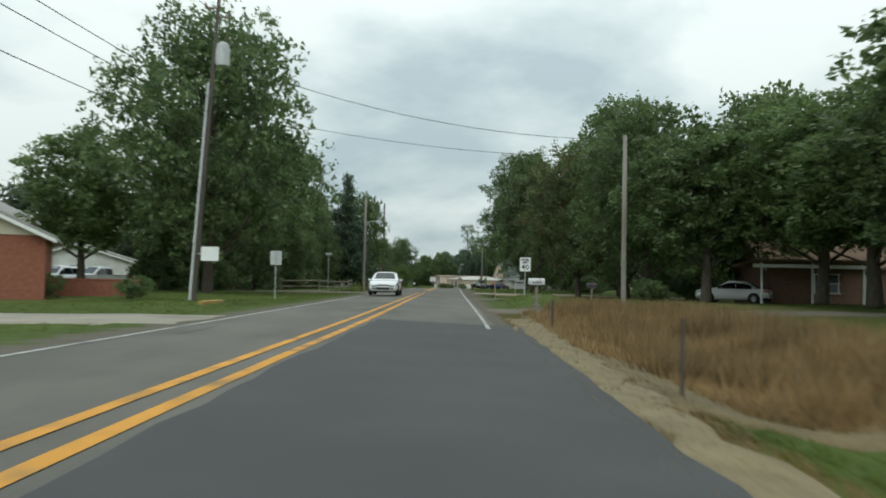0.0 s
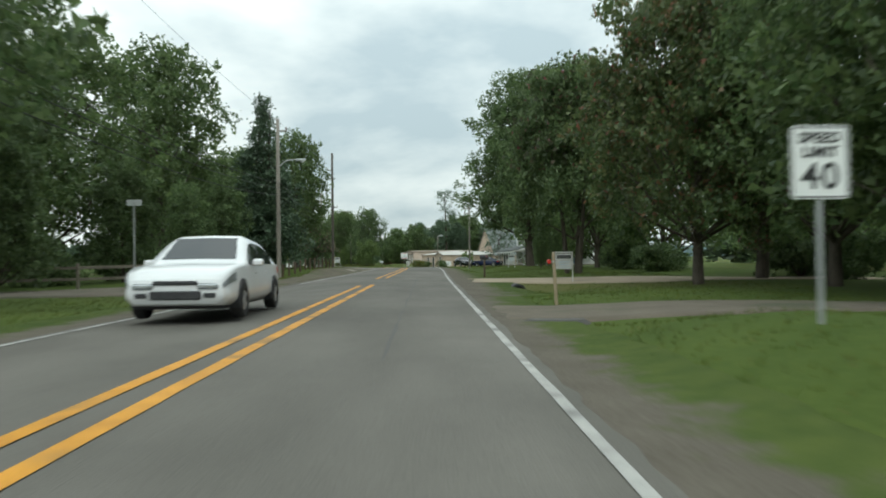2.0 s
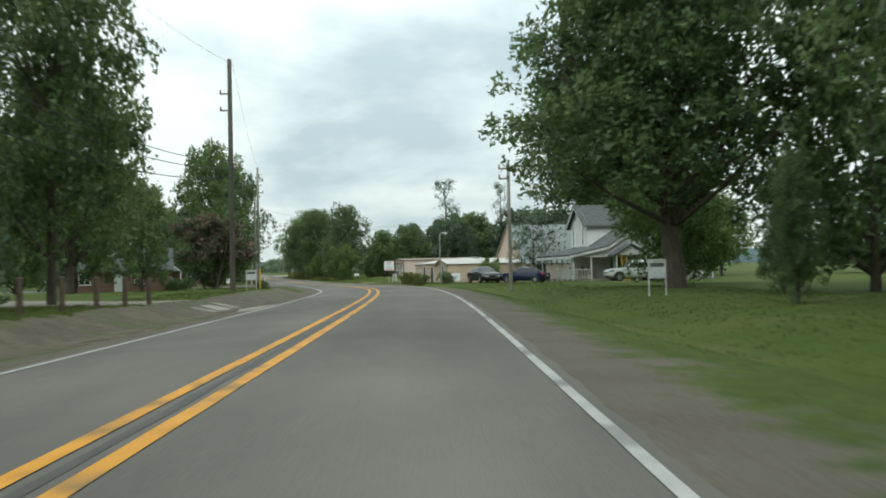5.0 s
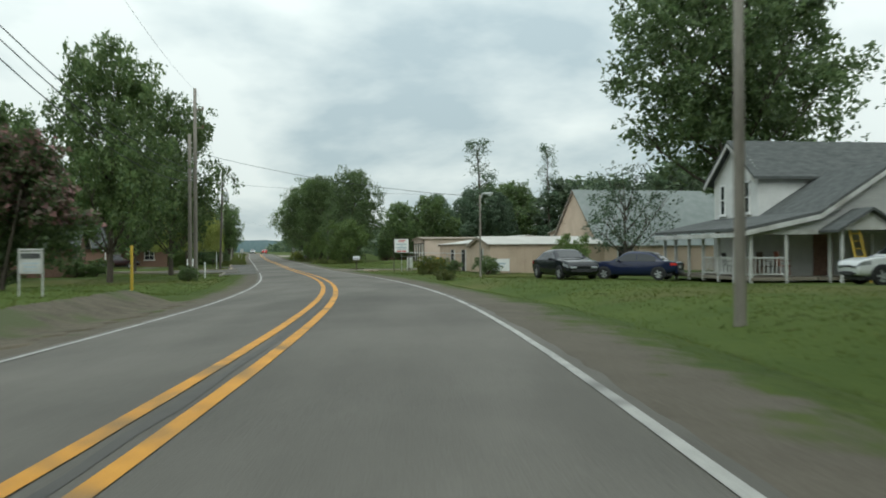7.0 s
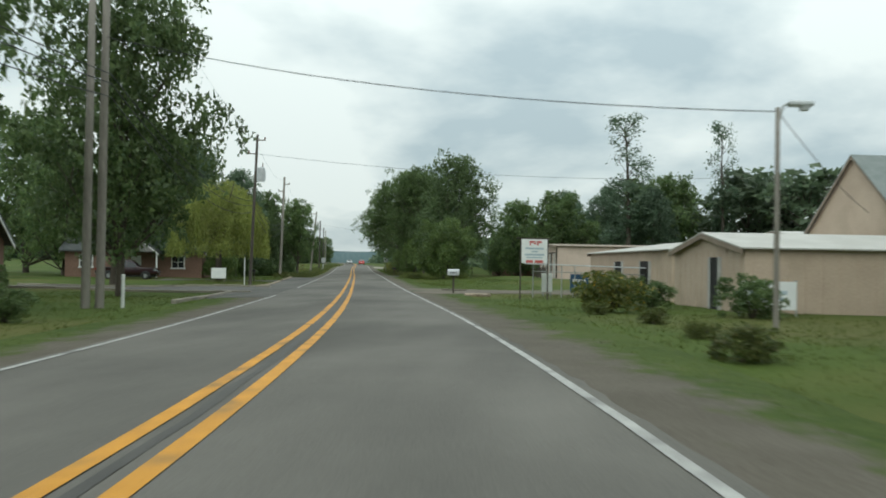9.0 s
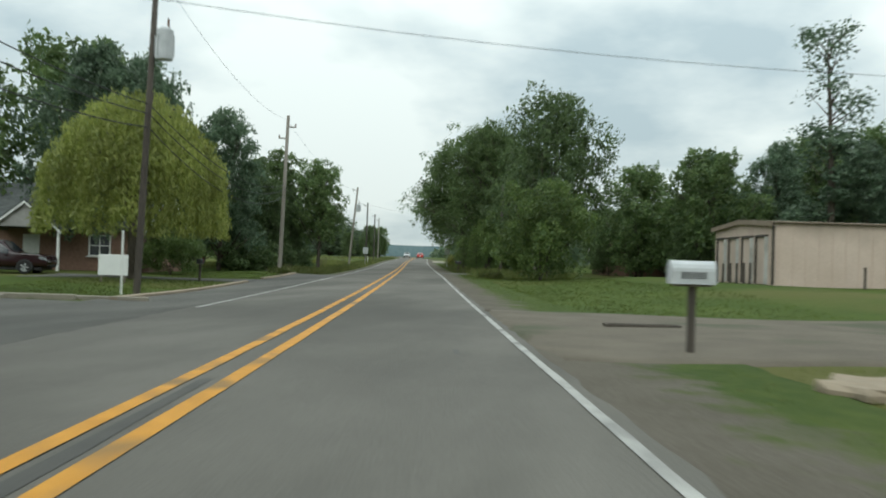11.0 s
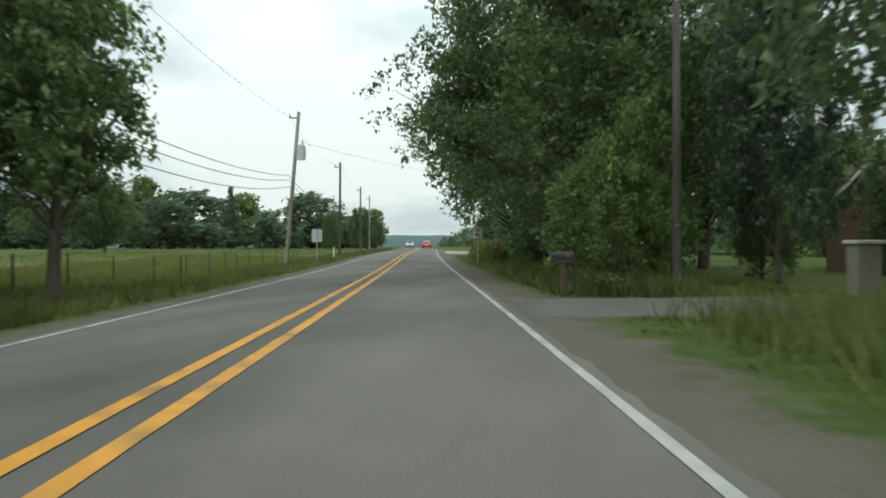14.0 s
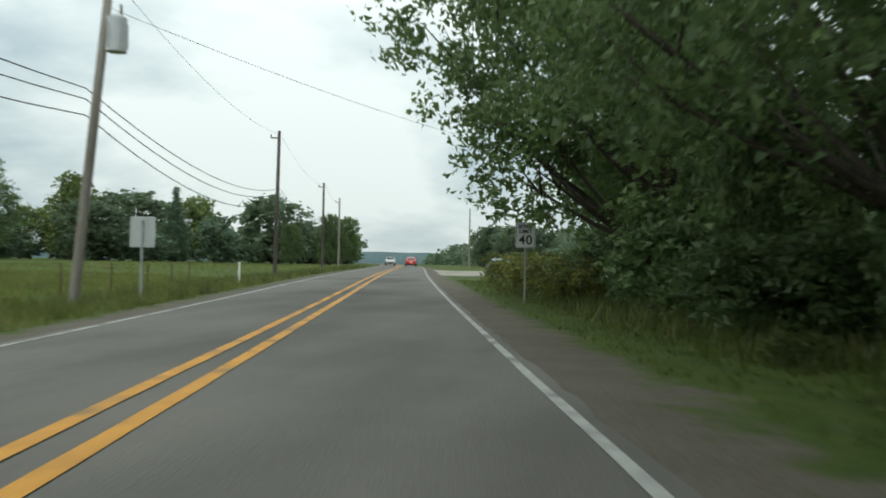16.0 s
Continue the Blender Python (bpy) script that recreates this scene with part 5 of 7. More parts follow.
def speed_sign(s, o, bottom):
    t = thing("speed_limit_sign", "white speed limit 40 sign on a steel post", "road sign", "road signs")
    bm = bmesh.new()
    box(bm, (0, 0.03, (bottom + 0.7) / 2 - 0.1), (0.06, 0.035, bottom + 0.9), 0, 0.008)
    part("post", bm, M["steel"], t)
    w, h = 0.64, 0.80
    bm = bmesh.new()
    board_shape(bm, w, h, 0.006)
    bmesh.ops.translate(bm, verts=bm.verts, vec=(0, 0, bottom))
    b = part("board", bm, M["sign_white"], t)
    bm = bmesh.new()
    for x, z, a, c in ((0, 0.022, w - 0.05, 0.014), (0, h - 0.022, w - 0.05, 0.014), (-w / 2 + 0.022, h / 2, 0.014, h - 0.05), (w / 2 - 0.022, h / 2, 0.014, h - 0.05)):
        box(bm, (x, -0.006, bottom + z), (a, 0.004, c))
    part("border", bm, M["sign_black"], b)
    for txt, size, z in (("SPEED", 0.155, 0.66), ("LIMIT", 0.155, 0.505), ("40", 0.40, 0.235)):
        text_part(txt, size, 0, bottom + z, -0.008, M["sign_black"], b)
    return put(t, here(s, o))


def blank_sign(s, o, bottom, w, h, label, facing=0.0, kind_name="road_sign", mt="sign_back", post=True):
    t = thing(kind_name, label, "road sign", "road signs")
    if post:
        bm = bmesh.new()
        box(bm, (0, -0.03, (bottom + h) / 2 - 0.1), (0.06, 0.04, bottom + h + 0.05), 0, 0.008)
        part("post", bm, M["steel"], t)
    bm = bmesh.new()
    board_shape(bm, w, h, 0.008)
    bmesh.ops.translate(bm, verts=bm.verts, vec=(0, 0, bottom))
    part("board", bm, M[mt], t)
    if not post:
        bm = bmesh.new()
        box(bm, (-w / 2 - 0.06, 0.05, bottom + h / 2), (0.2, 0.04, 0.06))
        part("clamp", bm, M["steel"], t)
    return put(t, here(s, o, facing))


speed_sign(45.8, 6.62, 1.32)
speed_sign(305.0, 5.75, 1.75)
blank_sign(34.6, -8.15, 1.75, 0.78, 0.62, "white blank board fixed to a utility pole", 0, "pole_sign", "sign_white", post=False)
blank_sign(43.8, -7.15, 1.85, 0.62, 0.76, "grey metal back of a road sign on a post", 0)
blank_sign(301.7, -4.95, 1.55, 0.66, 0.82, "grey metal back of a road sign on a post", 0)
blank_sign(65.0, -7.35, 2.98, 0.5, 0.2, "small grey sign on a tall thin post", 0)


def realtor_sign(s, o, ang, label, h=1.25, size=1.0):
    t = thing("yard_sign", label, "sign", "yard signs")
    for x in (-0.34, 0.34):
        bm = bmesh.new()
        box(bm, (x, 0, h / 2 - 0.25), (0.04, 0.04, h + 0.5), 0, 0.005)
        part("post", bm, M["trim_worn"], t)
    bm = bmesh.new()
    box(bm, (0, 0, h - 0.03), (0.72, 0.04, 0.05), 0, 0.005)
    part("rail", bm, M["trim_worn"], t)
    bm = bmesh.new()
    box(bm, (0, 0, h - 0.38), (0.62, 0.02, 0.60), 0, 0.003)
    b = part("board", bm, M["trim_worn"], t)
    bar_parts("header_bar", ((0, h - 0.2, 0.56, 0.14),), -0.014, M["shingle"], b)
    bar_parts("line_bar", ((0, h - 0.4, 0.46, 0.04), (0, h - 0.5, 0.38, 0.04), (0, h - 0.6, 0.44, 0.03)), -0.014, M["sign_grey"], b)
    return put(t, here(s, o, ang, 0.22 if size > 1 else 0.0, size))


realtor_sign(147.2, -7.9, -12, "white framed yard sign on a lawn", 1.3)
realtor_sign(76.5, 8.8, 6, "white framed yard sign beside a driveway", 1.0, 1.22)
realtor_sign(118.8, 10.4, 14, "white and blue framed yard sign under an oak", 1.3)


# ---- mailboxes and posts ----
def mailbox(s, o, ang, post_h, box_len, body, post_mat, label, arm=False, tall=1.0):
    t = thing("mailbox", label, "mailbox", "mailboxes")
    bm = bmesh.new()
    box(bm, (0, 0, post_h / 2 - 0.1), (0.10, 0.10, post_h + 0.2), 0.05, 0.012)
    part("post", bm, M[post_mat], t)
    bm = bmesh.new()
    box(bm, (0, 0, post_h + 0.012), (box_len * 0.9, 0.18, 0.03), 0, 0.005)
    part("base_board", bm, M["old_wood"], t)
    w, hh = 0.21 * tall, 0.15 * tall
    pts = [(-w / 2, 0.03), (w / 2, 0.03), (w / 2, hh)] + [(w / 2 * math.cos(a), hh + w / 2 * math.sin(a)) for a in np.linspace(0.3, 2.84, 7)] + [(-w / 2, hh)]
    bm = bmesh.new()
    prism(bm, pts, box_len, "x")
    bmesh.ops.translate(bm, verts=bm.verts, vec=(0, 0, post_h))
    b = part("box", bm, M[body], t)
    bm = bmesh.new()
    prism(bm, [(x * 1.05, z * 1.02) for x, z in pts], 0.025, "x")
    bmesh.ops.translate(bm, verts=bm.verts, vec=(-box_len / 2 - 0.012, 0, post_h))
    part("door", bm, M[body], b)
    bm = bmesh.new()
    box(bm, (0.1, -0.118, post_h + 0.2), (0.02, 0.01, 0.16))
    part("flag", bm, M["sign_red"], b)
    for k in range(5):
        bm = bmesh.new()
        box(bm, (-box_len * 0.26 + k * box_len * 0.12, -w / 2 - 0.004, post_h + 0.11 * tall), (box_len * 0.07, 0.006, 0.07 * tall))
        part("number_bar", bm, M["sign_black"], b, "dark stick-on mark")
    if arm:
        bm = bmesh.new()
        box(bm, (0, 0, post_h * 0.62), (0.32, 0.05, 0.06), 0, 0.005)
        box(bm, (0, -0.02, 0.25), (0.24, 0.2, 0.45), 0, 0.03)
        part("brace", bm, M["old_wood"], t)
    return put(t, here(s, o, ang))


mailbox(28.8, 5.55, 6, 1.16, 0.56, "can_grey", "old_wood", "pale grey mailbox on a weathered wooden post", True)
mailbox(41.0, 9.6, 0, 0.72, 0.5, "black_plastic", "old_wood", "small dark mailbox on a wooden post")
mailbox(204.3, 5.9, -4, 1.0, 0.62, "can_grey", "pole_dark", "pale grey mailbox on a dark post beside a driveway", tall=1.45)
mailbox(267.0, 5.35, 4, 0.85, 0.5, "black_plastic", "post_wood", "dark mailbox on a wooden post in tall grass")
mailbox(83.6, 5.5, 0, 1.0, 0.45, "black_plastic", "post_wood", "dark mailbox on a wooden post beside a driveway")
mailbox(232.0, -8.4, 90, 0.8, 0.5, "black_plastic", "pole_dark", "dark mailbox on a post on a corner lawn")


def stake(s, o, h, r, mt, label, name="fence_post", group="fence posts", cap=False, lean=0.0):
    t = thing(name, label, "post", group)
    bm = bmesh.new()
    tube(bm, (0, 0, -0.2), (lean * h, 0, h), r, r * 0.92, 10)
    part("shaft", bm, M[mt], t)
    bm = bmesh.new()
    tube(bm, (lean * h, 0, h), (lean * h, 0, h + r * 0.5), r * 1.05, r * 0.6, 10)
    part("cap", bm, M["yellow_pipe" if cap else mt], t)
    return put(t, here(s, o))


stake(8.6, 5.5, 1.02, 0.026, "pole_dark", "thin dark fence post in dead grass")
stake(21.2, 5.25, 0.85, 0.035, "pole_dark", "thin dark fence post in dead grass")
stake(219.2, -7.55, 2.0, 0.035, "trim", "white guy wire marker beside a utility pole", "marker_post")
stake(159.5, -7.95, 2.05, 0.06, "yellow_pipe", "yellow painted pipe marker on a lawn", "marker_post", cap=True)
t = stake(57.9, 5.6, 1.3, 0.045, "tan_post", "pale leaning wooden post with a red reflector beside a driveway", "marker_post", lean=-0.06)
bm = bmesh.new()
box(bm, (-0.13, -0.05, 1.08), (0.16, 0.012, 0.03), 0, 0.004)
part("bracket", bm, M["steel"], t)
bm = bmesh.new()
tube(bm, (-0.19, -0.045, 1.08), (-0.19, -0.065, 1.08), 0.055, 0.05, 14)
part("reflector", bm, M["lamp_red"], t, "round red reflector")
stake(283.5, -8.6, 1.15, 0.045, "pole_dark", "thin dark post at the field edge", "marker_post")
stake(318, -5.6, 1.0, 0.05, "trim", "white marker post at the field edge", "marker_post")
stake(186.5, -7.2, 1.1, 0.06, "trim", "white marker stub beside twin utility poles", "marker_post")
for k in range(14):
    stake(270.5 + k * 4.2, -9.6 - 0.25 * math.sin(k), 1.15, 0.035, "post_wood", "thin wire fence post at the field edge")
for z in (0.45, 0.8, 1.08):
    bm = bmesh.new()
    limb(bm, [at(270.5 + k * 4.2, -9.6 - 0.25 * math.sin(k), z) for k in range(14)], 0.004, 0.004, 4)
    tagged(new("fence_wire", done(bm, "fence_wire", M["rust_wire"])), "thin rusty wire of a field fence", "fence wire", "fence wires")


# ---- wooden rail fence ----
def rail_fence(pts, label, h=1.15, rails=(0.45, 0.95), wood="old_wood"):
    t = thing("rail_fence", label, "fence", "fences")
    put(t, Matrix.Identity(4))
    bm = bmesh.new()
    box(bm, (0, 0, h / 2 - 0.1), (0.13, 0.13, h + 0.2), 0, 0.02)
    post = done(bm, "post", M[wood])
    for i, (s, o) in enumerate(pts):
        p = part("post", post, None, t)
        p.matrix_basis = here(s, o, i * 7 % 11)
        if i:
            a, b = at(*pts[i - 1]), at(s, o)
            for z in rails:
                bm = bmesh.new()
                m = (a + b) / 2
                d = b - a
                e = d.to_track_quat("Y", "Z").to_euler()
                box(bm, (m.x, m.y, m.z + z), (0.045, d.length + 0.1, 0.13), e.z, 0.01, e.x)
                part("rail", bm, M[wood], t)
    return t


rail_fence([(73.5, -22.0), (73.8, -17.5), (74.2, -13.0), (74.8, -9.6), (77.4, -9.2), (80.0, -9.0), (82.6, -8.8), (85.2, -8.7), (87.8, -8.6)], "weathered grey wooden post and rail fence")
rail_fence([(90.2, -8.9), (93, -9.3), (96, -9.6), (99, -9.7)], "weathered grey wooden post and rail fence", 1.0)
for k in range(13):
    stake(91.5 + k * 2.1, -7.5 + 0.06 * k, 0.85, 0.075, "post_wood", "short dark wooden bollard post beside the road", "bollard_post", "bollard posts")


# ---- buildings ----
def window(parent, x, y, z, w, h, face="y-", name="window", frame="trim", rows=2, cols=1, shutters=None):
    """A framed window on a wall that faces local -y ('y-') or -x ('x-')."""
    rot = {"y-": 0.0, "x-": -math.pi / 2, "y+": math.pi, "x+": math.pi / 2}[face]
    R = Matrix.Translation((x, y, z)) @ Euler((0, 0, rot)).to_matrix().to_4x4()
    bm = bmesh.new()
    box(bm, (0, -0.01, 0), (w, 0.03, h))
    pane = part(name, bm, M["glass"], parent)
    bm2 = bmesh.new()
    f = 0.09
    for cx, cz, a, b in ((0, h / 2, w + f * 2, f), (0, -h / 2, w + f * 2, f), (-w / 2, 0, f, h), (w / 2, 0, f, h)):
        box(bm2, (cx, -0.03, cz), (a, 0.08, b), 0, 0.008)
    for k in range(1, rows):
        box(bm2, (0, -0.03, -h / 2 + h * k / rows), (w, 0.05, 0.05))
    for k in range(1, cols):
        box(bm2, (-w / 2 + w * k / cols, -0.03, 0), (0.05, 0.05, h))
    fr = part("frame", bm2, M[frame], pane)
    bm3 = bmesh.new()
    box(bm3, (0, -0.08, -h / 2 - 0.06), (w + 0.3, 0.14, 0.05), 0, 0.006)
    sill = part("sill", bm3, M[frame], pane)
    for o in (pane, fr, sill):
        o.data.transform(R)
    if shutters:
        for sx in (-1, 1):
            bm = bmesh.new()
            box(bm, (sx * (w / 2 + 0.24), -0.03, 0), (0.3, 0.05, h + 0.1), 0, 0.006)
            sh = part("shutter", bm, M[shutters], pane)
            sh.data.transform(R)
    return pane


def gable_walls(bm, w, d, eave, ridge, axis="y"):
    """A house shell; its ridge runs along local y ('y') or x ('x')."""
    if axis == "y":
        prism(bm, [(-w / 2, -0.3), (w / 2, -0.3), (w / 2, eave), (0, ridge), (-w / 2, eave)], d, "y")
    else:
        prism(bm, [(-d / 2, -0.3), (d / 2, -0.3), (d / 2, eave), (0, ridge), (-d / 2, eave)], w, "x")


def roof_slabs(parent, w, d, eave, ridge, mt, axis="y", over=0.45, th=0.14, trim="trim"):
    half, ln = (w / 2, d) if axis == "y" else (d / 2, w)
    k = (ridge - eave) / half
    for sg in (-1, 1):
        bm = bmesh.new()
        a = [(0, ridge + 0.04), (sg * (half + over), eave - k * over + 0.04), (sg * (half + over), eave - k * over + 0.04 + th), (0, ridge + 0.04 + th)]
        prism(bm, a, ln + 2 * over, axis)
        part("roof_slope", bm, M[mt], parent)
        for e in (-1, 1):
            bm = bmesh.new()
            prism(bm, [(0, ridge - 0.14), (sg * (half + over), eave - k * over - 0.14), (sg * (half + over), eave - k * over + 0.035), (0, ridge + 0.035)], 0.05, axis)
            b = part("barge_board", bm, M[trim], parent)
            off = e * (ln / 2 + over - 0.03)
            b.data.transform(Matrix.Translation((0, off, 0) if axis == "y" else (off, 0, 0)))


def house(s, o, ang, w, d, eave, ridge, wall, roof, label, axis="y", windows=(), door=None, gable=None, name="house", category="house"):
    t = thing(name, label, category, "buildings")
    bm = bmesh.new()
    gable_walls(bm, w, d, eave, ridge - 0.02, axis)
    part("wall", bm, M[wall], t)
    if gable:
        for e in (-1, 1):
            bm = bmesh.new()
            half = (w if axis == "y" else d) / 2 - 0.02
            prism(bm, [(-half, eave), (half, eave), (0, ridge - 0.06)], 0.05, axis)
            g = part("gable_cladding", bm, M[gable], t, "cream boarded gable")
            off = e * ((d if axis == "y" else w) / 2 + 0.02)
            g.data.transform(Matrix.Translation((0, off, 0) if axis == "y" else (off, 0, 0)))
    roof_slabs(t, w, d, eave, ridge, roof, axis)
    for spec in windows:
        window(t, *spec)
    if door:
        x, y, face = door
        bm = bmesh.new()
        rot = 0 if face in ("y-", "y+") else math.pi / 2
        box(bm, (x, y, 1.03), (0.95, 0.1, 2.06), rot, 0.01)
        dd = part("door", bm, M["brick"] if wall == "siding" else M["trim"], t)
        bm = bmesh.new()
        box(bm, (x + 0.35 * math.cos(rot), y - 0.08, 1.0), (0.06, 0.08, 0.06), rot, 0.01)
        part("door_handle", bm, M["steel"], dd)
    return put(t, here(s, o, ang))


# brick house with a cream gable by the first pole, and its taller neighbour
house(36.2, -22.6, 23, 12.0, 7, 2.75, 5.5, "brick", "shingle_light", "red brick house with a cream gable and pale roof", "y",
      windows=((-3.6, -3.52, 1.6, 1.1, 1.2, "y-"),), gable="siding_cream")
house(56, -34.0, 4, 11.0, 12, 4.8, 7.4, "siding", "shingle_light", "pale two-storey house behind a brick house", "y", windows=((2.5, -6.02, 3.4, 1.0, 1.2, "y-"),))
house(92, -39.0, 14, 12, 8, 2.6, 4.4, "siding", "shingle_light", "pale low house with a grey roof among trees", "y", windows=((0, -4.02, 1.6, 1.4, 1.1, "y-"),))
house(150, -30, 10, 8, 9, 2.6, 4.4, "siding", "shingle", "small white house glimpsed between trees", "x", windows=((-1, -4.52, 1.5, 1.0, 1.1, "y-"),))
# low brick wall in front of the parked trailer
bm = bmesh.new()
box(bm, (0, 0, 0.36), (5.2, 0.25, 0.9), 0, 0.01)
box(bm, (0, 0, 0.84), (5.3, 0.32, 0.08), 0, 0.01)
put(tagged(new("garden_wall", done(bm, "garden_wall", M["brick"])), "low red brick garden wall", "wall", kind="structure"), here(40.0, -15.9, 12))
# the house across the road, behind trees
house(57, 30, -4, 13, 9, 2.6, 4.5, "brick_brown", "shingle_brown", "low brown-roofed house in deep shade of trees", "x", windows=((-3, -4.52, 1.5, 1.5, 1.2, "y-", "window", "trim", 2, 2), (2, -4.52, 1.5, 1.2, 1.2, "y-")), door=(-0.2, -4.52, "y-"))
t = thing("carport", "open carport with a brown roof and thin posts", "carport", "buildings")
for x in (-3.0, 0.0, 3.0):
    bm = bmesh.new()
    box(bm, (x, -2.2, 1.2), (0.12, 0.12, 2.6), 0, 0.01)
    part("post", bm, M["trim"], t)
bm = bmesh.new()
box(bm, (0, 0, 2.5), (7.2, 5.0, 0.16), 0, 0.02, -0.06)
part("roof", bm, M["shingle_brown"], t)
bm = bmesh.new()
box(bm, (0, -2.5, 2.3), (7.2, 0.06, 0.22), 0, 0.01)
part("fascia", bm, M["trim"], t)
put(t, here(51.5, 24.5, -4))
# brick house and the house with a front porch on the left
house(200.6, -24.2, 4, 12, 8, 2.6, 5.0, "brick_brown", "shingle", "long brown brick house with a grey roof", "x", windows=((-3.5, -4.02, 1.5, 1.2, 1.2, "y-", "window", "trim", 2, 2), (2.5, -4.02, 1.5, 1.0, 1.2, "y-")), door=(0.2, -4.02, "y-"))
ph = house(247, -21.2, 0, 13, 9, 2.6, 5.2, "brick_brown", "shingle", "brown brick house with a gabled front porch", "x", windows=((4.2, -4.52, 1.5, 1.2, 1.2, "y-", "window", "trim", 2, 2), (-4.5, -4.52, 1.5, 1.2, 1.2, "y-")), door=(0.2, -4.52, "y-"))
bm = bmesh.new()
prism(bm, [(-1.7, 2.45), (1.7, 2.45), (0, 3.8)], 0.1, "y")
g = part("porch_gable", bm, M["shingle_light"], ph)
g.data.transform(Matrix.Translation((0.8, -6.7, 0)))
for sg in (-1, 1):
    bm = bmesh.new()
    prism(bm, [(0, 3.9), (sg * 2.05, 2.25), (sg * 2.05, 2.38), (0, 4.03)], 3.0, "y")
    g = part("porch_roof", bm, M["shingle"], ph)
    g.data.transform(Matrix.Translation((0.8, -5.4, 0)))
    bm = bmesh.new()
    prism(bm, [(0, 3.76), (sg * 2.1, 2.1), (sg * 2.1, 2.24), (0, 3.89)], 0.06, "y")
    g = part("porch_barge_board", bm, M["trim"], ph)
    g.data.transform(Matrix.Translation((0.8, -6.9, 0)))
for x in (-1.0, 2.6):
    bm = bmesh.new()
    box(bm, (x, -6.5, 1.2), (0.14, 0.14, 2.5), 0, 0.01)
    part("porch_post", bm, M["trim"], ph)
# brown house hidden in the trees near the end
house(283, 26.0, 0, 9, 8, 2.8, 4.6, "brick_brown", "shingle_brown", "brown house hidden in deep tree shade", "x", windows=((-2, -4.02, 1.6, 1.1, 1.2, "y-"),))


# ---- white farmhouse with a wrap-around porch ----
def farmhouse(s, o, ang):
    t = thing("farmhouse", "white two-storey farmhouse with lap siding and a porch", "house", "buildings")
    # local x away from the road, y along it; the upper gable faces the road
    w_s, eave, rid = 4.7, 5.2, 6.95
    bm = bmesh.new()
    prism(bm, [(-w_s / 2, -0.3), (w_s / 2, -0.3), (w_s / 2, eave), (0, rid - 0.05), (-w_s / 2, eave)], 11.0, "x")
    wl_ = part("wall", bm, M["siding"], t)
    wl_.data.transform(Matrix.Translation((5.5, 0, 0)))
    z = 2.9
    while z < rid - 0.25:
        half = w_s / 2 if z < eave else w_s / 2 * (rid - z) / (rid - eave)
        bm = bmesh.new()
        box(bm, (-0.012, 0, z + 0.085), (0.03, 2 * half, 0.165), 0, 0.0, 0, 0.06)
        part("board", bm, M["siding"], wl_)
        z += 0.17
    z = 2.9
    while z < eave:
        bm = bmesh.new()
        box(bm, (5.5, -w_s / 2 - 0.012, z + 0.085), (11.0, 0.03, 0.165), 0, 0.0, -0.06)
        part("board", bm, M["siding"], wl_)
        z += 0.17
    half, over = w_s / 2, 0.4
    k = (rid - eave) / half
    for sg in (-1, 1):
        bm = bmesh.new()
        prism(bm, [(0, rid), (sg * (half + over), eave - k * over), (sg * (half + over), eave - k * over + 0.14), (0, rid + 0.14)], 11.9, "x")
        g = part("roof_slope", bm, M["shingle"], t)
        g.data.transform(Matrix.Translation((5.5, 0, 0)))
        bm = bmesh.new()
        prism(bm, [(0, rid - 0.2), (sg * (half + over), eave - k * over - 0.2), (sg * (half + over), eave - k * over), (0, rid)], 0.06, "x")
        g = part("barge_board", bm, M["trim_worn"], t)
        g.data.transform(Matrix.Translation((-0.42, 0, 0)))
    for y in (-1.3, 1.3):
        window(t, -0.02, y, 4.1, 0.5, 1.55, "x-")
    window(t, 7.5, -w_s / 2 - 0.02, 4.5, 0.6, 0.8, "y-")
    # lower storey: its ridge runs along the road, the gable looks back along it
    x0, x1, xr, zr, ze = -3.1, 9.9, 3.4, 5.15, 2.35
    k2, xk, zk = (zr - ze) / (x1 - xr), 0.0, 3.0  # the road side breaks to a gentler porch slope
    bm = bmesh.new()
    prism(bm, [(-0.1, -0.3), (x1 - 0.4, -0.3), (x1 - 0.4, ze), (xr, zr - 0.12), (-0.1, zk - 0.12)], 7.4, "y")
    g = part("lower_wall", bm, M["siding"], t)
    g.data.transform(Matrix.Translation((0, -1.4, 0)))
    bm = bmesh.new()
    prism(bm, [(x0 + 0.15, ze), (x1 - 0.1, ze), (xr, zr - 0.1), (xk, zk - 0.1)], 0.1, "y")
    g = part("front_gable", bm, M["siding_grey"], t)
    g.data.transform(Matrix.Translation((0, -7.3, 0)))
    for k in range(13):
        za = ze + 0.1 + k * 0.2
        xa = x0 + 0.3 + (za - ze) / (zk - ze) * (xk - x0) if za < zk - 0.1 else xk + (za + 0.15 - zk) / (zr - zk) * (xr - xk)
        xb = x1 - 0.2 - (za - ze + 0.15) / k2
        bm = bmesh.new()
        box(bm, ((xa + xb) / 2 + 0.1, -7.36, za), (max(0.3, xb - xa - 0.3), 0.025, 0.19), 0, 0.0, -0.05)
        part("gable_board", bm, M["siding_grey"], t)
    for xa, xb, za, zb in ((x0 - 0.3, xk, ze - 0.06, zk), (xk, xr, zk, zr), (x1 + 0.3, xr, ze - 0.3 * k2, zr)):
        bm = bmesh.new()
        prism(bm, [(xa, za), (xb, zb), (xb, zb + 0.14), (xa, za + 0.14)], 9.9, "y")
        g = part("lower_roof", bm, M["shingle"], t)
        g.data.transform(Matrix.Translation((0, -2.65, 0)))
        bm = bmesh.new()
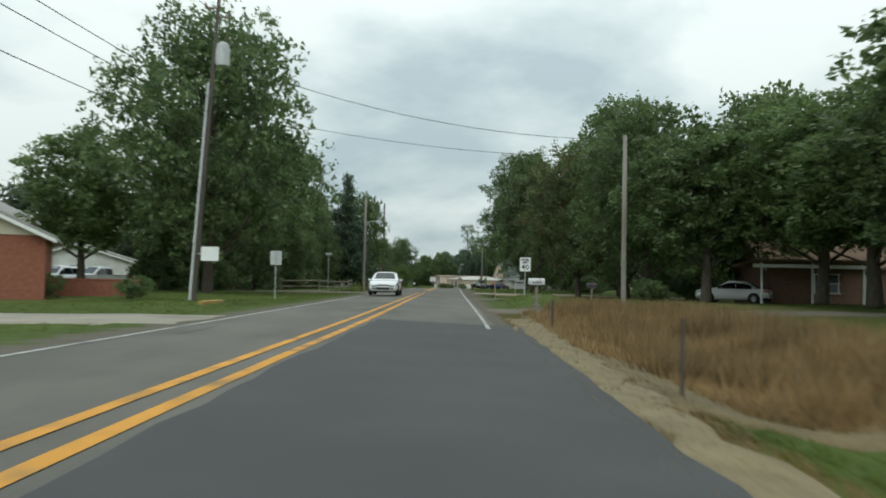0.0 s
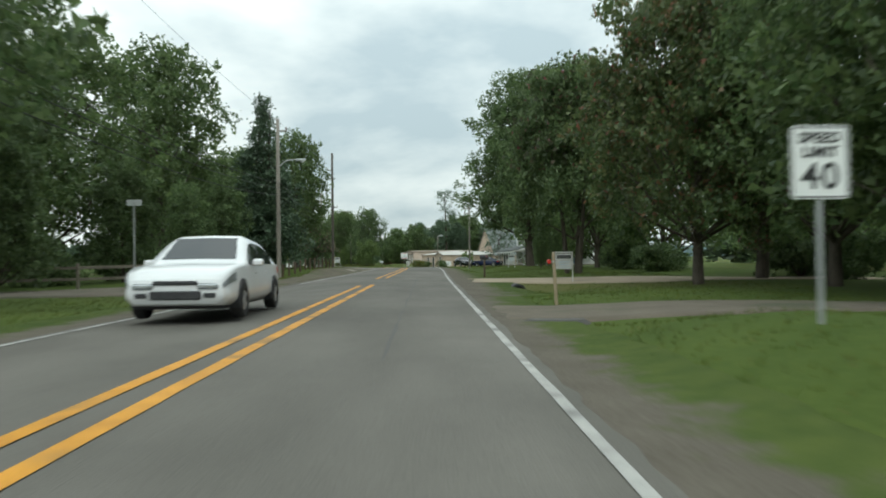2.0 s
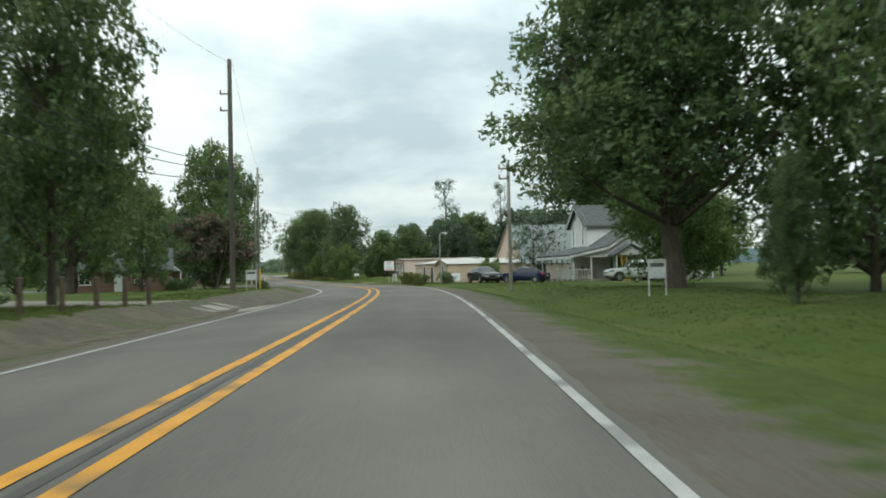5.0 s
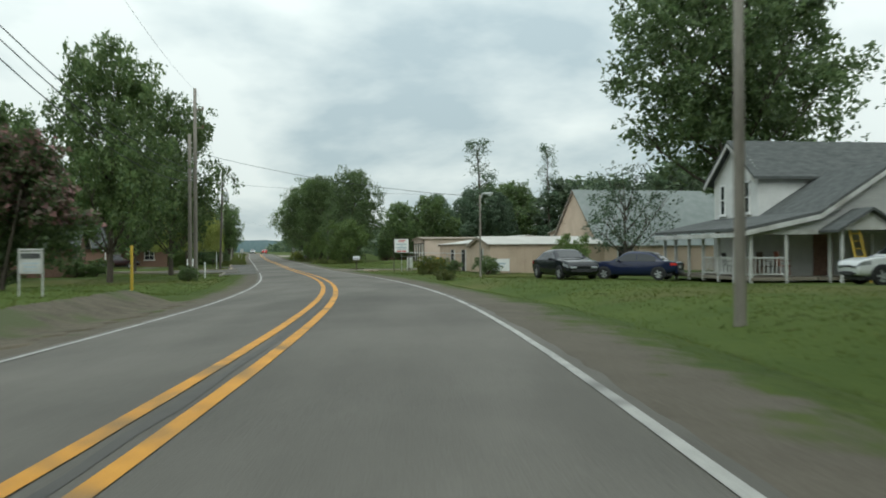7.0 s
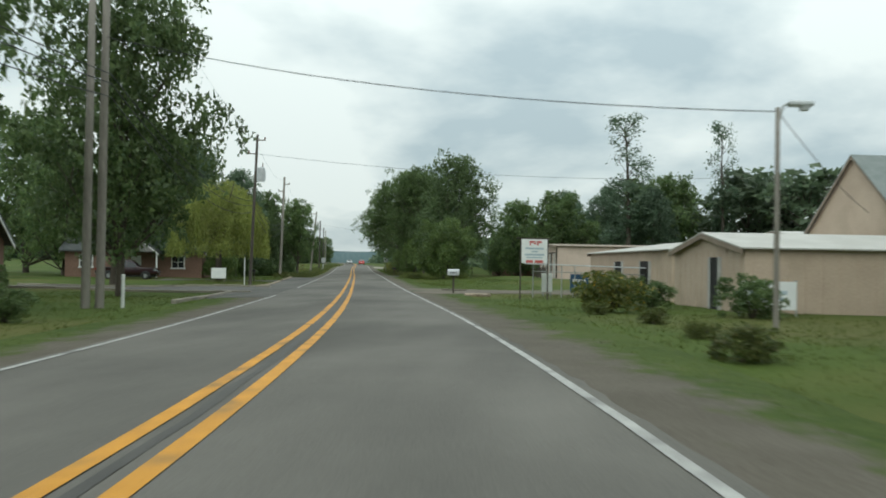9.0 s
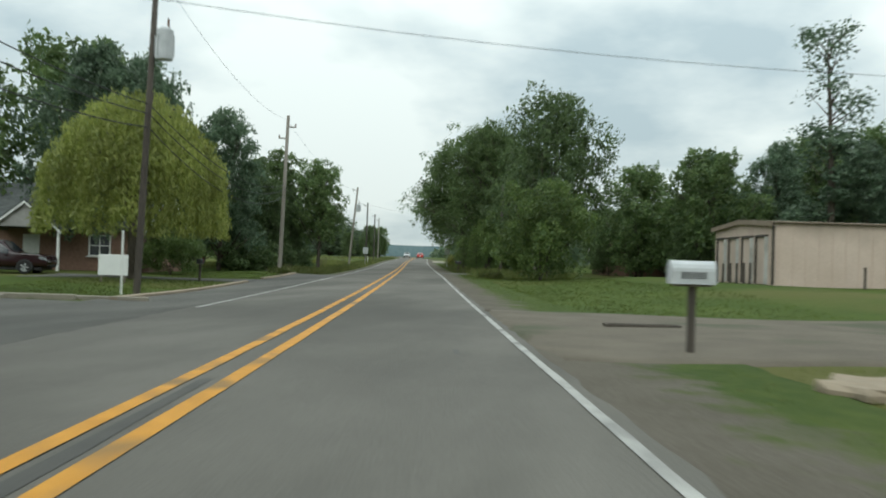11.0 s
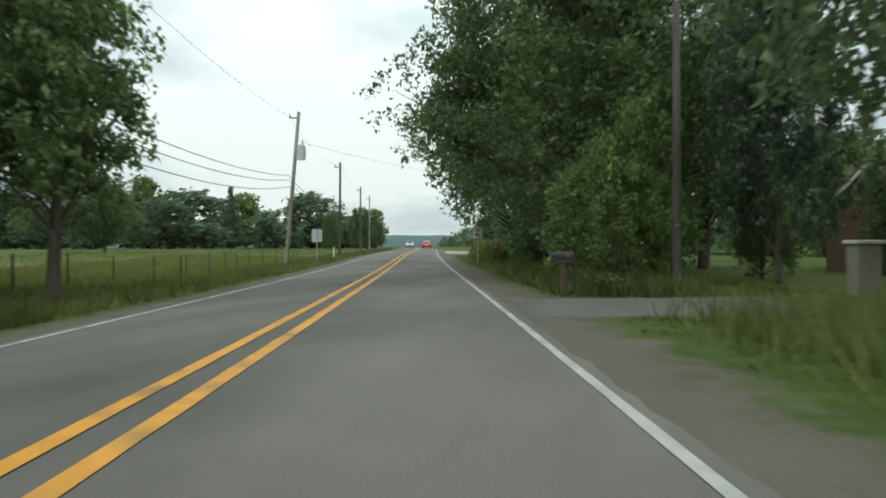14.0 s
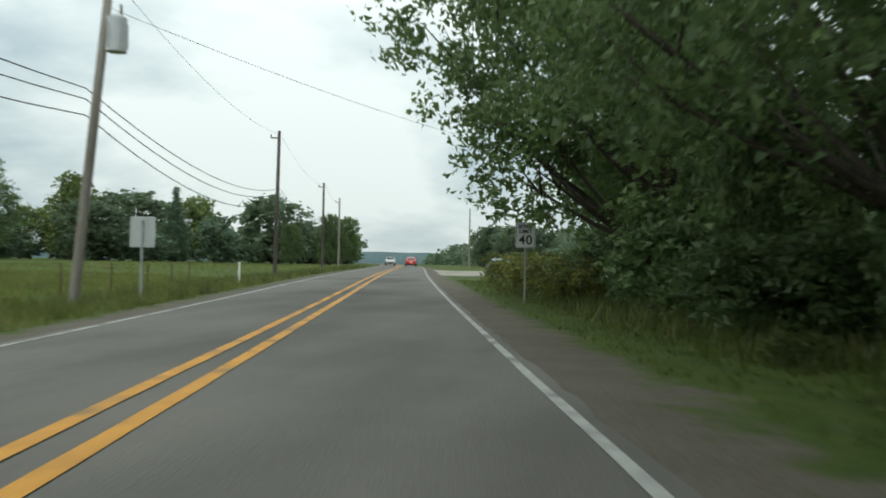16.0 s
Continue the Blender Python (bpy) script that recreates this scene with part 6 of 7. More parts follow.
        prism(bm, [(xa, za - 0.2), (xb, zb - 0.2), (xb, zb), (xa, za)], 0.07, "y")
        g = part("barge_board", bm, M["trim_worn"], t)
        g.data.transform(Matrix.Translation((0, -7.62, 0)))
    bm = bmesh.new()
    box(bm, (x0 - 0.3, -2.65, ze - 0.22), (0.06, 9.9, 0.2), 0, 0.01)
    part("fascia", bm, M["trim_worn"], t)
    bm = bmesh.new()
    box(bm, (3.4, -7.3, ze - 0.1), (12.8, 0.16, 0.22), 0, 0.01)
    part("porch_beam", bm, M["trim_worn"], t)
    bm = bmesh.new()
    box(bm, (-1.5, -2.6, 0.25), (3.0, 9.4, 0.14), 0, 0.01)
    part("porch_floor", bm, M["old_wood"], t)
    bm = bmesh.new()
    box(bm, (5.0, -6.3, 0.25), (9.8, 2.0, 0.14), 0, 0.01)
    part("porch_floor", bm, M["old_wood"], t)
    posts = [(-2.95, y) for y in (2.0, 0.6, -1.0, -2.6, -4.2, -5.7, -7.2)] + [(x, -7.25) for x in (-1.4, 0.6, 2.6, 4.8, 7.2, 9.4)]
    for x, y in posts:
        bm = bmesh.new()
        box(bm, (x, y, 1.2), (0.13, 0.13, 2.3), 0, 0.015)
        part("porch_post", bm, M["trim_worn"], t)
    for (xa, ya), (xb, yb) in (((-2.95, -7.2), (-2.95, -5.7)), ((-2.95, -5.7), (-2.95, -4.2)), ((-2.95, -4.2), (-2.95, -2.6)), ((-2.95, -7.2), (-1.4, -7.2)), ((2.6, -7.2), (4.8, -7.2))):
        rl = part("railing", bmesh.new(), M["trim_worn"], t)
        bm = bmesh.new()
        for z in (0.45, 1.15):
            box(bm, ((xa + xb) / 2, (ya + yb) / 2, z), (max(0.06, abs(xb - xa)), max(0.06, abs(yb - ya)), 0.07), 0, 0.008)
        bm.to_mesh(rl.data)
        bm.free()
        for k in range(1, 8):
            u = k / 8
            bm = bmesh.new()
            box(bm, (xa + (xb - xa) * u, ya + (yb - ya) * u, 0.8), (0.04, 0.04, 0.66))
            part("baluster", bm, M["trim_worn"], rl)
    # small entry gable over the steps
    bm = bmesh.new()
    prism(bm, [(-1.3, 2.3), (1.3, 2.3), (0, 3.05)], 0.1, "y")
    g = part("entry_gable", bm, M["siding"], t)
    g.data.transform(Matrix.Translation((1.6, -8.5, 0)))
    for sg in (-1, 1):
        bm = bmesh.new()
        prism(bm, [(0, 3.12), (sg * 1.6, 2.2), (sg * 1.6, 2.31), (0, 3.24)], 1.6, "y")
        g = part("entry_roof", bm, M["shingle"], t)
        g.data.transform(Matrix.Translation((1.6, -8.0, 0)))
        bm = bmesh.new()
        box(bm, (1.6 + sg * 1.25, -8.5, 1.1), (0.12, 0.12, 2.3), 0, 0.01)
        part("entry_post", bm, M["trim_worn"], t)
    window(t, 5.6, -5.12, 1.6, 1.5, 1.2, "y-", "window", "trim", 2, 2)
    window(t, 8.4, -5.12, 1.6, 0.9, 1.2, "y-")
    bm = bmesh.new()
    box(bm, (1.6, -5.12, 1.3), (0.95, 0.1, 2.05), 0, 0.01)
    d = part("door", bm, M["brick_brown"], t, "dark front door")
    bm = bmesh.new()
    box(bm, (1.95, -5.2, 1.25), (0.05, 0.08, 0.1), 0, 0.01)
    part("door_handle", bm, M["steel"], d)
    bm = bmesh.new()
    tube(bm, (8.6, 0.2, 5.6), (8.6, 0.2, 7.1), 0.09, 0.09, 8)
    part("flue_pipe", bm, M["steel"], t)
    return put(t, here(s, o, ang))


farmhouse(163.5, 20.8, -2)
t = thing("ladder", "yellowish wooden ladder leaning on the porch", "ladder")
for x in (-0.22, 0.22):
    bm = bmesh.new()
    tube(bm, (x, 0, 0), (x, 0.9, 2.5), 0.035, 0.03, 6)
    part("rail", bm, M["yellow_pipe"], t)
for k in range(8):
    bm = bmesh.new()
    u = (k + 0.5) / 8
    tube(bm, (-0.22, 0.9 * u, 2.5 * u), (0.22, 0.9 * u, 2.5 * u), 0.018, 0.018, 6)
    part("rung", bm, M["yellow_pipe"], t)
put(t, here(155.0, 21.6, 0))


# ---- things on the porch ----
def porch_chair(s, o, ang, mt, label):
    t = thing("porch_chair", label, "chair", "porch chairs")
    bm = bmesh.new()
    box(bm, (0, 0, 0.42), (0.52, 0.5, 0.06), 0, 0.015)
    part("seat", bm, M[mt], t)
    bm = bmesh.new()
    box(bm, (0, 0.26, 0.75), (0.5, 0.05, 0.62), 0, 0.015, -0.15)
    part("backrest", bm, M[mt], t)
    for x in (-0.23, 0.23):
        for y in (-0.2, 0.2):
            bm = bmesh.new()
            tube(bm, (x, y, 0), (x, y, 0.42), 0.022, 0.02, 6)
            part("leg", bm, M[mt], t)
        bm = bmesh.new()
        box(bm, (x * 1.1, 0.02, 0.64), (0.05, 0.48, 0.04), 0, 0.01)
        part("armrest", bm, M[mt], t)
    return put(t, here(s, o, ang, 0.32))


porch_chair(157.6, 19.6, 80, "brick", "faded red chair on a farmhouse porch")
porch_chair(158.8, 19.5, 95, "post_wood", "brown wooden chair on a farmhouse porch")
porch_chair(162.2, 19.7, 85, "black_plastic", "dark chair on a farmhouse porch")
for s, o, w, h, mt, lab in ((159.9, 19.7, 0.7, 0.75, "brick_brown", "brown storage box on a farmhouse porch"), (156.7, 25.0, 0.9, 0.6, "post_wood", "dark wooden crate on a farmhouse porch"), (156.9, 27.2, 0.6, 0.9, "sign_blue", "blue storage bin on a farmhouse porch")):
    t = thing("storage_box", lab, "box", "porch boxes")
    bm = bmesh.new()
    box(bm, (0, 0, h / 2), (w, 0.55, h), 0, 0.02)
    part("body", bm, M[mt], t)
    bm = bmesh.new()
    box(bm, (0, 0, h + 0.03), (w + 0.05, 0.6, 0.06), 0, 0.015)
    part("lid", bm, M[mt], t)
    put(t, here(s, o, 4, 0.32))


# ---- sheds, barn and workshop ----
def metal_shed(s, o, ang, w, d, eave, ridge, wall, roof, label, axis="y", doors=(), ribs=True, shut=False):
    t = thing("metal_shed", label, "shed", "buildings")
    bm = bmesh.new()
    gable_walls(bm, w, d, eave, ridge, axis)
    wl_ = part("wall", bm, M[wall], t)
    roof_slabs(t, w, d, eave, ridge, roof, axis, 0.2, 0.05, "roof_edge")
    if ribs:
        bm = bmesh.new()
        for k in range(int(w / 0.6)):
            box(bm, (-w / 2 + 0.3 + k * 0.6, -d / 2 - 0.012, eave / 2), (0.06, 0.025, eave))
        for k in range(int(d / 0.6)):
            box(bm, (-w / 2 - 0.012, -d / 2 + 0.3 + k * 0.6, eave / 2), (0.025, 0.06, eave))
        part("wall_ribs", bm, M[wall], wl_)
    for x, y, dw, dh, face in doors:
        bm = bmesh.new()
        if face == "x-":
            box(bm, (x - 0.02, y, dh / 2), (0.08, dw, dh), 0, 0.01)
        else:
            box(bm, (x, y - 0.02, dh / 2), (dw, 0.08, dh), 0, 0.01)
        if shut:
            leaf = part("roller_door", bm, M[wall], t, "closed pale roller door")
            bm = bmesh.new()
            for k in range(1, 8):
                box(bm, (x - 0.062, y, dh * k / 8), (0.012, dw - 0.1, 0.03))
            part("slat", bm, M[wall], leaf)
            bm = bmesh.new()
            box(bm, (x - 0.08, y, dh + 0.05), (0.18, dw + 0.1, 0.1), 0, 0.01)
            part("lintel", bm, M["pole_dark"], t)
        else:
            # a near-black panel on the wall is the painted shade of the opening
            part("doorway", bm, M["void_shade"], t, "near-black panel as the shade of an open doorway")
        for e in (-1, 1):
            bm = bmesh.new()
            if face == "x-":
                box(bm, (x - 0.05, y + e * dw / 2, dh / 2), (0.2 if shut else 0.12, 0.1, dh), 0, 0.01)
            else:
                box(bm, (x + e * dw / 2, y - 0.05, dh / 2), (0.1, 0.12, dh), 0, 0.01)
            # on shut doors one jamb is dark, its shadow put into the colour
            part("door_jamb", bm, M["pole_dark" if shut and e > 0 else "trim_worn"], t)
    return put(t, here(s, o, ang))


metal_shed(187.5, 18.0, -2, 9.0, 7.0, 2.15, 2.75, "tan_metal", "white_roof", "low tan metal shed with a white roof", "x", ((-4.5, -1.0, 0.9, 1.9, "x-"),))
metal_shed(203.5, 20.5, -2, 10.0, 16.0, 2.5, 3.2, "tan_metal", "white_roof", "long low tan metal building with a white roof", "y", ((-2.5, -8.0, 1.4, 2.0, "y-"), (1.0, -8.0, 1.2, 2.0, "y-"), (-5.0, -4, 1.6, 2.0, "x-"), (-5.0, 1, 1.6, 2.0, "x-")))
metal_shed(197.6, 35.9, 0, 21.0, 12.0, 2.3, 7.4, "tan_metal", "shingle_green", "large barn with a broad grey-green roof", "x", ((-8.2, -6.0, 1.4, 2.1, "y-"),), ribs=False)
shop = metal_shed(234.0, 25.3, -2, 14.5, 8.4, 2.8, 3.05, "pink_metal", "roof_edge", "pale pinkish metal workshop with closed roller doors", "x", tuple((-7.25, y, 1.25, 2.2, "x-") for y in (-2.9, -1.0, 1.0, 2.9)), shut=True)
for x, w in ((-7.28, 0.12), (2.4, 0.06), (4.9, 0.06)):
    bm = bmesh.new()
    box(bm, (x, -4.25, 1.35 if w > 0.1 else 1.1), (w, 0.09, 2.7 if w > 0.1 else 2.2), 0, 0.01)
    part("corner_trim" if w > 0.1 else "door_track", bm, M["pole_dark"], shop)
bm = bmesh.new()
box(bm, (3.6, -4.27, 2.24), (2.9, 0.1, 0.1), 0, 0.01)
part("door_rail", bm, M["pole_dark"], shop)
for s, o in ((230.4, 17.0), (231.4, 17.1), (232.3, 17.1), (233.4, 17.2), (234.4, 17.2), (235.5, 17.3), (236.6, 17.3), (229.0, 21.6), (229.0, 25.0)):
    stake(s, o, 0.95, 0.06, "pole_dark", "short dark steel bollard before a workshop door", "bollard", "bollards")
metal_shed(222.5, 40.0, -2, 12, 10, 3.6, 4.2, "pink_metal", "white_roof", "pale metal workshop further from the road", "x", ((-2, -5.0, 2.4, 2.6, "y-"),))


# ---- roadside business sign and rack ----
t = thing("business_sign", "white sign board with faded print on a steel frame", "sign", "business signs")
for x in (-0.68, 0.68):
    bm = bmesh.new()
    tube(bm, (x, 0.04, -0.2), (x, 0.04, 2.95), 0.035, 0.035, 8)
    part("leg", bm, M["pole_dark"], t)
bm = bmesh.new()
box(bm, (0, 0.04, 2.95), (1.75, 0.05, 0.05), 0, 0.005)
part("top_rail", bm, M["pole_dark"], t)
bm = bmesh.new()
box(bm, (0, 0, 2.33), (1.28, 0.03, 1.16), 0, 0.005)
b = part("board", bm, M["sign_white"], t)
bar_parts("logo_shape", ((-0.22, 2.72, 0.06, 0.22), (-0.12, 2.78, 0.16, 0.09), (0.02, 2.70, 0.14, 0.06), (0.02, 2.78, 0.14, 0.05), (0.16, 2.72, 0.06, 0.22), (0.26, 2.77, 0.16, 0.09)), -0.02, M["sign_red"], b, "faded red logo shape")
bar_parts("print_bar", ((0.0, 2.46, 0.9, 0.09), (0.0, 2.31, 0.3, 0.07), (0.0, 2.16, 0.95, 0.09), (0.0, 2.02, 0.8, 0.06)), -0.02, M["sign_grey"], b, "faded blue-grey print bar")
bar_parts("number_bar", ((-0.25, 1.83, 0.35, 0.13), (0.22, 1.83, 0.42, 0.13)), -0.02, M["sign_red"], b, "faded red print bar")
put(t, here(197.4, 9.04, 4))
t = thing("display_rack", "steel pipe rack with a long canopy rail", "rack", "business signs")
for x in (0.0, 1.5, 2.2, 4.3, 6.2, 8.4):
    bm = bmesh.new()
    tube(bm, (x, 0, -0.2), (x, 0, 1.62 - 0.02 * x), 0.03, 0.03, 8)
    part("leg", bm, M["steel"], t)
bm = bmesh.new()
box(bm, (4.2, 0, 1.6), (9.2, 0.5, 0.06), 0, 0.01, 0, 0.02)
part("canopy", bm, M["can_grey"], t)
bm = bmesh.new()
tube(bm, (0, 0, 1.32), (8.4, 0, 1.16), 0.022, 0.022, 6)
part("rail", bm, M["steel"], t)
put(t, here(199.4, 9.4, 3))
for x, w, h, z, mt, lab in ((12.0, 0.95, 0.95, 0.25, "sign_blue", "blue sign board with pale lettering bars"), (13.1, 0.75, 0.8, 0.45, "sign_yellow", "plain yellow sign board"), (10.3, 0.55, 0.95, 0.25, "sign_white", "white sheet leaning on a rack")):
    t = thing("sign_board", lab, "sign", "business signs")
    bm = bmesh.new()
    box(bm, (0, 0, z + h / 2), (w, 0.04, h), 0, 0.01)
    b = part("board", bm, M[mt], t)
    if mt == "sign_blue":
        bar_parts("print_bar", tuple((-0.3 + 0.15 * k, z + h * 0.62, 0.1, 0.2) for k in range(5)), -0.026, M["sign_white"], b)
    for e in (-1, 1):
        bm = bmesh.new()
        box(bm, (e * w * 0.35, 0.04, z / 2 + 0.1), (0.05, 0.05, z + 0.3), 0, 0.005)
        part("leg", bm, M["steel"], t)
    put(t, here(200.2, x, 0))
t = thing("banner", "white banner board with faint print beside weeds", "sign", "business signs")
bm = bmesh.new()
box(bm, (0, 0, 0.65), (1.8, 0.03, 0.9), 0, 0.005)
b = part("board", bm, M["sign_white"], t)
bar_parts("print_bar", ((0, 0.75, 1.2, 0.12), (0.1, 0.55, 0.8, 0.1)), -0.02, M["sign_grey"], b)
for e in (-1, 1):
    bm = bmesh.new()
    box(bm, (e * 0.9, 0.03, 0.5), (0.05, 0.05, 1.3))
    part("leg", bm, M["steel"], t)
put(t, here(183.0, 13.6, -4))
t = thing("lawn_sign", "plain white board sign on a corner lawn", "sign", "yard signs")
bm = bmesh.new()
box(bm, (0, 0, 0.72), (1.15, 0.04, 0.85), 0, 0.01)
part("board", bm, M["sign_white"], t)
for e in (-1, 1):
    bm = bmesh.new()
    box(bm, (e * 0.45, 0.04, 0.35), (0.06, 0.06, 0.9), 0, 0.006)
    part("leg", bm, M["old_wood"], t)
put(t, here(226.9, -10.6, 10))
t = thing("culvert", "dark concrete culvert mouth in a grassy ditch", "culvert")
bm = bmesh.new()
pts = [(0.27 * math.cos(a), 0.27 * math.sin(a)) for a in np.linspace(0, 6.283, 17)[:-1]]
prism(bm, pts, 1.2, "y")
# solid near-black plug, painted as the shade inside the pipe
part("mouth", bm, M["void_shade"], t)
bm = bmesh.new()
loops = [[bm.verts.new((q * math.cos(a), y, q * math.sin(a))) for a in np.linspace(0, 6.2832, 25)[:-1]] for y, q in ((-0.67, 0.28), (-0.67, 0.35), (0.63, 0.35), (0.63, 0.28))]
for j in range(4):
    for k in range(24):
        bm.faces.new((loops[j][k], loops[j][(k + 1) % 24], loops[(j + 1) % 4][(k + 1) % 24], loops[(j + 1) % 4][k]))
bmesh.ops.recalc_face_normals(bm, faces=bm.faces)
part("pipe", bm, M["asphalt_new"], t)
put(t, here(73.0, 6.2, 0, -0.2))
bm = bmesh.new()
bmesh.ops.create_uvsphere(bm, u_segments=18, v_segments=9, radius=1.0)
for v in bm.verts:
    w = 1 + 0.22 * math.sin(5 * v.co.x + 2) * math.cos(7 * v.co.y) + 0.1 * math.sin(13 * v.co.x + 9 * v.co.y)
    v.co = Vector((v.co.x * 0.66 * w, v.co.y * 0.62 * w, min(max(v.co.z, -0.3), 0.55) * 0.16 * w))
put(tagged(new("concrete_slab", done(bm, "concrete_slab", M["tan_drive"])), "broken tan concrete slab lying in the grass", "slab"), here(200.7, 6.8, 20, 0.04))
# low rail across the gap under the roadside trees
rail_fence([(303.6, 9.8), (303.2, 13.4), (302.8, 17.0), (302.4, 20.6)], "dark single-rail wooden fence under the trees", 1.1, (0.95,), "pole_dark")


# ---- vehicles ----
def car(name, label, paint, length=4.6, width=1.78, height=1.44, style="sedan"):
    """Local y forward. A lofted body with glazing, wheels, lamps and bumpers as parts."""
    t = thing(name, label, "car", "vehicles")
    L, Wd, Hh = length / 2, width / 2, height
    if style == "sedan":
        prof = [(-1.0, 0.52, 0.80, 0.80, 0.86), (-0.94, 0.40, 0.88, 0.90, 0.93), (-0.70, 0.30, 0.92, 0.97, 0.98), (-0.42, 0.24, 0.90, 1.36, 1.0), (-0.12, 0.22, 0.90, Hh, 1.0), (0.12, 0.22, 0.90, Hh * 0.985, 1.0), (0.44, 0.22, 0.92, 1.0, 1.0), (0.74, 0.24, 0.86, 0.93, 0.99), (0.93, 0.26, 0.76, 0.84, 0.95), (1.0, 0.30, 0.62, 0.70, 0.86)]
        glass = ((2, 3, "rear_window"), (6, 5, "windscreen"))
        sides = ((2.55, 4.0), (4.05, 5.75))
    elif style == "pickup":
        prof = [(-1.0, 0.50, 0.96, 1.0, 0.95), (-0.97, 0.42, 1.0, 1.05, 0.98), (-0.34, 0.36, 1.02, 1.06, 1.0), (-0.29, 0.34, 1.03, Hh * 0.95, 1.0), (-0.08, 0.34, 1.03, Hh, 1.0), (0.14, 0.34, 1.02, Hh * 0.97, 1.0), (0.40, 0.34, 1.02, 1.12, 1.0), (0.80, 0.36, 0.98, 1.06, 0.98), (0.96, 0.40, 0.90, 0.95, 0.94), (1.0, 0.46, 0.72, 0.76, 0.86)]
        glass = ((6, 5, "windscreen"),)
        sides = ((3.15, 4.3), (4.4, 5.6))
    else:
        prof = [(-1.0, 0.45, 0.95, 0.96, 0.94), (-0.97, 0.36, 1.0, 1.15, 0.97), (-0.86, 0.30, 1.02, Hh * 0.97, 1.0), (-0.40, 0.28, 1.02, Hh, 1.0), (0.05, 0.28, 1.0, Hh * 0.985, 1.0), (0.36, 0.28, 0.99, 1.06, 1.0), (0.72, 0.32, 0.94, 0.99, 0.98), (0.95, 0.38, 0.84, 0.88, 0.93), (1.0, 0.45, 0.70, 0.72, 0.84)]
        glass = ((1, 2, "rear_window"), (5, 4, "windscreen"))
        sides = ((2.15, 3.1), (3.15, 4.0), (4.05, 4.8))

    def ring(u):
        i = min(int(u), len(prof) - 2)
        f = u - i
        p0, p1, p2, p3 = (prof[max(0, min(len(prof) - 1, i + k))] for k in (-1, 0, 1, 2))
        y, zb, zs, zr, wf = (0.5 * (2 * p1[k] + (p2[k] - p0[k]) * f * 0.8 + (2 * p0[k] - 5 * p1[k] + 4 * p2[k] - p3[k]) * f * f * 0.8 + (3 * p1[k] - 3 * p2[k] + p3[k] - p0[k]) * f ** 3 * 0.8 + (p2[k] - p1[k]) * 0.4 * f) for k in range(5))
        w = Wd * wf
        tall = max(0.0, (zr - zs) / (Hh - 0.9))
        wr = w * (0.98 - 0.22 * min(1, tall))
        return [(w * 0.86, y * L, zb), (w, y * L, zb + 0.12), (w * 1.005, y * L, (zb + zs) / 2), (w * 0.97, y * L, zs), (wr, y * L, zs + (zr - zs) * 0.88), (wr * 0.8, y * L, zr), (0, y * L, zr + 0.015)]

    bm = bmesh.new()
    n = (len(prof) - 1) * 5 + 1
    rows = []
    for k in range(n):
        r = ring(k / 5)
        full = r + [(-x, y, z) for x, y, z in r[-2::-1]]
        rows.append([bm.verts.new(p) for p in full])
    m = len(rows[0])
    for a, b in zip(rows, rows[1:]):
        for k in range(m - 1):
            bm.faces.new((a[k], a[k + 1], b[k + 1], b[k]))
        bm.faces.new((a[m - 1], a[0], b[0], b[m - 1]))
    bm.faces.new(rows[0])
    bm.faces.new(rows[-1][::-1])
    body = part("body", bm, M[paint], t, smooth=True)

    def sheet(pts, name, mat_key, parent=body, push=0.012):
        """A slightly proud panel through a grid of points."""
        bm = bmesh.new()
        g = [[bm.verts.new(p) for p in row] for row in pts]
        for a, b in zip(g, g[1:]):
            for k in range(len(a) - 1):
                bm.faces.new((a[k], a[k + 1], b[k + 1], b[k]))
        bmesh.ops.recalc_face_normals(bm, faces=bm.faces)
        c = Vector((0, 0, 0.7))
        mean = sum((f.normal.dot(f.calc_center_median() - c) for f in bm.faces))
        if mean < 0:
            bmesh.ops.reverse_faces(bm, faces=bm.faces)
        bm.normal_update()
        for v in bm.verts:
            v.co += v.normal * push
        geom = bmesh.ops.extrude_face_region(bm, geom=list(bm.faces))
        for v in [e for e in geom["geom"] if isinstance(e, bmesh.types.BMVert)]:
            v.co -= v.normal * 0.008
        return part(name, bm, M[mat_key], parent)

    for a, b, nm in glass:
        pts = []
        for f in (0.12, 0.5, 0.92):
            r = ring(a + (b - a) * f)
            w = r[5][0] * 0.98
            z, y = r[6][2], r[6][1]
            pts.append([(w * k, y, z - 0.012 * abs(k)) for k in (-1, -0.5, 0, 0.5, 1)])
        sheet(pts, nm, "car_glass")
    for sg in (-1, 1):
        for u0, u1 in sides:
            pts = []
            for hgt in (0.10, 0.5, 0.86):
                row = []
                for k in range(5):
                    u = u0 + (u1 - u0) * k / 4
                    r = ring(u)
                    p, q = Vector(r[3]), Vector(r[4])
                    v = p.lerp(q, hgt)
                    row.append((sg * (v.x + 0.004), v.y, v.z))
                pts.append(row)
            sheet(pts, "side_window", "car_glass")
    wy = 0.62 if style == "sedan" else 0.60
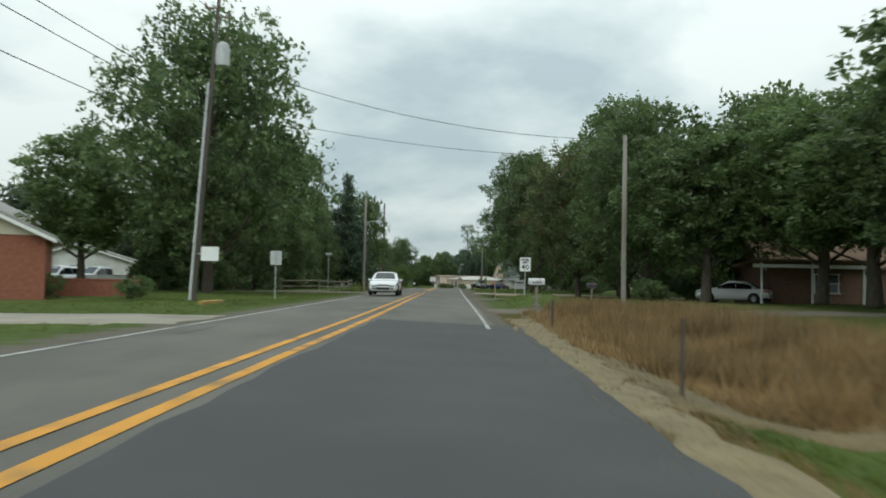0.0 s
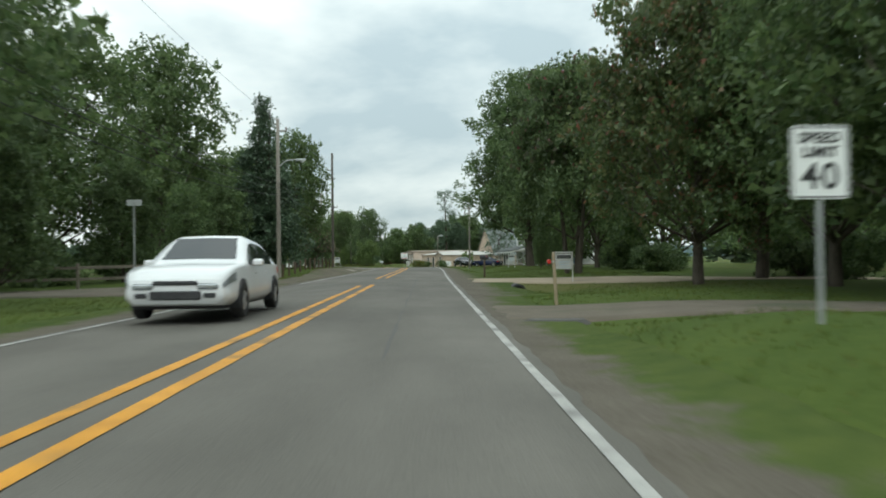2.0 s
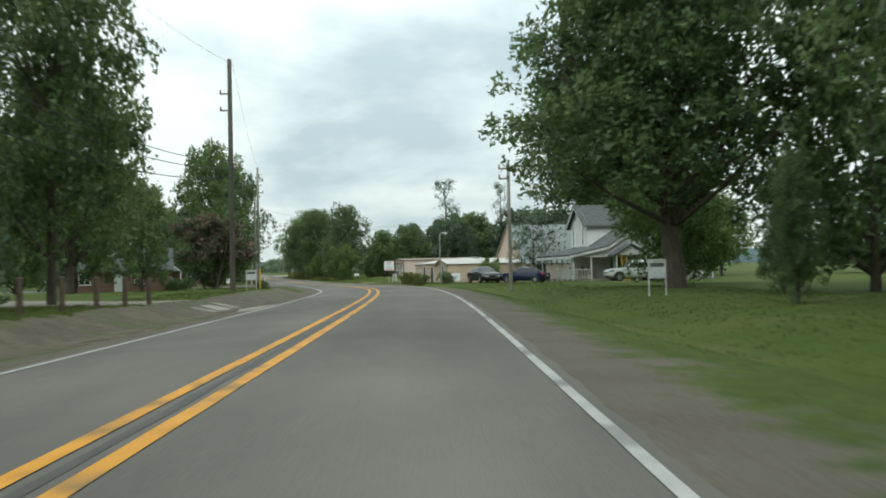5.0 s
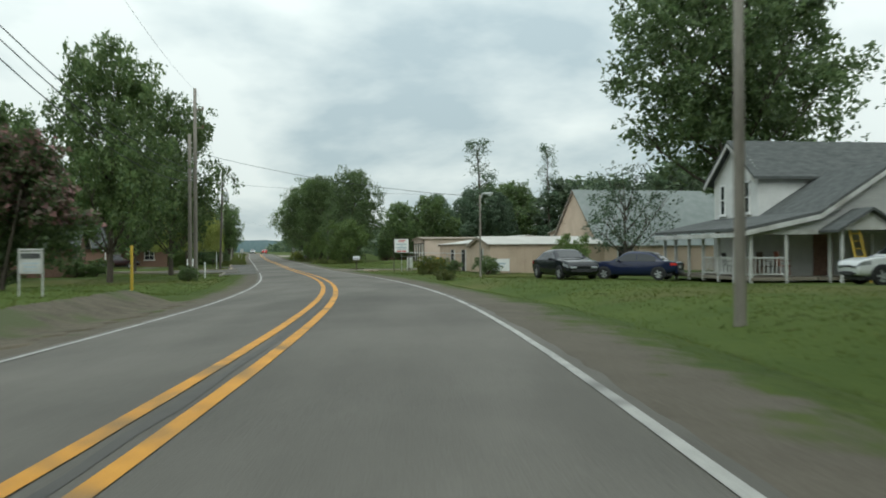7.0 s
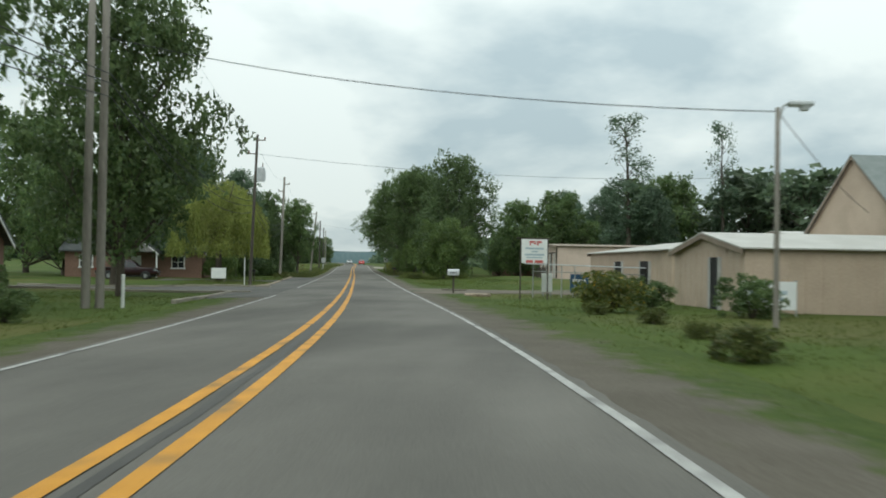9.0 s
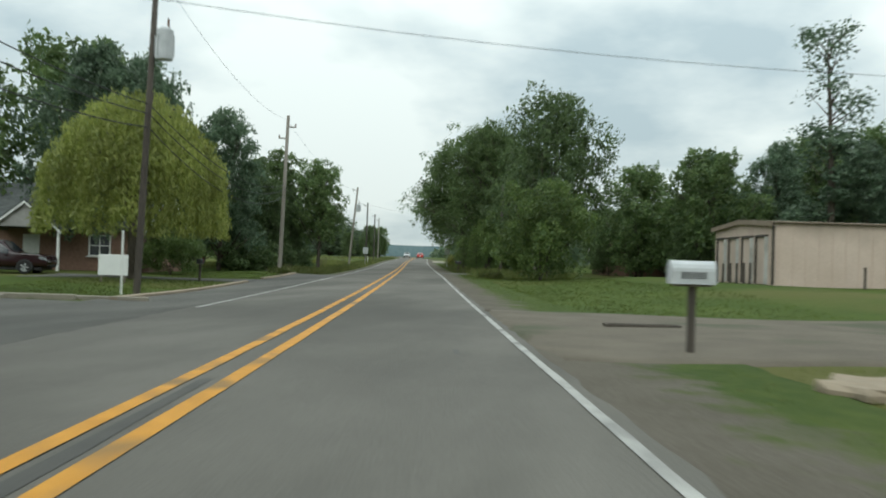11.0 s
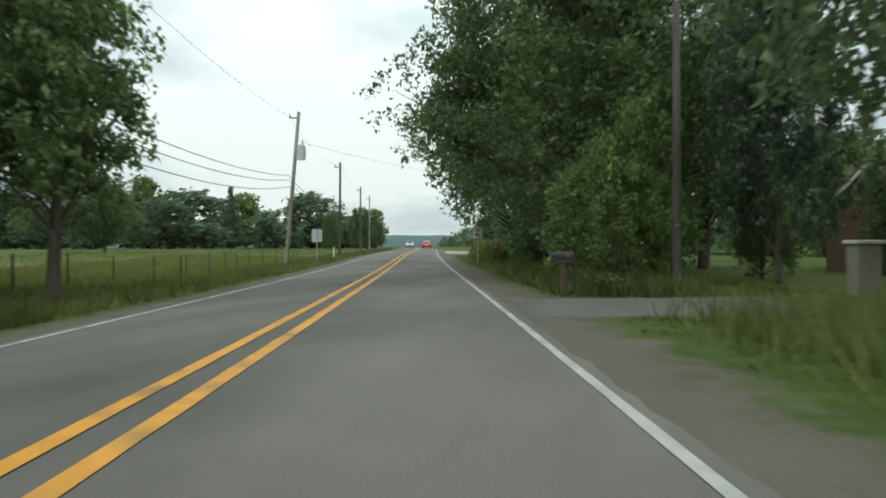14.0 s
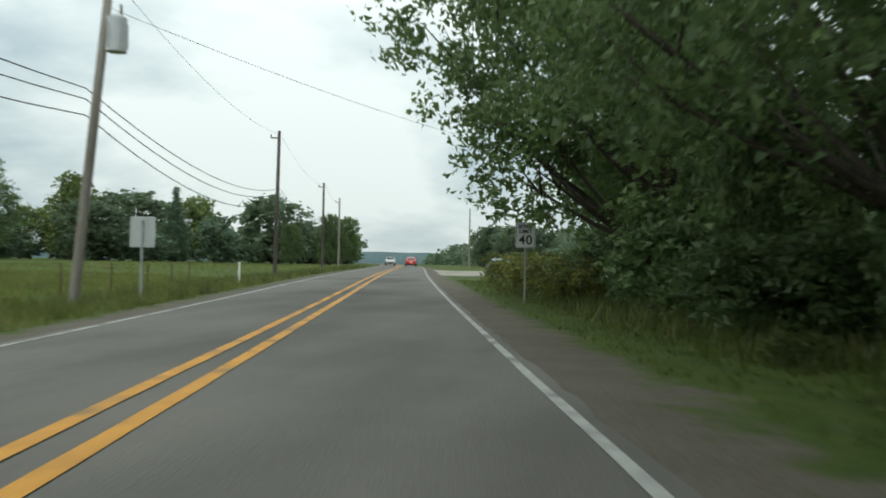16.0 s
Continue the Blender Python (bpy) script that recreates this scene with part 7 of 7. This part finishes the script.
    for sg in (-1, 1):
        for y in (wy * L * 1.0, -wy * L * 0.98):
            R = 0.325 if style == "sedan" else 0.36
            bm = bmesh.new()
            prof_t = [(-0.11, R * 0.62), (-0.11, R * 0.93), (-0.075, R), (0.075, R), (0.11, R * 0.93), (0.11, R * 0.62)]
            rings = []
            for k in range(20):
                a = k * math.pi / 10
                rings.append([bm.verts.new((x, rr * math.cos(a), rr * math.sin(a))) for x, rr in prof_t])
            for k in range(20):
                a, b = rings[k], rings[(k + 1) % 20]
                for j in range(5):
                    bm.faces.new((a[j], b[j], b[j + 1], a[j + 1]))
                bm.faces.new((a[5], b[5], b[0], a[0]))
            w_ = part("wheel", bm, M["tyre"], t)
            w_.location = (sg * (Wd - 0.075), y, R)
            bm = bmesh.new()
            tube(bm, (sg * 0.03, 0, 0), (sg * 0.085, 0, 0), R * 0.64, R * 0.62, 20)
            for k in range(5):
                a = k * 1.2566
                box(bm, (sg * 0.092, R * 0.32 * math.cos(a), R * 0.32 * math.sin(a)), (0.02, R * 0.5, 0.07), 0, 0, a)
            part("rim", bm, M["rim"], w_)
            bm = bmesh.new()
            prism(bm, [(y + R * 1.16 * math.cos(a), R + R * 1.16 * math.sin(a)) for a in np.linspace(-0.35, math.pi + 0.35, 16)], 0.16, "x")
            bmesh.ops.translate(bm, verts=bm.verts, vec=(sg * (Wd - 0.066), 0, 0))
            part("wheel_arch", bm, M["black_plastic"], body)
    last = len(prof) - 1

    def lamp(u0, u1, h0, h1, sg, nm, mk):
        """A lens that wraps round a corner of the body between two heights of its flank."""
        pts = []
        for hgt in (h0, (h0 + h1) / 2, h1):
            row = []
            for k in range(6):
                r = ring(u0 + (u1 - u0) * k / 5)
                v = Vector(r[1]).lerp(Vector(r[3]), hgt)
                row.append((sg * v.x, v.y, v.z))
            pts.append(row)
        sheet(pts, nm, mk, t, 0.02)

    for sg in (-1, 1):
        lamp(last - 1.75, last - 0.02, 0.66, 0.97, sg, "headlight", "lamp_clear")
        lamp(0.02, 1.35, 0.62, 0.95, sg, "tail_light", "lamp_red")
        bm = bmesh.new()
        yf = ring(last)[3]
        box(bm, (sg * yf[0] * 0.70, L + 0.012, yf[2] - 0.03), (yf[0] * 0.46, 0.05, 0.10), 0, 0.03)
        part("headlight", bm, M["lamp_clear"], t)
        bm = bmesh.new()
        box(bm, (sg * yf[0] * 0.74, L + 0.010, 0.44), (0.2, 0.04, 0.08), 0, 0.012)
        part("fog_light", bm, M["black_plastic"], t)
        bm = bmesh.new()
        box(bm, (sg * (Wd + 0.09), L * 0.26, 0.98), (0.2, 0.11, 0.13), 0, 0.03)
        part("door_mirror", bm, M[paint], t)
        for y in (-0.28, 0.14):
            bm = bmesh.new()
            box(bm, (sg * (Wd * 0.992), L * y, 0.78), (0.03, 0.16, 0.035), 0, 0.006)
            part("door_handle", bm, M[paint], t)
    bm = bmesh.new()
    box(bm, (0, L + 0.012, 0.44), (width * 0.46, 0.05, 0.15), 0, 0.02)
    part("air_intake", bm, M["black_plastic"], t)
    bm = bmesh.new()
    box(bm, (0, L + 0.012, 0.65 if style == "sedan" else 0.70), (width * 0.40, 0.05, 0.07), 0, 0.015)
    part("grille", bm, M["black_plastic"], t)
    bm = bmesh.new()
    box(bm, (0, -L * 0.985, 0.44), (width * 0.84, 0.12, 0.2), 0, 0.04)
    part("rear_bumper", bm, M[paint], t)
    bm = bmesh.new()
    box(bm, (0, -L * 1.0, 0.66), (0.5, 0.03, 0.12), 0, 0.005)
    part("plate", bm, M["sign_white"], t)
    bm = bmesh.new()
    box(bm, (0, 0, 0.28), (width * 0.84, length * 0.9, 0.16), 0, 0.03)
    part("underbody", bm, M["black_plastic"], t)
    return t


def pickup(name, label, paint):
    t = car(name, label, paint, 5.4, 1.9, 1.76, "pickup")
    bm = bmesh.new()
    box(bm, (0, -1.78, 1.06), (1.5, 1.6, 0.06), 0, 0.02)
    part("bed_cover", bm, M["black_plastic"], t)
    bm = bmesh.new()
    box(bm, (0, -2.74, 0.55), (1.7, 0.12, 0.16), 0, 0.03)
    part("rear_step", bm, M["rim"], t, "bright metal rear bumper")
    return t


put(car("sedan_car", "white sedan in the oncoming lane with clear headlights", "paint_white", 5.0, 1.85, 1.48), here(53.4, -1.85, 180, 0.10))
put(car("parked_sedan", "white sedan parked beside a shaded house", "paint_white"), here(53.5, 21.0, 60))
put(car("parked_sedan", "black sedan parked on grass beside a shrub", "paint_black", 4.55), here(163.6, 11.7, 186))
put(car("parked_sedan", "dark blue sedan parked on grass by a farmhouse", "paint_navy", 4.5), here(164.2, 15.7, 52))
put(car("parked_suv", "white boxy SUV parked before a farmhouse porch", "paint_white", 4.2, 1.7, 1.58, "suv"), here(151.6, 20.6, 84))
put(pickup("parked_pickup", "white pickup truck parked before a pale house", "paint_white"), here(66, -26.2, 150))
put(car("parked_suv", "white SUV parked before a pale house", "paint_white", 4.6, 1.8, 1.75, "suv"), here(68, -30.4, 160))
put(car("parked_sedan", "silver sedan parked on grass far across a lawn", "paint_silver"), here(287, 40.4, 70))
put(car("parked_sedan", "pale grey sedan parked behind a workshop", "paint_silver", 4.5), here(258, 26.4, 78))
put(pickup("parked_pickup", "dark maroon pickup parked before a porch house", "paint_maroon"), here(237.5, -20.4, -85))
put(car("distant_car", "red car far down the road", "paint_red", 4.6, 1.8, 1.5), here(420, 1.75, 0, 0.10))
put(car("distant_car", "pale car far down the road in the oncoming lane", "paint_silver", 4.6, 1.8, 1.5), here(436, -1.75, 180, 0.10))
put(car("distant_car", "grey car stopped at the roadside far ahead", "paint_grey", 4.6, 1.8, 1.5), here(360, 10.5, 10))
# iron grate across the wide driveway
t = thing("drain_grate", "rusty iron drain grate across a driveway", "drain")
bm = bmesh.new()
for x in (-0.75, 0.75):
    box(bm, (x, 0, 0.02), (0.04, 0.30, 0.05))
for y in (-0.14, 0.14):
    box(bm, (0, y, 0.02), (1.54, 0.03, 0.05))
part("frame", bm, M["rust_wire"], t)
for k in range(18):
    bm = bmesh.new()
    box(bm, (-0.68 + k * 0.08, 0, 0.02), (0.03, 0.27, 0.04))
    part("bar", bm, M["rust_wire"], t)
put(t, here(209.3, 6.5, 0, 0.05))
# pale masonry gate pillar beside the last drive
t = thing("gate_pillar", "pale masonry gate pillar with a dark grille", "pillar")
bm = bmesh.new()
box(bm, (0, 0, 0.55), (0.55, 0.55, 1.3), 0, 0.02)
part("shaft", bm, M["concrete"], t)
bm = bmesh.new()
box(bm, (0, 0, 1.24), (0.68, 0.68, 0.1), 0, 0.02)
part("cap", bm, M["trim_worn"], t)
for k in range(5):
    bm = bmesh.new()
    box(bm, (0.36 + k * 0.14, -0.02, 0.85), (0.03, 0.03, 0.7))
    part("grille_bar", bm, M["black_plastic"], t)
for z in (0.52, 1.18):
    bm = bmesh.new()
    box(bm, (0.62, -0.02, z), (0.72, 0.04, 0.04))
    part("grille_rail", bm, M["black_plastic"], t)
put(t, here(265.9, 12.2, 0))
